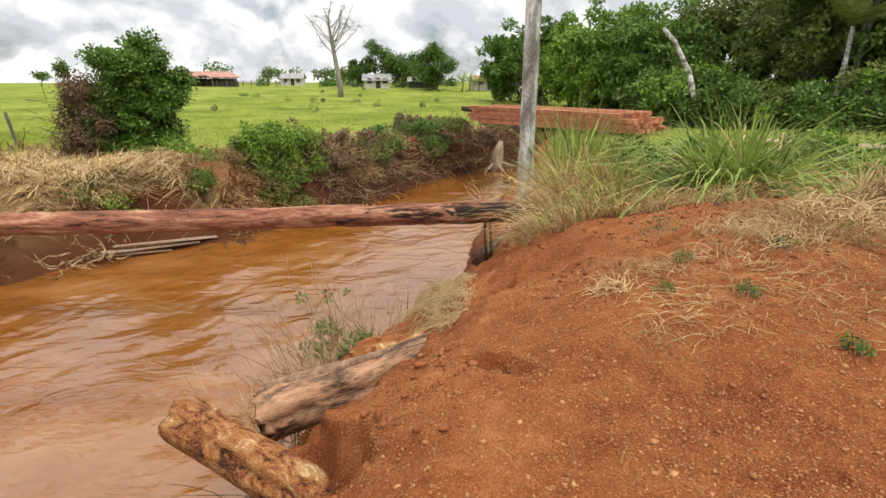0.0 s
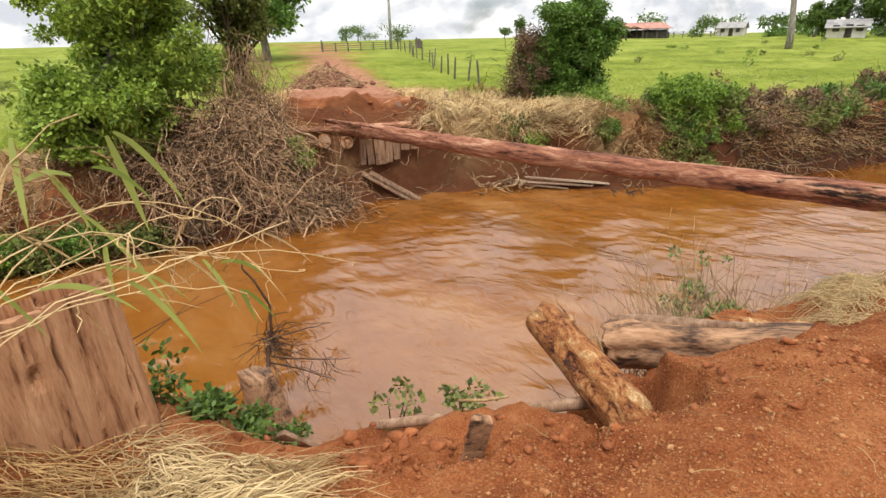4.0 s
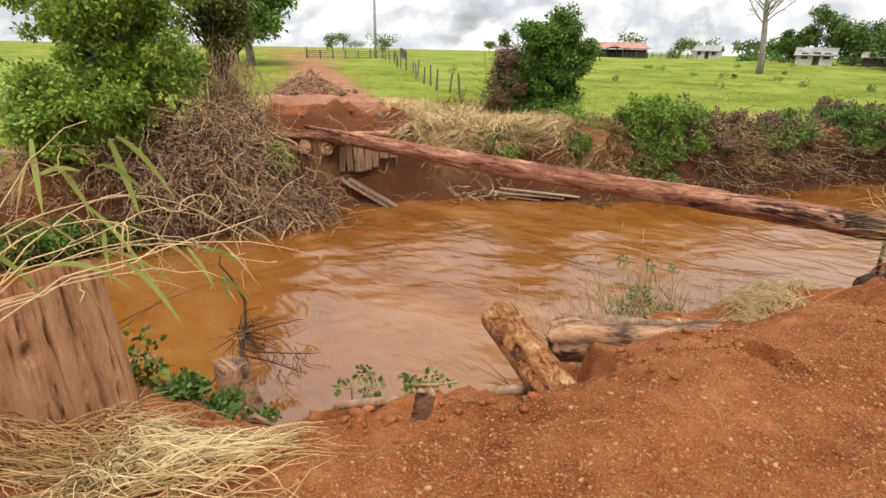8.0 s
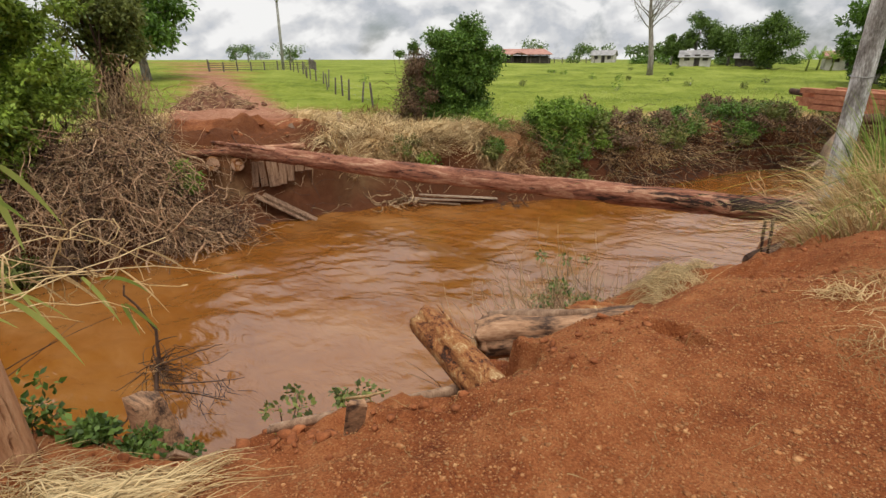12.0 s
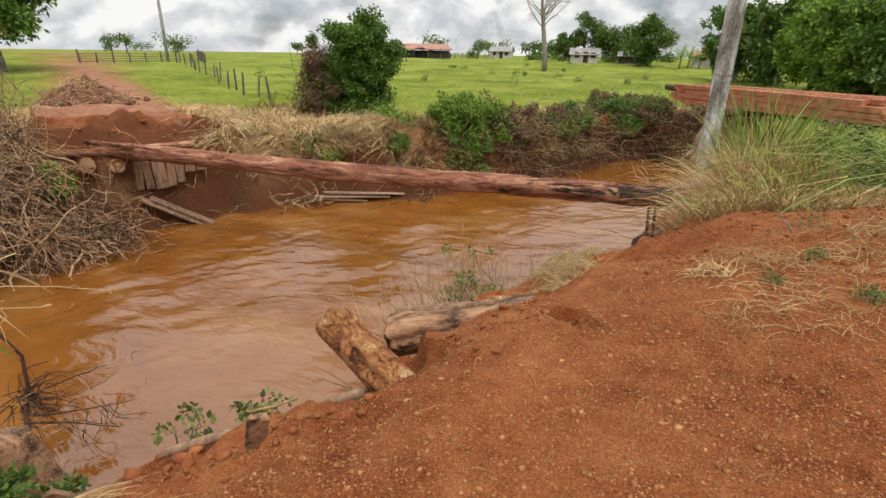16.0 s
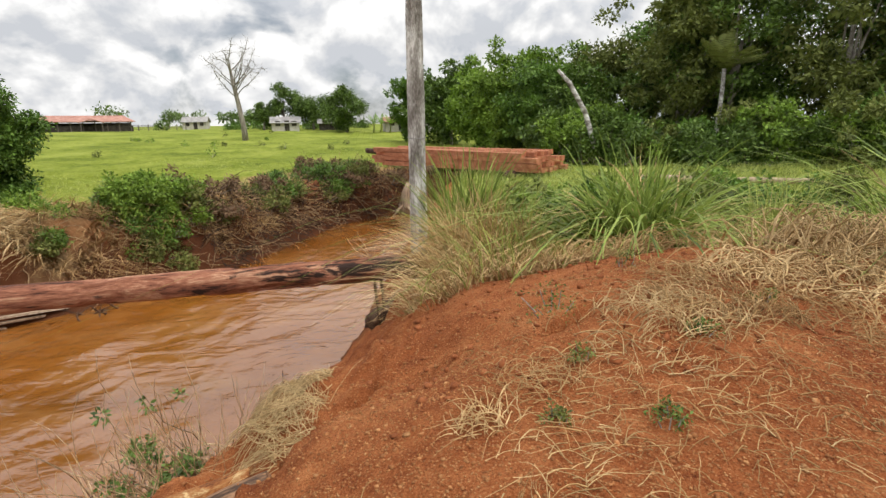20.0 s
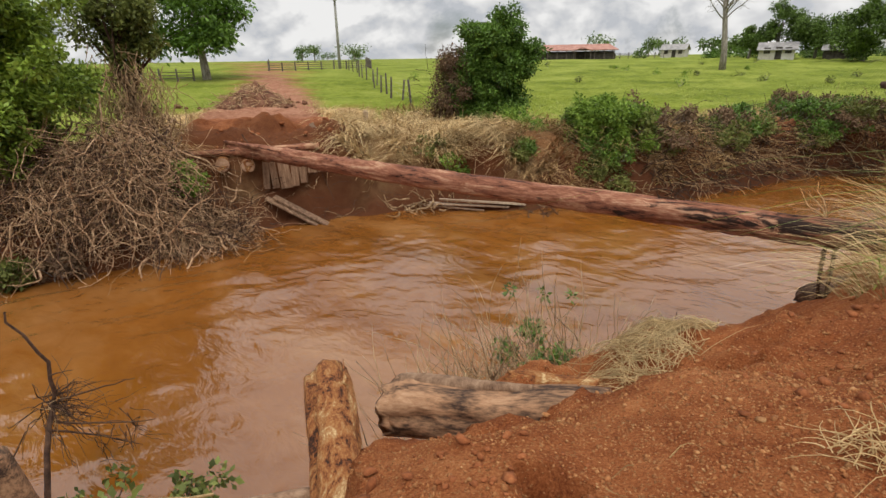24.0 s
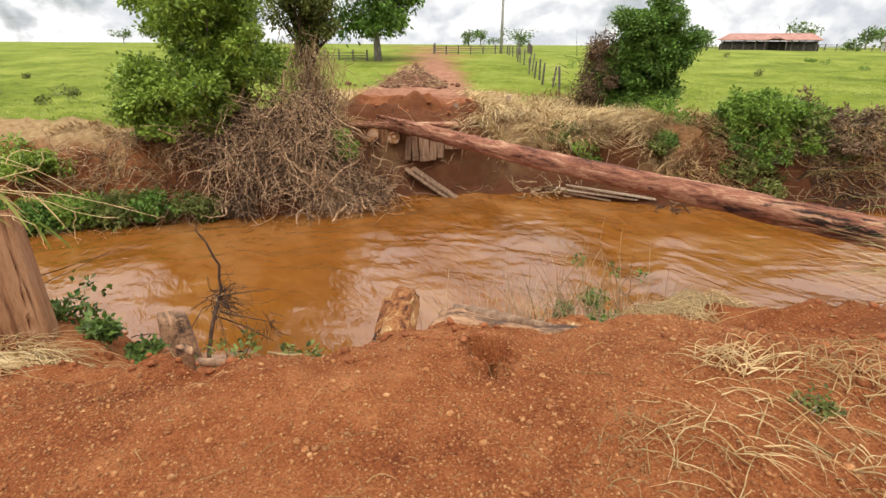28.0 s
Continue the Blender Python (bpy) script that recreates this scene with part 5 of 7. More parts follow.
bank_grass("pasture_grass", "short bright green pasture grass", MAT_GRASS_LIGHT, r2, 16000, 3, 18, 4.5, 22, 0.26, 0.012, 0.2, spread=0.6)

def verge_straw(label, mat, n, a0, a1, c0, c1, length, width):
    """Dry grass beside the road head: along a0..a1 and c0..c1 metres to the side of the road."""
    al, ac = a0 + (a1 - a0) * r2.random(n), c0 + (c1 - c0) * r2.random(n)
    x, y = ROAD_A[0] + ROAD_U[0] * al - ROAD_U[1] * ac, ROAD_A[1] + ROAD_U[1] * al + ROAD_U[0] * ac
    ok = (fbm(x, y, 0.9, 3, 97) > -0.04) & (land(x, y)[0] > -2.6)
    x, y = x[ok], y[ok]
    turn = 5.0 * fbm(x, y, 0.6, 2, 23)
    lean = np.stack([np.cos(turn - 0.4), np.sin(turn - 0.4)], -1) * (0.5 + 0.8 * r2.random(len(x)))[:, None]
    ob = blades("dry_grass", mat, on_land(x, y, -0.02), lean, width, r2, None, "", 1.0, 5, length, 0.55)
    tagged(ob, label, "grass", kind="stuff")


verge_straw("matted pale straw on the shoulder of the road head", MAT_STRAW_PALE, 6500, -5.2, 4.5, -7.5, -2.5, 0.6, 0.02)
verge_straw("matted pale straw beside the slender tree", MAT_STRAW_PALE, 6000, -2.5, 7.0, 2.6, 6.0, 0.5, 0.02)
verge_straw("brown trampled grass beside the road head", MAT_STRAW_BROWN, 3500, -5.0, 6.0, -9.0, -2.6, 0.7, 0.018)

# brush and low shrubs on the upstream bank
for k in range(50):
    x, y, o = bank_points(r2, 1, 13, 18, 0.9, 4.6)
    x, y = float(x[0]), float(y[0])
    shrub("bank_shrub", (x, y, height(x, y)), "low olive green shrub on the eroded bank", (0.75 + r2.random() * 0.6, 0.8, 0.25 + r2.random() ** 2 * 0.6), 0.35, 22, 0.22, 1500, 0.13, (MAT_LEAF_OLIVE, MAT_LEAF_BROWN, MAT_LEAF_OLIVE, MAT_LEAF_BROWN, MAT_LEAF_MID)[k % 5], r2, group="shrubs on the upstream bank")
for k in range(15):
    x, y, o = bank_points(r2, 1, 11, 14, 0.9, 3.4)
    x, y = float(x[0]), float(y[0])
    shrub("bank_shrub", (x, y, height(x, y)), "green creeping weeds among dry grass", (0.55 + 0.4 * r2.random(), 0.6, 0.25 + 0.25 * r2.random()), 0.25, 16, 0.2, 1100, 0.10, (MAT_LEAF_OLIVE, MAT_LEAF, MAT_LEAF_MID)[k % 3], r2, group="weeds among the dry grass")
n = 1500
x, y, o = bank_points(r2, n, 13, 18, 0.1, 2.6)
t_ = thing("brushwood", (0, 0, 0), "brown brushwood and roots washed onto the upstream bank", "brushwood")
paths = wander(r2, on_land(x, y, 0.1), np.stack([o[:, 0] * 0.6 + r2.normal(size=n) * 0.6, o[:, 1] * 0.6 + r2.normal(size=n) * 0.6, r2.normal(size=n) * 0.3], -1), 0.9 + r2.random(n), 7, 0.3, 0.06)
paths[..., 2] = np.maximum(paths[..., 2], np.maximum(land(paths[..., 0], paths[..., 1])[0] + 0.02, WATER_Z - 0.05))
sticks("branch", MAT_TWIG_DARK, paths[:900], 0.02, 0.006, t_)
sticks("root", MAT_TWIG, paths[900:], 0.018, 0.005, t_, "pale dry roots")
n = 260
x, y, o = bank_points(r2, n, 10, 14, 0.2, 2.4)
t_ = thing("brushwood", (0, 0, 0), "dry roots and twigs on the cut red bank", "brushwood")
paths = wander(r2, on_land(x, y, 0.08), np.stack([o[:, 0] * 0.7 + r2.normal(size=n) * 0.6, o[:, 1] * 0.7 + r2.normal(size=n) * 0.6, r2.normal(size=n) * 0.3], -1), 0.9, 6, 0.3, 0.08)
paths[..., 2] = np.maximum(paths[..., 2], land(paths[..., 0], paths[..., 1])[0] + 0.02)
sticks("branch", MAT_TWIG, paths[:150], 0.015, 0.005, t_)
sticks("twig", MAT_TWIG_DARK, paths[150:], 0.009, 0.003, t_, "thin dark twigs")

# ---------------- forest ----------------
r3 = np.random.default_rng(303)
for k, (x, y, h, rad) in enumerate(((6.5, 66, 8, 3.4), (9.5, 60, 8.5, 3.6), (11.5, 52, 8, 3.4), (10.6, 42, 8.0, 3.0), (13.5, 38, 7.4, 3.4), (12.6, 31.5, 6.2, 2.6), (15.6, 33, 6.6, 3.0), (19.0, 31, 11.5, 2.8), (22.5, 36, 16, 4.2), (21.8, 30, 13, 3.6), (24.8, 33, 17, 4.6), (25.2, 26, 13.5, 3.6), (29, 28, 17, 4.6), (29.5, 22, 13, 3.8), (34, 24, 17, 4.8), (34, 17.5, 14, 4.0), (39, 19, 17, 5), (38, 12, 14, 4.4), (16, 42, 7, 4), (27, 44, 16, 5), (31, 36, 17, 5), (36, 30, 17, 5), (41, 25, 17, 5.5), (44, 16, 16, 5.5), (43, 8, 15, 5), (16.5, 36, 8.0, 3.2), (14.5, 45, 8.5, 4), (18.5, 39, 9.5, 3.6))):
    cl = clumps_in(r3, 85, (0, 0, h * 0.52), (rad, rad, h * 0.50), rad * 0.26, hollow=0.3)
    tree("forest_tree", (x, y, height(x, y)), "tall dark green forest tree at the wood's edge", h, cl, (MAT_LEAF_MID, MAT_LEAF_DARK, MAT_LEAF, MAT_LEAF_OLIVE)[k % 4] if k != 3 else MAT_LEAF, MAT_BARK, r3, 15000, 0.28 if y < 45 else 0.4, 0.2, limbs=7, group="trees of the wood", shell=0.35, squash=0.6, trunk_to=0.5)
for k in range(30):
    q = k / 29
    x, y = 10.8 + 20 * q + r3.normal() * 0.9, 26.5 - 9.0 * q + r3.normal() * 0.9
    h = 1.4 + r3.random() * 1.9
    shrub("undergrowth_bush", (x, y, height(x, y)), "leafy undergrowth bush at the edge of the wood", (1.3 + r3.random() * 0.7, 1.3, h * 0.5), h * 0.5, 28, 0.40, 3600, 0.20, (MAT_LEAF_DARK, MAT_LEAF, MAT_LEAF_MID, MAT_LEAF_DARK, MAT_LEAF_OLIVE)[k % 5], r3, group="undergrowth of the wood")
t_ = thing("leaning_trunk", (0, 0, 0), "pale dead trunk leaning before the wood", "tree trunk")
bm = bmesh.new(); tube(bm, [(11.35, 24.8, -0.6), (11.1, 24.9, 0.6), (10.7, 25.2, 2.0), (10.0, 25.5, 3.3), (9.5, 25.7, 3.9)], [0.15, 0.14, 0.13, 0.11, 0.07], 9, 0.15, True, 3)
part("trunk", bm, MAT_POLE, t_, "", True)


def palm(name, at, label, h, n, length, rng, mat, trunk_mat):
    t = thing(name, at, label, "palm tree")
    bm = bmesh.new(); tube(bm, [(0.15 * math.sin(q * 2), 0, h * q - 0.3 * (q == 0)) for q in np.linspace(0, 1, 8)], [0.14 - 0.04 * q for q in np.linspace(0, 1, 8)], 9, 0.12, True, 2)
    part("trunk", bm, trunk_mat, t, "", True)
    for k in range(n):
        az, el = k * 2.4, 0.55 + 0.95 * ((k * 0.618) % 1)
        rib = []
        p, d = np.array((0.14, 0, h)), np.array((math.cos(az) * math.cos(el), math.sin(az) * math.cos(el), math.sin(el)))
        for _ in range(10):
            rib.append(p.copy()); p = p + d * length / 9; d[2] -= 0.10; d /= np.linalg.norm(d)
        rib = np.array(rib)
        quads = []
        for i in range(1, 40):
            q = i / 40 * 9
            a = rib[int(q)] + (rib[min(int(q) + 1, 9)] - rib[int(q)]) * (q % 1)
            tan = rib[min(int(q) + 1, 9)] - rib[int(q)]; tan = tan / (np.linalg.norm(tan) + 1e-9)
            sd = np.cross(tan, (0, 0, 1)); sd = sd / (np.linalg.norm(sd) + 1e-9)
            ll = length * 0.26 * math.sin(min(1, i / 40 + 0.12) * math.pi) ** 0.6
            for sg in (-1, 1):
                e = a + (sd * sg * 0.8 + tan * 0.55 - np.array((0, 0, 0.35))) * ll
                w = tan * 0.022 * length / 2.2
                quads.append([a - w, a + w, e + w * 0.3, e - w * 0.3])
        part("frond", quads_mesh("frond", np.array(quads), mat), mat, t)
    return t


palm("palm_tree", (19.0, 27.3, -0.5), "young palm with arching fronds before the wood", 4.6, 14, 2.3, r3, MAT_LEAF_OLIVE, MAT_POLE)
t_ = thing("pale_log", (0, 0, 0), "pale fallen log lying behind tall grass", "log")
part("shaft", log_mesh("shaft", (9.6, 17.6, -0.35), (14.0, 15.2, -0.35), 0.12, 0.10, MAT_PLANK_PALE, 40, 12, 0.02, 0, 99), MAT_PLANK_PALE, t_)

# ---------------- near-side grasses ----------------
r4 = np.random.default_rng(404)


def grass_clump(name, x, y, label, n, length, rad, mat, dry=0.3, lean=(0.0, 0.0), width=0.012, bend=0.6, spread=0.5):
    z = height(x, y)
    t = thing(name, (x, y, z), label, "grass", "tall grass on the near bank")
    a, r = r4.random(n) * 2 * math.pi, rad * np.sqrt(r4.random(n))
    gx, gy = r * np.cos(a), r * np.sin(a)
    roots = on_land(x + gx, y + gy, -0.03) - np.array((x, y, z))
    heads = np.stack([gx / rad, gy / rad], -1) * 0.5 + np.array(lean)
    m = int(n * (1 - dry))
    blades("green_blades", mat, roots[:m], heads[:m], width, r4, t, "", bend, 6, length, spread)
    if dry:
        blades("dry_blades", MAT_STRAW, roots[m:], heads[m:] * 1.2, width * 0.8, r4, t, "dry straw blades", bend * 1.1, 5, length * 0.8, spread)
    return t


grass_clump("tall_grass", 2.2, 9.7, "dense green bunch of tall grass beside the pole", 560, 1.9, 0.36, MAT_GRASS, 0.12, (-0.05, -0.1), 0.016, 0.5, 0.26)
grass_clump("tall_grass", 2.75, 8.95, "pale upright straw grass beside green grass", 320, 1.4, 0.4, MAT_GRASS_LIGHT, 0.85, (-0.25, -0.3), 0.012, 0.7, 0.3)
grass_clump("tall_grass", 2.15, 8.6, "straw-coloured grass leaning down the bank", 620, 1.5, 0.5, MAT_STRAW, 0.85, (-0.45, -0.3), 0.012, 0.45, 0.3)
grass_clump("tall_grass", 2.5, 8.3, "dry straw grass with green blades on the bank", 460, 1.35, 0.55, MAT_GRASS_LIGHT, 0.7, (-0.35, -0.2), 0.012, 0.5, 0.4)
grass_clump("tall_grass", 4.5, 8.3, "big bright green clump of arching grass", 720, 1.9, 0.6, MAT_GRASS, 0.12, (-0.15, -0.08), 0.022, 1.05, 0.5)
grass_clump("tall_grass", 5.1, 8.9, "big bright green clump of arching grass", 260, 1.9, 0.55, MAT_GRASS, 0.3, (0.1, -0.1), 0.022, 0.85, 0.38)
grass_clump("tall_grass", 3.4, 9.4, "mixed dry and green grass on the bank", 420, 1.0, 0.6, MAT_GRASS_LIGHT, 0.55, (-0.2, -0.3), 0.013, 0.9, 0.5)
for x, y, L, q in ((1.5, 6.5, 0.75, 1.0), (1.78, 7.1, 0.95, 0.9), (1.35, 7.5, 0.9, 1.0), (2.1, 6.9, 0.9, 0.8), (1.6, 8.1, 1.1, 0.9), (2.6, 7.2, 0.9, 0.7), (3.2, 7.3, 0.7, 0.6)):
    grass_clump("tall_grass", x, y, "pale dry grass falling down the slope", 170, L, 0.4, MAT_GRASS_LIGHT, 0.85 * q, (-0.55, -0.4), 0.008, 0.55, 0.4)
grass_clump("tall_grass", 1.55, 9.6, "straw-coloured grass hanging over the waterline", 160, 0.6, 0.3, MAT_STRAW, 0.9, (-0.3, -0.5), 0.009, 1.0, 0.3)
for x, y, L, dry in ((6.6, 8.0, 1.2, 0.3), (7.6, 6.6, 2.2, 0.2), (8.4, 5.9, 2.3, 0.25), (9.3, 5.0, 2.0, 0.3), (6.2, 9.4, 0.9, 0.4), (7.6, 8.9, 1.1, 0.3), (9.2, 7.4, 1.3, 0.3), (5.7, 7.2, 0.7, 0.6), (3.2, 11.4, 1.1, 0.3), (4.6, 11.0, 1.0, 0.4), (10.4, 6.0, 1.6, 0.3), (11.0, 8.5, 1.3, 0.3)):
    grass_clump("tall_grass", x, y, "loose green and straw grass at the path's edge", 300, L * 1.1, 0.5, MAT_GRASS_LIGHT if dry > 0.25 else MAT_GRASS, dry, (0, 0), 0.016, 0.85, 0.5)
for k in range(16):
    x, y = 3.2 + k * 0.5 + r4.normal() * 0.2, 9.2 + r4.random() * 3.8 - 0.12 * k
    shrub("weed_bush", (x, y, height(x, y)), "leafy green weeds between tall grass", (0.6, 0.6, 0.5), 0.55, 18, 0.2, 1000, 0.12, (MAT_LEAF, MAT_LEAF_OLIVE, MAT_LEAF_MID)[k % 3], r4, group="weeds between the tall grass")
n = 15000
x, y = 3.0 + 17 * r4.random(n), 6.6 + 16 * r4.random(n)
ok = (land(x, y)[1] > 0.35) & (line_distance(x, y, NEAR_BANK) > 1.2)
ob = blades("meadow_grass", MAT_GRASS_LIGHT, on_land(x[ok], y[ok], -0.02), np.zeros((ok.sum(), 2)), 0.013, r4, None, "", 0.6, 4, 0.42, 0.7)
tagged(ob, "loose yellow green meadow grass behind the bank", "grass", kind="stuff")
n = 2600
x, y = 4.4 + 9 * r4.random(n), 6.5 + 6 * r4.random(n) ** 1.3
ob = blades("dry_meadow_grass", MAT_STRAW, on_land(x, y, -0.02), np.zeros((n, 2)), 0.010, r4, None, "", 0.8, 4, 0.5, 0.6)
tagged(ob, "dry stalks scattered through the meadow grass", "grass", kind="stuff")

# straw that lies about on the red earth
lying("straw", MAT_STRAW, r4, -2.0, -0.05, (0.7, 0.36), 220, 0.55, 0.95, 0.9, 0.005, 0.035, "long dry straw heaped on the bank edge", "straw", curl=0.3)
lying("straw", MAT_STRAW, r4, -2.45, 0.42, (0.55, 0.3), 240, 0.55, 0.85, 0.75, 0.0046, 0.06, "long pale straw swept over the ledge", "straw", curl=0.2)
lying("straw", MAT_STRAW_BROWN, r4, -3.15, -0.45, (0.6, 0.4), 240, 0.5, 0.7, 1.0, 0.0045, 0.05, "brown straw matted before the timber stump", "straw", curl=0.25)
lying("straw", MAT_STRAW, r4, -2.95, 0.15, (0.75, 0.36), 260, 0.6, 0.9, 0.85, 0.005, 0.05, "long dry straw round the timber stump", "straw", curl=0.3)
lying("straw", MAT_STRAW_BROWN, r4, -1.5, -0.4, (0.8, 0.6), 260, 0.6, 1.1, 0.6, 0.006, 0.03, "brown dry straw on red earth", "straw", curl=0.4)
lying("straw", MAT_STRAW, r4, 1.22, 3.48, (0.2, 0.13), 70, 0.19, 1.9, 0.9, 0.0034, 0.03, "curled pale straw tuft lying on red gravel", "straw", curl=0.2)
lying("straw", MAT_STRAW_BROWN, r4, 1.55, 3.75, (0.28, 0.2), 80, 0.17, 1.2, 1.2, 0.003, 0.03, "curled brown straw on red gravel", "straw", curl=0.2)
lying("straw", MAT_STRAW_BROWN, r4, 1.32, 2.75, (0.22, 0.24), 60, 0.11, 1.0, 1.4, 0.0024, 0.022, "curled dry straw bits on red gravel", "straw", curl=0.2)
lying("straw", MAT_STRAW, r4, 1.5, 3.1, (0.4, 0.35), 60, 0.18, 1.0, 1.6, 0.0032, 0.015, "thin pale straws scattered over red gravel", "straw", curl=0.2)
lying("straw", MAT_STRAW_BROWN, r4, 2.1, 3.4, (0.8, 0.7), 110, 0.2, 0.6, 1.4, 0.0036, 0.025, "thin brown straws scattered over red gravel", "straw", curl=0.2)
lying("straw", MAT_STRAW, r4, 2.5, 4.0, (0.7, 0.5), 90, 0.24, 0.6, 1.2, 0.0036, 0.03, "pale straw tufts scattered over red gravel", "straw", curl=0.2)
lying("straw", MAT_STRAW_PALE, r4, 0.0, 5.35, (0.3, 0.8), 640, 0.42, 2.9, 0.7, 0.0036, 0.05, "pale straw draped over the bank edge", "straw", curl=0.12)
lying("straw", MAT_STRAW, r4, 4.5, 4.85, (1.25, 0.6), 460, 0.42, 0.2, 1.1, 0.0075, 0.08, "matted brown straw along the path", "straw")
lying("straw", MAT_STRAW, r4, 5.7, 5.5, (1.4, 0.7), 560, 0.6, 0.2, 1.1, 0.0085, 0.2, "matted pale straw below the green grass", "straw")
for k in range(20):
    cx, cy = 2.3 + 2.5 * r4.random(), 3.7 + 1.4 * r4.random()
    lying("straw", (MAT_STRAW_BROWN, MAT_STRAW, MAT_STRAW_BROWN)[k % 3], r4, cx, cy, (0.2 + 0.25 * r4.random(), 0.12 + 0.12 * r4.random()), 34, 0.3, r4.random() * 3, 0.55, 0.0038, 0.05, "tuft of trampled straw on the red mound", "straw", curl=0.3)
lying("straw", MAT_STRAW_BROWN, r4, 3.6, 3.2, (1.4, 0.9), 200, 0.25, 0.2, 1.5, 0.003, 0.015, "thin straws scattered over the earth", "straw")
lying("straw", MAT_STRAW, r4, 3.0, 6.9, (1.2, 0.4), 420, 0.5, 0.4, 0.9, 0.0055, 0.12, "pale straw below the tall grass", "straw")
lying("straw", MAT_STRAW_BROWN, r4, 2.9, 4.1, (1.7, 1.3), 420, 0.16, 0.4, 2.0, 0.0034, 0.015, "short brown straw bits scattered over the mound", "straw", curl=0.3)
lying("straw", MAT_STRAW, r4, 2.7, 3.3, (1.2, 0.8), 150, 0.13, 0.4, 2.0, 0.003, 0.012, "short pale straw bits scattered over the mound", "straw", curl=0.3)
lying("straw", MAT_STRAW_BROWN, r4, 1.2, 1.4, (2.4, 2.0), 110, 0.14, 0.2, 2.0, 0.003, 0.02, "thin dry bits scattered over the gravel", "straw")
for k, (x, y, s) in enumerate(((1.98, 4.74, 0.30), (1.55, 3.42, 0.10), (2.05, 3.25, 0.14), (1.9, 3.95, 0.12), (2.6, 3.9, 0.12), (3.3, 4.3, 0.14), (2.3, 2.6, 0.10), (3.0, 5.6, 0.2))):
    s *= 0.75
    shrub("small_weed", (x, y, height(x, y)), "small green weed on red earth", (s, s, s * 0.5), s * 0.4, 12, s * 0.35, 240, 0.022, (MAT_LEAF_DARK, MAT_LEAF_OLIVE)[k % 2], r4, 8, group="weeds on the red earth")

# arching reed blades at the old bridge head
def reed_leaf(name, mat, p0, p1, width, sag, parent, label="", side=(1, -0.35, 0.35)):
    """One long folded blade from p0 to p1, widest before its middle, drooping by sag."""
    p0, p1 = Vector(p0), Vector(p1)
    sd = ((p1 - p0).cross(Vector(side))).normalized()
    width = width * 0.78
    bm = bmesh.new()
    rows = []
    for q in np.linspace(0, 1, 11):
        c = p0.lerp(p1, q) + Vector((0, 0, sag * 4 * q * (1 - q)))
        w = width * (0.35 + 0.65 * math.sin(min(1, q * 1.7 + 0.12) * math.pi / 2)) * (1 - q ** 3) + 0.0006
        fold = Vector((0, 0, -0.25 * w))
        rows.append([bm.verts.new(c - sd * w + fold), bm.verts.new(c), bm.verts.new(c + sd * w + fold)])
    for r_a, r_b in zip(rows, rows[1:]):
        for k in (0, 1):
            bm.faces.new((r_a[k], r_a[k + 1], r_b[k + 1], r_b[k]))
    return part(name, bm, mat, parent, label, True)


t_ = thing("reed_clump", (-2.4, -0.6, -0.2), "arching reed with green blades and dry stalks", "reed")
for k in range(10):
    q = k / 9
    p0 = np.array((r4.normal() * 0.15, -0.25 + r4.normal() * 0.15, 0.1 + 0.2 * r4.random()))
    p2 = np.array((r4.normal() * 0.16, 0.95 + 0.85 * q + r4.normal() * 0.12, 0.95 - 0.75 * q + r4.normal() * 0.16))
    p1 = np.array((r4.normal() * 0.15, 0.25 + 0.25 * q, 1.35 + r4.normal() * 0.25))
    ks = np.linspace(0, 1, 16)[:, None]
    path = (1 - ks) ** 2 * p0 + 2 * ks * (1 - ks) * p1 + ks ** 2 * p2
    path = path + np.cumsum(r4.normal(size=path.shape) * 0.019 * (np.arange(16) > 4)[:, None], axis=0)
    sticks("stalk", MAT_STRAW_PALE, path[None], 0.0048, 0.0026, t_, "dry stalk", 5)
    m = 4
    at = path[(8 + r4.random(m) * 8).astype(int)]
    sticks("side_stalk", MAT_STRAW, wander(r4, at, np.stack([r4.normal(size=m) * 0.4, 0.5 + r4.normal(size=m) * 0.5, -0.5 + r4.normal(size=m) * 0.5], -1), 0.16 + 0.30 * r4.random(m), 6, 0.5, 0.10), 0.0042, 0.0022, t_, "thin dry side stalk", 4)
    at = path[9 + int(r4.random() * 6)]
    reed_leaf("dry_blade", MAT_STRAW, at, at + np.array((r4.normal() * 0.08, 0.12 + r4.normal() * 0.12, -0.22 - 0.15 * r4.random())), 0.007, 0.03, t_, "dry curled blade")
    if k % 3:
        at = path[6 + int(r4.random() * 5)]
        reed_leaf("green_blade", MAT_GRASS_LIGHT, at, at + np.array((r4.normal() * 0.1, 0.2 + r4.normal() * 0.12, -0.18 + r4.normal() * 0.2)), 0.013 + 0.008 * r4.random(), 0.07, t_)
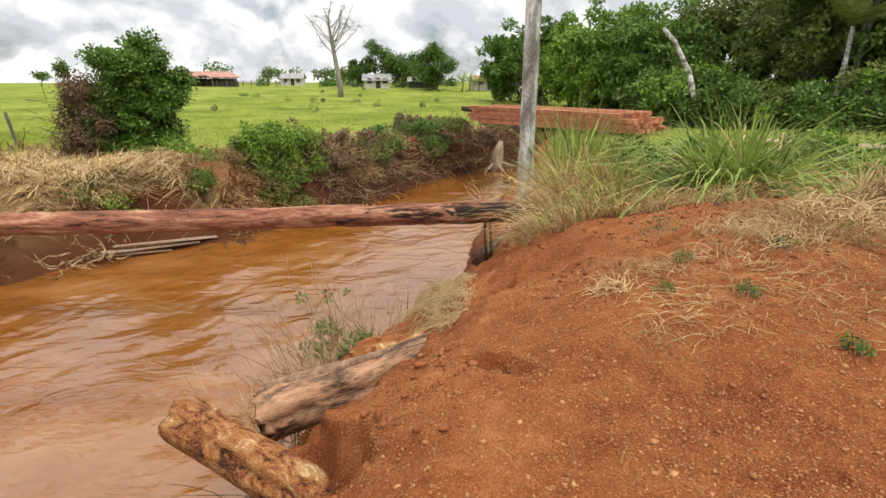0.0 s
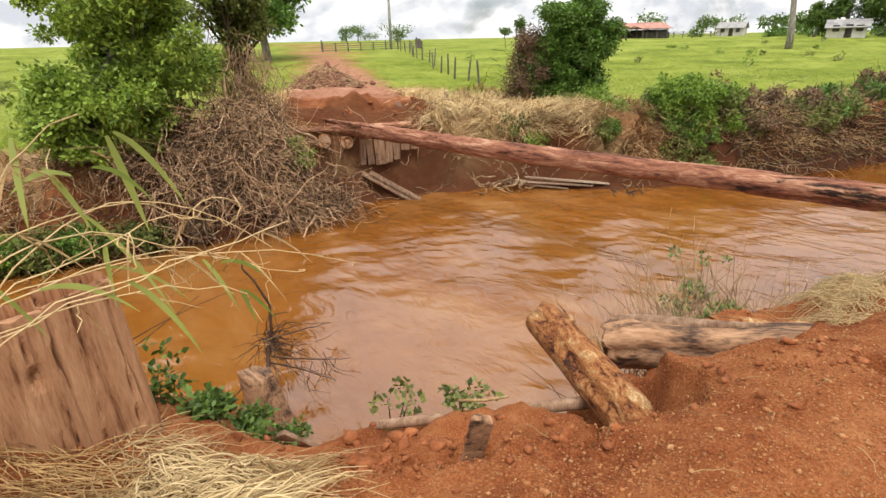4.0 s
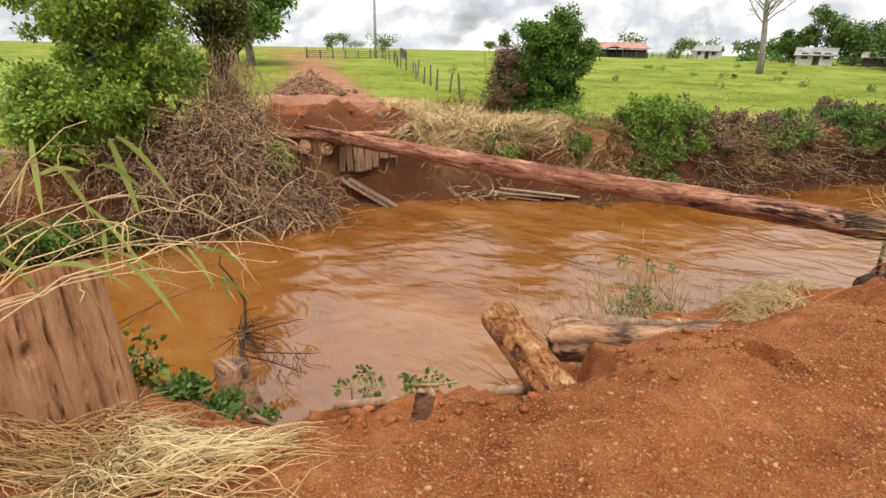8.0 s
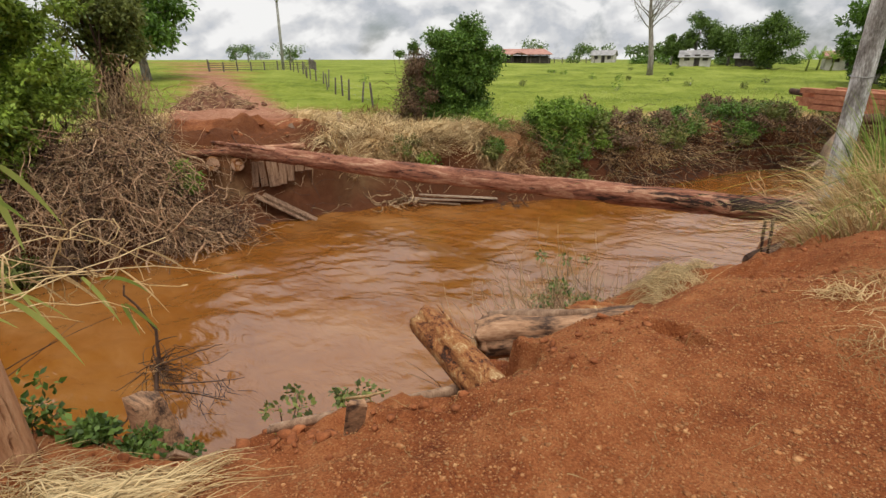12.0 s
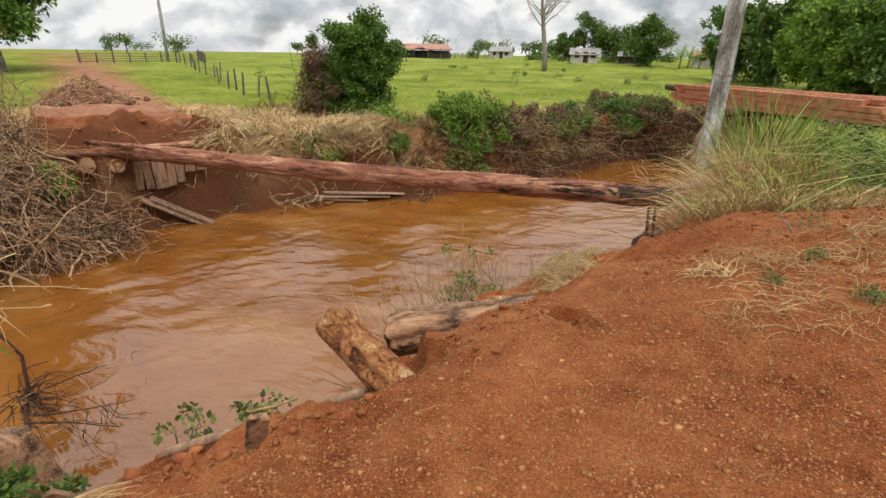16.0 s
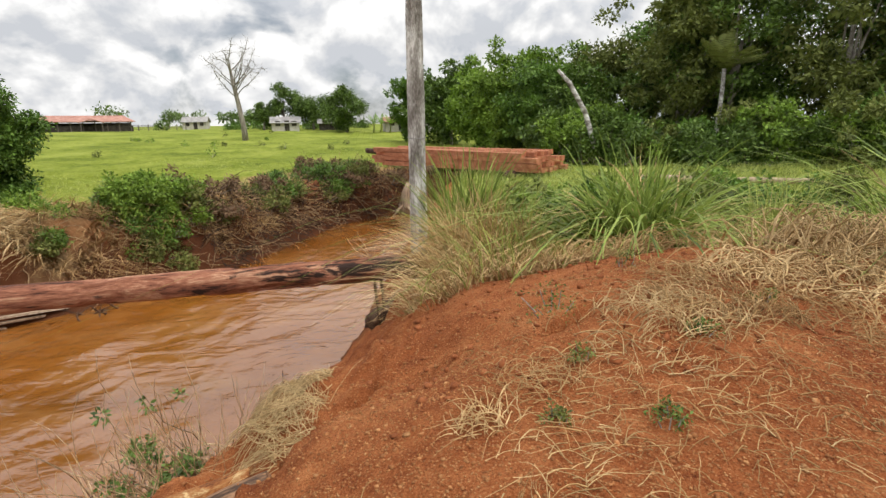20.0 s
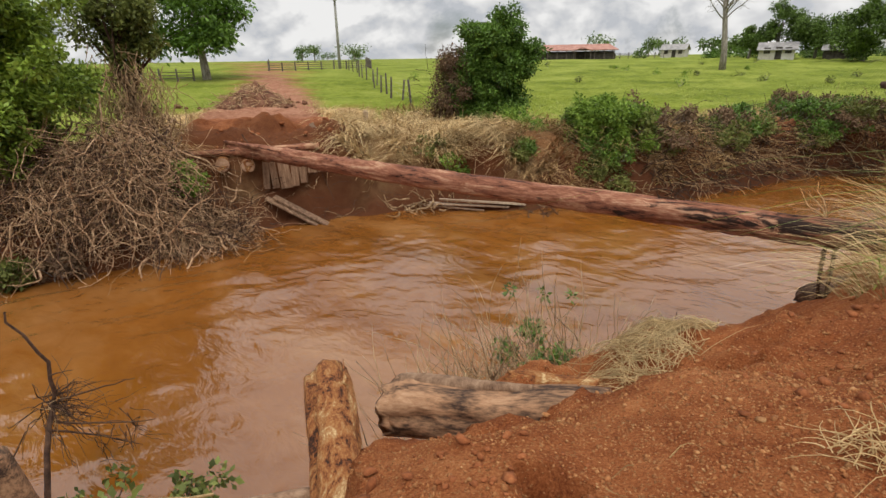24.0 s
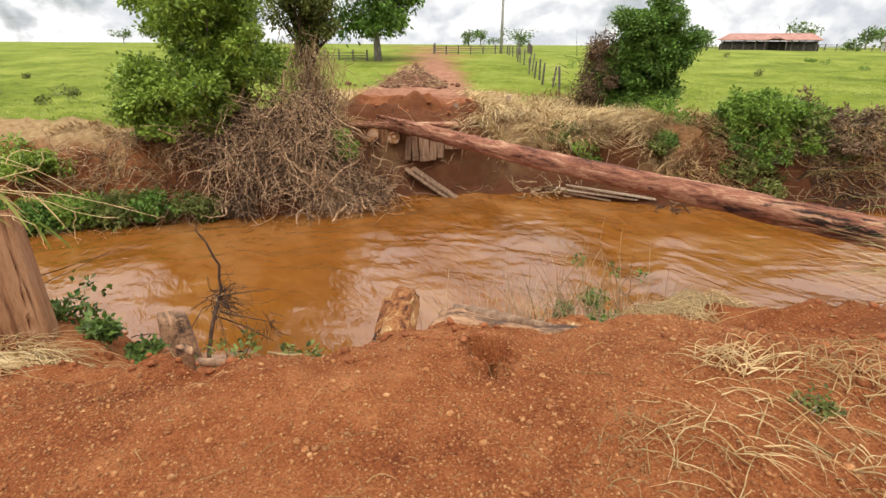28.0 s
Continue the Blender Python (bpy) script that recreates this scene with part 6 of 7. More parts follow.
for y, z, dy, dz, w, sg in ((0.88, 1.31, 0.07, -0.47, 0.023, 0.02), (0.90, 1.33, 0.22, -0.38, 0.019, 0.06), (0.62, 1.22, 0.1, -0.3, 0.017, 0.03), (0.70, 1.18, -0.22, -0.05, 0.016, 0.05), (0.78, 1.2, 0.2, -0.2, 0.015, 0.05), (1.16, 0.63, 0.12, -0.34, 0.016, 0.03), (1.25, 0.58, 0.26, -0.2, 0.015, 0.05), (1.30, 0.42, 0.06, -0.24, 0.014, 0.02), (1.33, 0.40, 0.16, -0.26, 0.013, 0.02), (0.55, 1.35, -0.05, -0.36, 0.018, 0.03), (0.45, 1.3, -0.12, -0.25, 0.016, 0.05)):
    reed_leaf("green_blade", MAT_GRASS_LIGHT if w > 0.0155 else MAT_GRASS, (r4.normal() * 0.05, y, z), (r4.normal() * 0.06, y + dy, z + dz), w, sg, t_)

# plants below the near edge
for x, y, rx_, ry_, rz_, zc, nn, cnt, sz, lb in ((-3.85, 0.75, 0.34, 0.22, 0.08, 0.12, 26, 620, 0.07, "dark leafy weeds below the bank edge"), (-3.7, 1.05, 0.28, 0.22, 0.08, 0.18, 24, 560, 0.07, "dark leafy weeds below the bank edge"), (-3.72, 1.42, 0.16, 0.16, 0.08, 0.30, 16, 260, 0.065, "dark leafy weeds below the bank edge"), (-4.3, 0.5, 0.2, 0.3, 0.1, 0.14, 16, 340, 0.07, "dark leafy weeds beside the timber stump"), (-1.85, 2.72, 0.32, 0.35, 0.10, 0.20, 26, 420, 0.062, "sprawling green leaves below the leaning pile"), (-2.2, 2.3, 0.34, 0.34, 0.10, 0.18, 22, 360, 0.062, "sprawling green leaves below the leaning pile"), (-2.55, 1.85, 0.25, 0.25, 0.06, 0.12, 12, 110, 0.06, "sprawling green leaves below the leaning pile")):
    shrub("leafy_weed", (x, y, height(x, y)), lb, (rx_, ry_, rz_), zc, nn, 0.07, cnt, sz, MAT_LEAF_DARK if "dark" in lb else MAT_LEAF_OLIVE, r4, 5, MAT_TWIG_DARK, group="weeds below the edge", narrow=0.6)
t_ = thing("branch", (-4.45, 0.2, -0.95), "thin bare branch reaching out beside the timber stump", "branch")
sticks("stem", MAT_TWIG_DARK, wander(r4, np.array([(0, 0, 0), (0, 0.1, -0.1)]), np.array([(-0.25, 1.0, -0.02), (-0.2, 1.0, 0.25)]), (1.25, 0.9), 9, 0.05, 0.0), (0.008, 0.006), 0.003, t_)
leaves("leaves", MAT_LEAF_MID, [(-0.1, 0.5, -0.2), (-0.15, 0.65, -0.35), (-0.1, 0.4, -0.1)], [0.1, 0.08, 0.07], 34, 0.07, r4, t_, 0.3, 0.2, narrow=0.7)
t_ = thing("dead_shrub", (-1.2, 5.2, -1.95), "half dead shrub with bare twigs over the water", "shrub")
n = 240
sticks("twig", MAT_TWIG, wander(r4, r4.normal(size=(n, 3)) * (0.42, 0.6, 0.05), np.stack([-0.45 + r4.normal(size=n) * 0.55, r4.normal(size=n) * 0.6, 0.9 + r4.normal(size=n) * 0.25], -1), 0.7 + r4.random(n) * 0.75, 8, 0.16, -0.01), 0.008, 0.002, t_)
cl = [(-0.15 + r4.normal() * 0.25, 0.45 + r4.normal() * 0.35, 0.35 + r4.random() * 0.25, 0.12) for _ in range(16)] + [(-0.5, 1.1, 0.75, 0.1), (-0.3, 1.4, 0.7, 0.08), (-0.7, 0.7, 0.9, 0.08)]
leaves("leaves", MAT_LEAF_DARK, [c[:3] for c in cl], [c[3] for c in cl], 1000, 0.058, r4, t_, 0.3, 0.2)
leaves("dead_leaves", MAT_LEAF_BROWN, [(0, 0.1, 0.2), (0.1, 0.5, 0.25), (-0.2, -0.2, 0.2)], [0.3, 0.3, 0.25], 1900, 0.06, r4, t_, 0.4, 0.1, label="withered brown leaves")
sticks("fallen_twig", MAT_TWIG, wander(r4, r4.normal(size=(60, 3)) * (0.35, 0.5, 0.1) + (0.05, 0.2, 0.15), r4.normal(size=(60, 3)) * (1, 1, 0.25), 0.6, 6, 0.25, 0.02), 0.006, 0.002, t_)
t_ = thing("dead_shrub", (-1.75, 4.75, -2.35), "bare dry twigs rising from the slope above the water", "shrub")
n = 80
sticks("twig", MAT_TWIG, wander(r4, r4.normal(size=(n, 3)) * (0.3, 0.5, 0.05), np.stack([-0.3 + r4.normal(size=n) * 0.45, r4.normal(size=n) * 0.5, 0.95 + r4.normal(size=n) * 0.2], -1), 0.7 + r4.random(n) * 0.6, 8, 0.14, -0.01), 0.007, 0.002, t_)
r6 = np.random.default_rng(606)
t_ = thing("dead_branch", (-5.58, 2.15, -2.22), "dark bare branch with a knot of drooping twigs at the waterline", "branch")
stem = np.array([(0.62, -0.42, -1.35), (0.5, -0.36, -0.8), (0.30, -0.22, -0.38), (0.12, -0.1, -0.14), (0, 0, 0), (0.02, 0.05, 0.17), (0.07, 0.04, 0.36), (0.03, 0.08, 0.55), (0.04, 0.02, 0.70), (-0.05, -0.04, 0.92), (-0.09, -0.14, 1.10), (-0.08, -0.12, 1.22)])
sticks("stem", MAT_TWIG_DARK, stem[None], 0.034, 0.010, t_, "", 8)
sticks("side_branch", MAT_TWIG_DARK, wander(r6, np.array([(0, 0, 0.02), (0.06, -0.03, -0.18), (0.16, -0.1, -0.2), (0.0, 0.02, 0.05), (0.07, 0.04, 0.4)]), np.array([(0.45, 0.75, 0.35), (0.55, 0.75, -0.35), (0.5, 0.7, -0.55), (-0.5, -0.5, 0.1), (0.25, 0.4, 0.5)]), (0.85, 1.05, 0.95, 0.3, 0.25), 9, 0.15, 0.04), (0.014, 0.015, 0.014, 0.010, 0.009), 0.004, t_, "", 6)
n = 70
sticks("twig", MAT_TWIG_DARK, wander(r6, r6.normal(size=(n, 3)) * (0.09, 0.09, 0.09), r6.normal(size=(n, 3)) * (0.5, 0.5, 0.35) + (0.35, 0.5, -0.15), 0.3 + 0.55 * r6.random(n), 7, 0.28, 0.11), 0.0065, 0.002, t_)
n = 30
sticks("fine_twig", MAT_TWIG_DARK, wander(r6, r6.normal(size=(n, 3)) * (0.14, 0.18, 0.12) + (0.35, 0.45, -0.4), r6.normal(size=(n, 3)) * (0.5, 0.5, 0.4) + (0.2, 0.3, -0.5), 0.35, 6, 0.3, 0.05), 0.006, 0.002, t_)
sticks("straw", MAT_TWIG, wander(r6, r6.normal(size=(26, 3)) * (0.06, 0.06, 0.06), r6.normal(size=(26, 3)) * (0.4, 0.4, 0.3) + (0.1, 0.1, -0.7), 0.3, 6, 0.25, 0.1), 0.006, 0.002, t_, "dry straw caught on the knot")
t_ = thing("pile_stub", (-4.36, 1.5, -2.62), "weathered grey timber stub standing at the water's edge", "post")
bm = bmesh.new()
tube(bm, [(0.10 - 0.12 * q, -0.04 * q, 1.08 * q - 0.2) for q in np.linspace(0, 1, 22)], [0.25 - 0.09 * q for q in np.linspace(0, 1, 22)], 28, 0.0, True, 3)
for v in bm.verts:
    c = v.co
    a_ = math.atan2(c.y, c.x)
    f_ = (math.cos(a_) ** 6 + math.sin(a_) ** 6) ** (-1 / 6) - 1.0
    d_ = 0.55 * f_ + 0.10 * noise.noise(Vector((a_ * 2.2, 1.0, c.z * 2.0))) + 0.05 * noise.noise(Vector((a_ * 7, 4.0, c.z * 4)))
    c.x, c.y = c.x * (1 + d_), c.y * (1 + d_)
    if c.z > 0.75:
        c.z += 0.10 * noise.noise(Vector((c.x * 5, c.y * 5, 2.0))) - 0.25 * c.y
part("post", bm, MAT_PILE_GREY, t_, "", True)
t_ = thing("board_end", (-3.55, 1.42, height(-3.55, 1.42)), "short tilted plank end among dark weeds", "plank")
bm = bmesh.new(); box(bm, (0.12, 0.05, 0.5), pose(0, 0, 0.16, 28, -32, 35), 0.03, rnd); bmesh.ops.bevel(bm, geom=bm.edges[:], offset=0.008, segments=1, affect="EDGES")
part("board", bm, MAT_PLANK, t_)
# bunches of long straw raked over the ledge beside the stump
for cx, cy, rx_, ry_, nn, hd in ((-3.05, 0.25, 0.3, 0.16, 90, 0.5), (-2.75, 0.1, 0.35, 0.2, 110, 0.3), (-2.35, 0.25, 0.3, 0.2, 110, 0.7), (-2.2, -0.15, 0.35, 0.2, 110, 0.2), (-1.95, 0.42, 0.26, 0.14, 80, 0.9), (-2.55, 0.5, 0.25, 0.14, 80, 0.4), (-1.75, 0.1, 0.3, 0.16, 70, 1.1)):
    lying("straw", MAT_STRAW_PALE if nn != 80 else MAT_STRAW_BROWN, r6, cx, cy, (rx_, ry_), nn, 0.5, hd, 0.32, 0.0068, 0.07, "bunch of long bleached straw raked over the ledge", "straw", curl=0.16)
for k, (x, y, z, dx, dy) in enumerate(((-1.0, 8.9, -2.95, 0.35, 0.15), (-5.6, 0.9, -2.7, 0.2, 1.4))):
    t_ = thing("branch", (x, y, z), "bare crooked branch rising from the water's edge", "branch", "bare branches at the waterline")
    sticks("stem", MAT_TWIG_DARK, wander(r4, np.array([(0, 0, -0.5), (0.05, 0.02, 0.2)]), np.array([(dx, dy, 1.0), (dx + 0.5, dy, 0.7)]), (1.3, 0.6), 8, 0.14, 0.0), (0.022, 0.012), 0.006, t_)

grass_clump("tall_grass", 1.8, 8.35, "golden dry grass hanging beside the pole", 420, 1.25, 0.34, MAT_STRAW_PALE, 0.3, (-0.35, -0.35), 0.011, 0.6, 0.3)
grass_clump("tall_grass", 1.55, 7.75, "golden dry grass hanging beside the pole", 300, 1.0, 0.3, MAT_STRAW_PALE, 0.3, (-0.4, -0.35), 0.010, 0.7, 0.3)

# gravel and clods
bm = bmesh.new(); bmesh.ops.create_icosphere(bm, subdivisions=1, radius=1.0)
ICO_V = np.array([v.co[:] for v in bm.verts]); ICO_F = np.array([[v.index for v in f.verts] for f in bm.faces]); bm.free()
bm = bmesh.new(); bmesh.ops.create_icosphere(bm, subdivisions=2, radius=1.0)
LUMP_V = np.array([v.co[:] for v in bm.verts]); LUMP_F = np.array([[v.index for v in f.verts] for f in bm.faces]); bm.free()
OCT_V = np.array([(1, 0, 0), (-1, 0, 0), (0, 1, 0), (0, -1, 0), (0, 0, 1), (0, 0, -1)], float)
OCT_F = np.array([(0, 2, 4), (2, 1, 4), (1, 3, 4), (3, 0, 4), (2, 0, 5), (1, 2, 5), (3, 1, 5), (0, 3, 5)])


def stones(name, label, mat, rng, x, y, size, sink=0.3, category="gravel", coarse=False, lumpy=False):
    ico_v, ico_f = (LUMP_V, LUMP_F) if lumpy else (OCT_V, OCT_F) if coarse else (ICO_V, ICO_F)
    n = len(x)
    s = size[:, None] * (0.7 + 0.6 * rng.random((n, 3))) * np.array((1, 1, 0.7))
    a = rng.random(n) * 6.283
    v = ico_v[None] * s[:, None] * (1 + (0.3 if lumpy else 0.25) * rng.normal(size=(n, len(ico_v), 1)))
    c, sn = np.cos(a)[:, None], np.sin(a)[:, None]
    v = np.stack([v[..., 0] * c - v[..., 1] * sn, v[..., 0] * sn + v[..., 1] * c, v[..., 2]], -1)
    v = v + on_land(x, y)[:, None] + np.array((0, 0, 1)) * (size * (0.7 - sink))[:, None, None]
    f = (ico_f[None] + (np.arange(n) * len(ico_v))[:, None, None]).reshape(-1, 3)
    me = bpy.data.meshes.new(name)
    me.vertices.add(n * len(ico_v)); me.vertices.foreach_set("co", v.reshape(-1))
    me.loops.add(f.size); me.loops.foreach_set("vertex_index", f.reshape(-1).astype(np.int32))
    me.polygons.add(len(f)); me.polygons.foreach_set("loop_start", np.arange(0, f.size, 3, dtype=np.int32))
    me.update(calc_edges=True)
    me.materials.append(mat)
    tagged(new(name, me), label, category, kind="stuff")


n = 110000
x, y = -1.6 + 6.2 * r4.random(n), -0.6 + 6.4 * r4.random(n)
ok = (fbm(x, y, 0.9, 3, 13) + 0.7 * r4.random(n) > 0.2) & (land(x, y)[0] > -0.5)
x, y = x[ok], y[ok]
stones("gravel", "small orange laterite gravel strewn over the earth", MAT_STONE, r4, x, y, 0.0035 + 0.0085 * r4.random(len(x)) ** 3.5, 0.6, "gravel", True)
n = 5200
x, y = -1.2 + 5.4 * r4.random(n), 0.0 + 5.4 * r4.random(n)
ok = fbm(x, y, 0.8, 3, 29) + 0.5 * r4.random(n) > 0.05
x, y = x[ok], y[ok]
stones("pebbles", "loose orange and tan pebbles on the red earth", MAT_STONE, r4, x, y, 0.0055 + 0.013 * r4.random(len(x)) ** 3, 0.6)
n = 200
s_ = r4.random(n)
x, y = -1.5 + 1.6 * s_ + r4.normal(size=n) * 0.18, 0.7 + 2.3 * s_ + r4.normal(size=n) * 0.2
stones("clods", "crumbled lumps of red earth along the edge", MAT_CLOD, r4, x, y, 0.008 + 0.026 * r4.random(n) ** 3, 0.25, "earth")

n = 50
x, y = 0.32 + r4.normal(size=n) * 0.15, 2.8 + r4.normal(size=n) * 0.11
stones("clods", "crumbs of dug earth round a hoof hole", MAT_CLOD, r4, x, y, 0.004 + 0.014 * r4.random(n) ** 2, 0.4, "earth", lumpy=True)
n = 150
s_ = r4.random(n)
x, y = -2.2 + 1.5 * s_ + r4.normal(size=n) * 0.2, 0.85 + 1.3 * s_ + r4.normal(size=n) * 0.22
stones("clods", "broken lumps of red earth on the crumbled ledge", MAT_CLOD, r4, x, y, 0.008 + 0.05 * r4.random(n) ** 3, 0.45, "earth", lumpy=True)
n = 700
x, y = 0.6 + 3.6 * r4.random(n), 3.6 + 3.0 * r4.random(n)
stones("clods", "crumbled lumps of red earth on the mound", MAT_CLOD, r4, x, y, 0.007 + 0.03 * r4.random(n) ** 4, 0.4, "earth")
n = 420
x, y = -4.4 + 3.2 * r4.random(n), -0.3 + 2.0 * r4.random(n)
ok = land(x, y)[0] > -1.9
stones("clods", "crumbled red earth lumps below the bank edge", MAT_CLOD, r4, x[ok], y[ok], 0.01 + 0.06 * r4.random(ok.sum()) ** 4, 0.4, "earth")
n = 70
x, y = -16.6 + 4.2 * r4.random(n), 8.6 + 4.4 * r4.random(n)
ok = land(x, y)[0] > -1.9
stones("clods", "broken lumps of red earth on the far bridge head", MAT_CLOD, r4, x[ok], y[ok], 0.03 + 0.09 * r4.random(ok.sum()) ** 3, 0.35, "earth")

# ---------------- across the pasture ----------------
r5 = np.random.default_rng(505)
# heap of earth and branches that closes the road
hx, hy = -28.2, 17.9
t_ = thing("debris_heap", (hx, hy, height(hx, hy)), "heap of earth and broken branches blocking the road", "heap")
bm = bmesh.new()
g = 36
grid = [[bm.verts.new(((i / g - 0.5) * 6.4, (j / g - 0.5) * 5.0, -0.25 + 1.45 * max(0, 1 - math.hypot((i / g - 0.5) * 2.1, (j / g - 0.5) * 2.1) ** 1.2) * (0.85 + 0.5 * noise.noise(Vector((i * 0.25, j * 0.25, 1)))) + 0.12 * noise.noise(Vector((i * 0.7, j * 0.7, 5))))) for j in range(g + 1)] for i in range(g + 1)]
for i in range(g):
    for j in range(g):
        bm.faces.new((grid[i][j], grid[i + 1][j], grid[i + 1][j + 1], grid[i][j + 1]))
part("mound", bm, MAT_HEAP, t_, "", True)
n = 260
a, q = r5.random(n) * 6.283, np.sqrt(r5.random(n))
st = np.stack([2.7 * q * np.cos(a), 2.1 * q * np.sin(a), 1.25 * (1 - q ** 1.2) + 0.05], -1)
sticks("branch", MAT_TWIG, wander(r5, st, r5.normal(size=(n, 3)) * (1, 1, 0.35), 0.75, 5, 0.2, 0.08), 0.022, 0.01, t_, "broken brown branches")
lx, ly = hx + r5.normal(size=260) * 1.5, hy + r5.normal(size=260) * 1.2
stones("clods", "lumps of brown earth fallen round the heap", MAT_HEAP, r5, lx, ly, 0.04 + 0.14 * r5.random(260) ** 2, 0.3, "earth", lumpy=True)
# fence
for k in range(15):
    q = k / 14
    x, y = -20.2 - 36.0 * q + r5.normal() * 0.15, 23.0 + 26.0 * q + r5.normal() * 0.15
    t_ = thing("fence_post", (x, y, height(x, y)), "weathered grey wooden fence post in green grass", "fence post", "posts of the pasture fence")
    part("post", log_mesh("post", (0, 0, -0.3), (r5.normal() * 0.08, r5.normal() * 0.08, 1.25 + 0.25 * r5.random()), 0.075, 0.06, MAT_POST, 8, 8, 0.01, 0, k), MAT_POST, t_)
for zz in (0.45, 0.8, 1.1):
    bm = bmesh.new()
    pts = []
    for q in np.linspace(0, 1, 15):
        x, y = -20.2 - 36.0 * q, 23.0 + 26.0 * q
        pts.append((x, y, height(x, y) + zz))
    tube(bm, pts, 0.006, 4, 0, True)
    t_ = thing("fence_wire", (0, 0, 0), "thin fence wire strung between grey posts", "wire", "wires of the pasture fence")
    part("wire", bm, MAT_WIRE, t_)
# power pole
x, y = -61.0, 50.6
t_ = thing("utility_pole", (x, y, height(x, y)), "slim concrete utility pole beside the dirt road", "utility pole")
bm = bmesh.new(); tube(bm, [(0, 0, -0.5), (0, 0, 6), (0, 0, 12.5)], [0.22, 0.18, 0.13], 10)
part("shaft", bm, MAT_CONCRETE, t_, "", True)
bm = bmesh.new(); tube(bm, [(0.28, -0.2, 8.9), (0.28, -0.2, 10.0)], 0.28, 10)
part("transformer", bm, MAT_CONCRETE, t_, "grey transformer drum")
bm = bmesh.new(); box(bm, (1.9, 0.1, 0.12), pose(0, 0, 11.9, 0, 0, 40))
part("cross_arm", bm, MAT_POST, t_)


def rail_fence(a, b, posts, rails, label):
    t = thing("rail_fence", (0, 0, 0), label, "fence")
    for k in range(posts):
        q = k / (posts - 1)
        x, y = a[0] + (b[0] - a[0]) * q, a[1] + (b[1] - a[1]) * q
        bm = bmesh.new(); box(bm, (0.13, 0.13, 1.5), Matrix.Translation((x, y, height(x, y) + 0.45)), 0.04, rnd)
        part("post", bm, MAT_POST, t)
    for j in range(rails):
        bm = bmesh.new()
        za, zb = height(*a) + 0.3 + 0.27 * j, height(*b) + 0.3 + 0.27 * j
        d = Vector((b[0] - a[0], b[1] - a[1], zb - za))
        box(bm, (0.04, 0.07, d.length), look(Vector((*a, za)) + d / 2, Vector((*b, zb))))
        part("rail", bm, MAT_POST, t)


rail_fence((-64, 41), (-57, 53), 9, 4, "dark timber corral fence across the pasture")
rail_fence((-57, 53), (-66, 60), 7, 4, "dark timber corral fence across the pasture")
rail_fence((-64, 41), (-72, 46), 7, 4, "dark timber corral fence across the pasture")
rail_fence((-56, 15.5), (-54.5, 26.5), 8, 3, "dark rail fence beside the road tree")


def far_tree(x, y, h, rad, label, mat, count=1600, size=0.5, low=0.35, group=""):
    cl = clumps_in(r5, 22, (0, 0, h * (0.5 + low / 2)), (rad, rad, h * (0.5 - low / 2)), rad * 0.36)
    tree("tree", (x, y, height(x, y)), label, h, cl, mat, MAT_BARK, r5, count, size, 0.035 * h, limbs=8, group=group, shell=0.2)


far_tree(-54.5, 27.8, 10.5, 6.0, "broad green shade tree beside the dirt road", MAT_LEAF_MID, 9000, 0.5, 0.30)
far_tree(-4.2, 96.5, 6.8, 3.6, "round dark green tree before the houses", MAT_LEAF_DARK, 13000, 0.38, 0.12)
far_tree(-20.5, 108, 5.6, 2.4, "dark tree beside a white house", MAT_LEAF_DARK, 8000, 0.38, 0.2)
far_tree(-17.0, 111, 8.6, 3.0, "tall airy tree behind a white house", MAT_LEAF_DARK, 6500, 0.36, 0.4)
far_tree(-11.2, 109, 6.2, 3.6, "broad dark tree beside a white house", MAT_LEAF_DARK, 12000, 0.38, 0.2)
far_tree(14.5, 104, 8.5, 4, "dark tree behind the gabled house", MAT_LEAF_DARK, 3000, 0.55, 0.2)
for k, (x, y, h, rad) in enumerate(((-170, 120, 7, 4), (-190, 140, 8, 4.5), (-150, 128, 6.5, 6), (-120, 190, 8, 5), (-78, 172, 8, 7), (-60, 168, 6, 4), (-48, 150, 5, 5), (-250, 60, 10, 4), (-285, 10, 7, 5), (-100, 160, 7, 5), (-135, 170, 5, 3), (-35, 140, 5, 4), (-30, 135, 4, 4), (-26, 128, 4.5, 3), (-220, 20, 5, 3), (-210, 180, 6, 5), (-260, 200, 6, 7), (-90, 120, 6.5, 2.2))):
    far_tree(x, y, h * 0.8, rad * 0.75, "small tree standing on the horizon", MAT_LEAF_DARK, 600, 0.7, 0.5 if k % 3 else 0.2, "trees on the horizon")
for k in range(22):
    x, y = -45 + 62 * r5.random(), 112 + 18 * r5.random()
    h = 0.9 + 1.3 * r5.random()
    shrub("garden_shrub", (x, y, height(x, y)), "dark green shrub near the distant houses", (1.8, 1.6, h * 0.5), h * 0.5, 12, 0.7, 420, 0.42, (MAT_LEAF_DARK, MAT_LEAF_DARK, MAT_LEAF_MID)[k % 3], r5, 5, group="shrubs near the houses")
for k in range(5):
    palm("banana_plant", (0.5 + k * 1.6 + r5.normal() * 0.4, 93 + r5.normal(), height(3, 93)), "banana plant with broad ragged leaves by the houses", 1.4, 6, 2.2, r5, MAT_LEAF_LIGHT, MAT_LEAF_OLIVE)
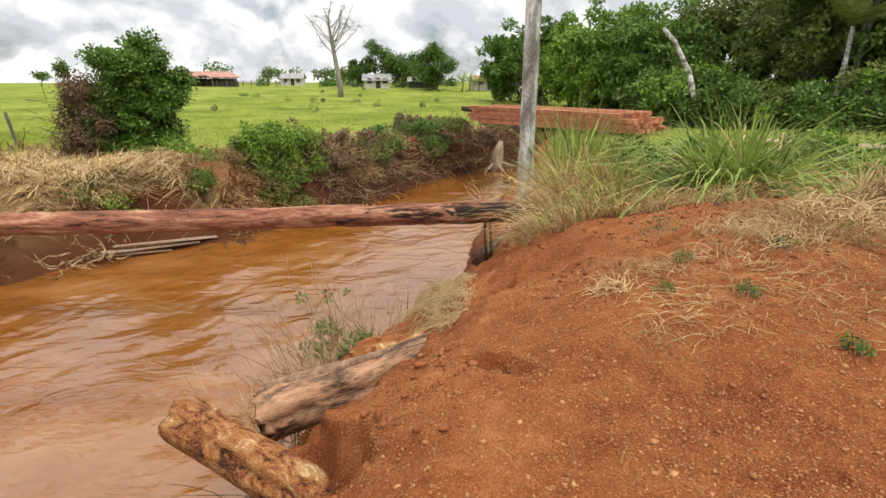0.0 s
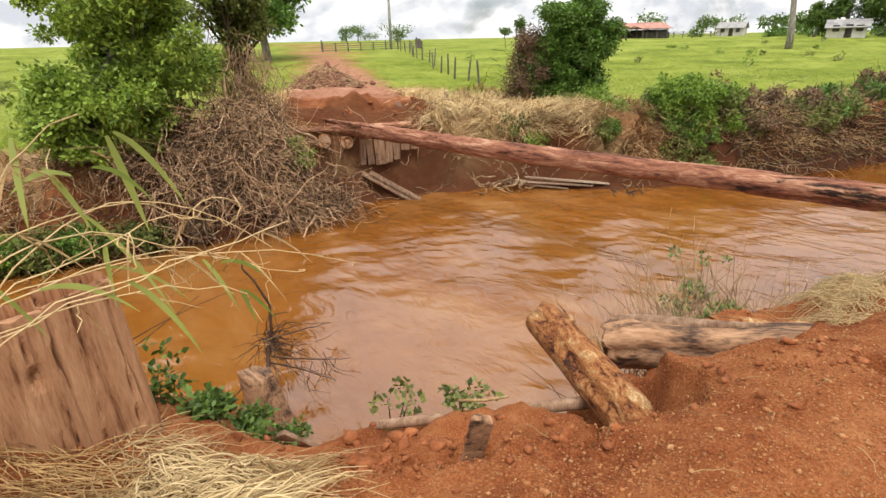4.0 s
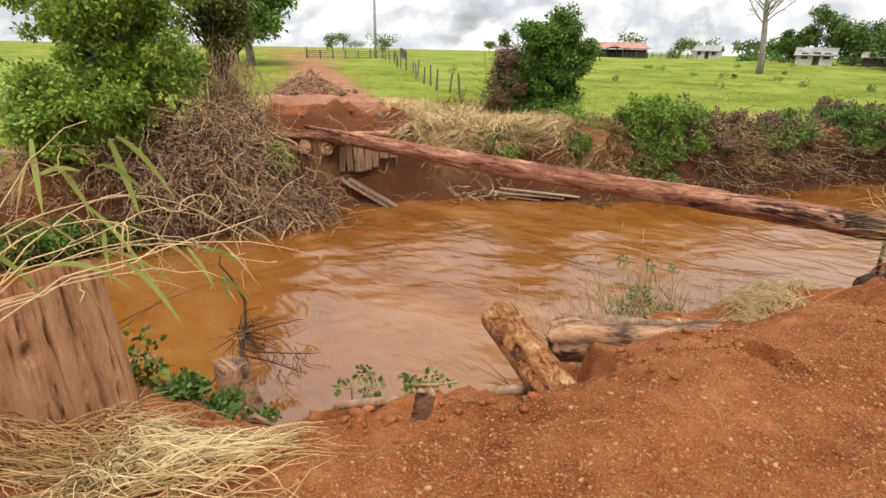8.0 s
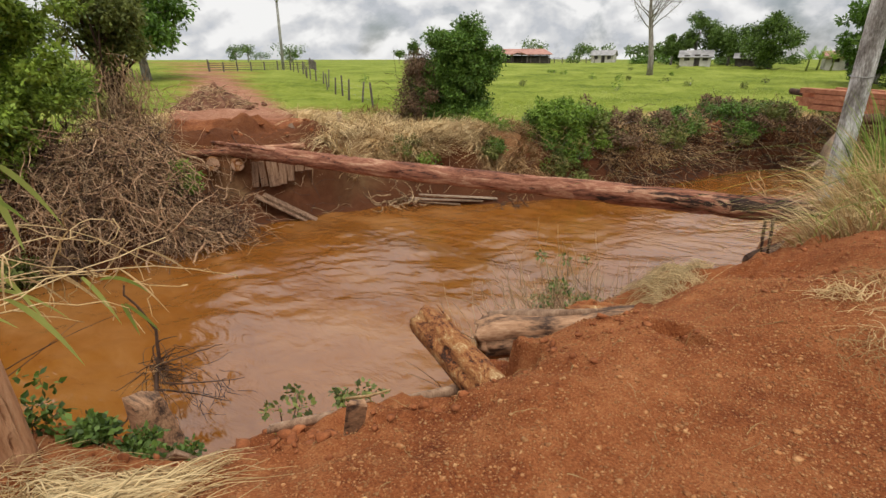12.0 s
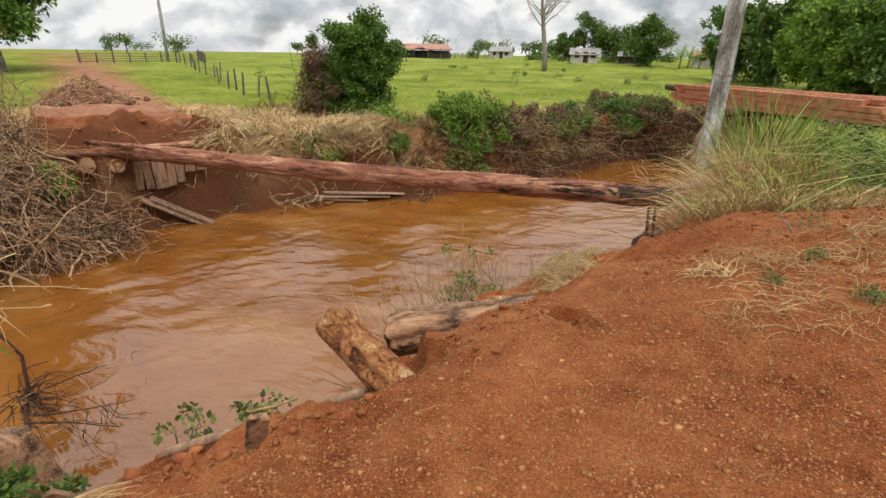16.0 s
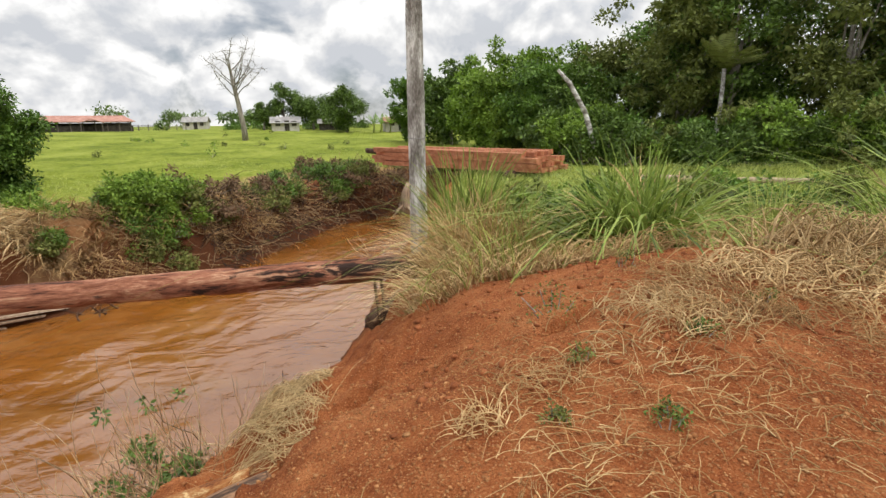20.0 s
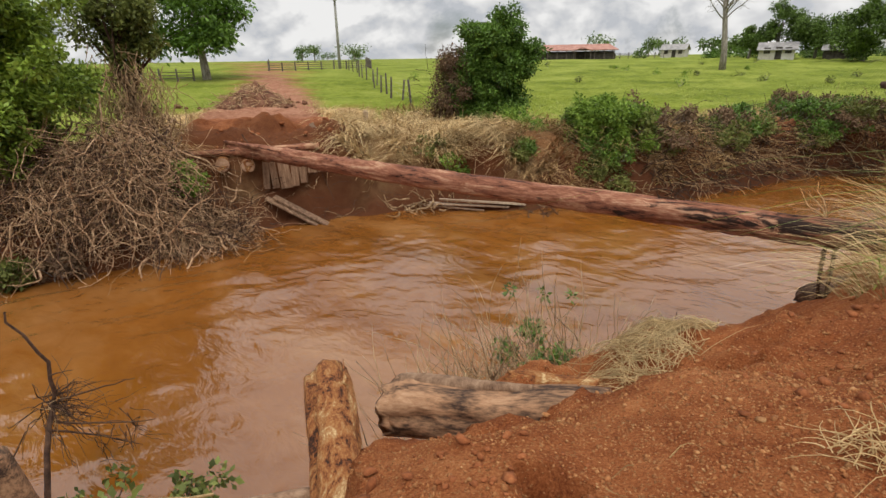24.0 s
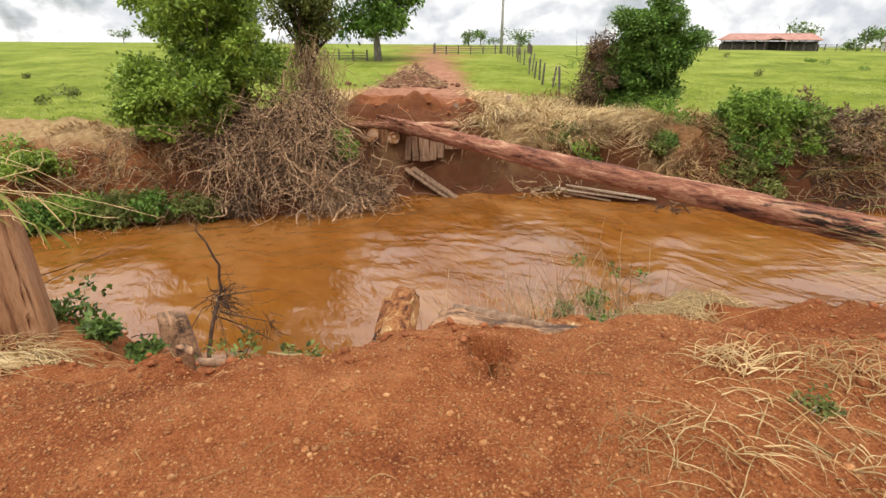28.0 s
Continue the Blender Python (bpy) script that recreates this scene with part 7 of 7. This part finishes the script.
for k in range(20):
    d, a = 24 + 60 * r5.random(), r5.random()
    x, y = -26 + 40 * a - d * 0.35, 24 + d * (0.55 + 0.3 * a)
    s = 0.25 + 0.3 * r5.random()
    shrub("pasture_weed", (x, y, height(x, y)), "small weed tuft in the green pasture", (s, s, s * 0.7), s * 0.6, 10, s * 0.4, 160, 0.14, (MAT_LEAF_OLIVE, MAT_LEAF)[k % 2], r5, 4, group="weeds in the pasture")
for k in range(10):
    x, y = -20 - 22 * r5.random(), -12 + 16 * r5.random()
    s = 0.25 + 0.25 * r5.random()
    shrub("pasture_weed", (x, y, height(x, y)), "small weed tuft in the green pasture", (s, s, s * 0.7), s * 0.6, 10, s * 0.4, 200, 0.12, MAT_LEAF_OLIVE, r5, 4, group="weeds in the pasture")

# dead tree
x, y = -16.6, 74.3
t_ = thing("dead_tree", (x, y, height(x, y)), "tall bare dead tree standing in the pasture", "tree")
bm = bmesh.new(); tube(bm, [(0.2, 0, -0.3), (0.1, 0, 2), (-0.3, 0, 5), (-0.7, 0, 7.6), (-0.9, 0, 9.6)], [0.42, 0.34, 0.28, 0.22, 0.14], 10, 0.15, True, 1)
part("trunk", bm, MAT_BARK, t_, "", True)
root, dirs, ln = [], [], []
for k in range(15):
    q = r5.random()
    root.append((-0.3 - 0.55 * q, 0, 5.4 + 4.0 * q)); a = r5.random() * 6.283
    dirs.append((math.cos(a) * 0.8, math.sin(a) * 0.8, 0.75)); ln.append(4.3 + 1.4 * r5.random())
limb = wander(r5, root, dirs, np.array(ln), 8, 0.14, -0.02)
sticks("limb", MAT_BARK, limb, 0.09, 0.02, t_, "", 6)
root = limb[r5.integers(0, 15, 320), r5.integers(3, 8, 320)]
sticks("twig", MAT_BARK, wander(r5, root, r5.normal(size=(320, 3)) + (0, 0, 0.5), 1.1, 6, 0.25, 0.0), 0.02, 0.008, t_)


def house(x, y, w, d, wall_h, roof_h, rz, roof_mat, label, porch=0.0, z=None, wall_mat=None):
    t = thing("house", (x, y, height(x, y) if z is None else z), label, "house")
    t.rotation_euler.z = radians(rz)
    def wall(name, size, c):
        bm = bmesh.new(); box(bm, size, Matrix.Translation(c)); part(name, bm, wall_mat or MAT_WALL, t)
    wall("wall", (w, 0.18, wall_h + 0.4), (0, -d / 2, wall_h / 2 - 0.2)); wall("wall", (w, 0.18, wall_h + 0.4), (0, d / 2, wall_h / 2 - 0.2))
    for sx in (-1, 1):
        bm = bmesh.new()
        vs = [bm.verts.new((sx * (w / 2 - 0.09 + o), yy, zz)) for o in (0.0, -0.16 * sx) for yy, zz in ((-d / 2 + 0.092, -0.4), (d / 2 - 0.092, -0.4), (d / 2 - 0.092, wall_h), (0, wall_h + roof_h), (-d / 2 + 0.092, wall_h))]
        bm.faces.new(vs[:5]); bm.faces.new(vs[5:][::-1])
        for i in range(5):
            bm.faces.new((vs[i], vs[(i + 1) % 5], vs[5 + (i + 1) % 5], vs[5 + i]))
        part("gable_wall", bm, wall_mat or MAT_WALL, t)
    for sy in (-1, 1):
        e = d / 2 + 0.5 + (porch if sy < 0 else 0)
        sl = math.hypot(e, roof_h * e / (d / 2))
        bm = bmesh.new(); box(bm, (w + 0.8, sl, 0.12), Matrix.Translation((0, sy * e / 2, wall_h + roof_h - roof_h * e / d + 0.10)) @ pose(0, 0, 0, -sy * math.degrees(math.atan2(roof_h, d / 2)), 0, 0))
        part("roof", bm, roof_mat, t)
    for k, wx in enumerate((-0.28, 0.05, 0.32)):
        wn_ = new("door" if k == 1 else "window"); wn_.parent = t
        hh = 1.9 if k == 1 else 0.9
        bm = bmesh.new(); box(bm, (0.9, 0.06, hh), Matrix.Translation((wx * w, -d / 2 - 0.10, hh / 2 if k == 1 else 1.35)))
        part("panel", bm, MAT_DARK, wn_)
    if porch:
        for q in (-0.48, -0.16, 0.16, 0.48):
            bm = bmesh.new(); box(bm, (0.16, 0.16, wall_h - 0.2), Matrix.Translation((q * w, -d / 2 - porch, wall_h / 2 - 0.35)))
            part("porch_post", bm, MAT_WALL, t)
    return t


house(-16.0, 105.5, 4.9, 5, 1.5, 1.0, 8, MAT_ROOF_GREY, "small white house with a grey gabled roof")
house(13.0, 96.0, 7.5, 6, 2.0, 1.3, -80, MAT_ROOF_GREY, "white gabled house with an open porch", 0)
house(-44.6, 144, 5.5, 6, 1.9, 1.2, 8, MAT_ROOF_GREY, "small distant white house with a grey roof")
house(5.2, 97.5, 5.0, 5, 1.5, 0.8, 5, MAT_ROOF, "low brown shed behind banana plants")
house(-7.4, 106, 4.5, 5, 1.2, 0.7, 5, MAT_ROOF_GREY, "low grey shed between dark trees", wall_mat=MAT_DARK)

# long open barn
bx, by = -57.8, 116.5
t_ = thing("barn", (bx, by, height(bx, by)), "long open barn with a red tiled roof", "barn")
t_.rotation_euler.z = radians(27)
t_.scale = (0.93, 0.8, 0.76)
for sy in (-1, 1):
    bm = bmesh.new()
    box(bm, (19.5, 5.6, 0.14), Matrix.Translation((0, sy * 2.6, 3.35)) @ pose(0, 0, 0, -sy * 17, 0, 0))
    for v in bm.verts:
        if v.co.z > 3.5:
            v.co.x *= 0.80
    part("roof", bm, MAT_ROOF, t_, "long red clay roof slope")
for k in range(9):
    for sy in (-1, 1):
        bm = bmesh.new(); box(bm, (0.2, 0.2, 3.0), Matrix.Translation((-8.8 + k * 2.2, sy * 4.6, 1.2)))
        part("post", bm, MAT_POST, t_)
bm = bmesh.new(); box(bm, (18.4, 0.1, 1.6), Matrix.Translation((0, -4.3, 0.75))); part("board_wall", bm, MAT_DARK, t_, "dark board wall")
bm = bmesh.new(); box(bm, (18.4, 0.1, 2.4), Matrix.Translation((0, 4.3, 1.1))); part("board_wall", bm, MAT_DARK, t_, "dark board wall")
for sx in (-1, 1):
    bm = bmesh.new(); box(bm, (2.6, 4.0, 0.12), Matrix.Translation((1.5 + sx * 1.15, -6.3, 2.75)) @ pose(0, 0, 0, 0, sx * 22, 0)); part("porch_roof", bm, MAT_ROOF, t_, "weathered porch roof")
    for yy in (-8.0, -4.9):
        bm = bmesh.new(); box(bm, (0.18, 0.18, 2.5), Matrix.Translation((1.5 + sx * 1.9, yy, 1.0))); part("porch_post", bm, MAT_POST, t_)
rail_fence((-50.5, 119.5), (-40.5, 124), 7, 4, "dark timber corral fence beside the barn")
rail_fence((-66, 112), (-72, 110), 5, 4, "dark timber corral fence beside the barn")
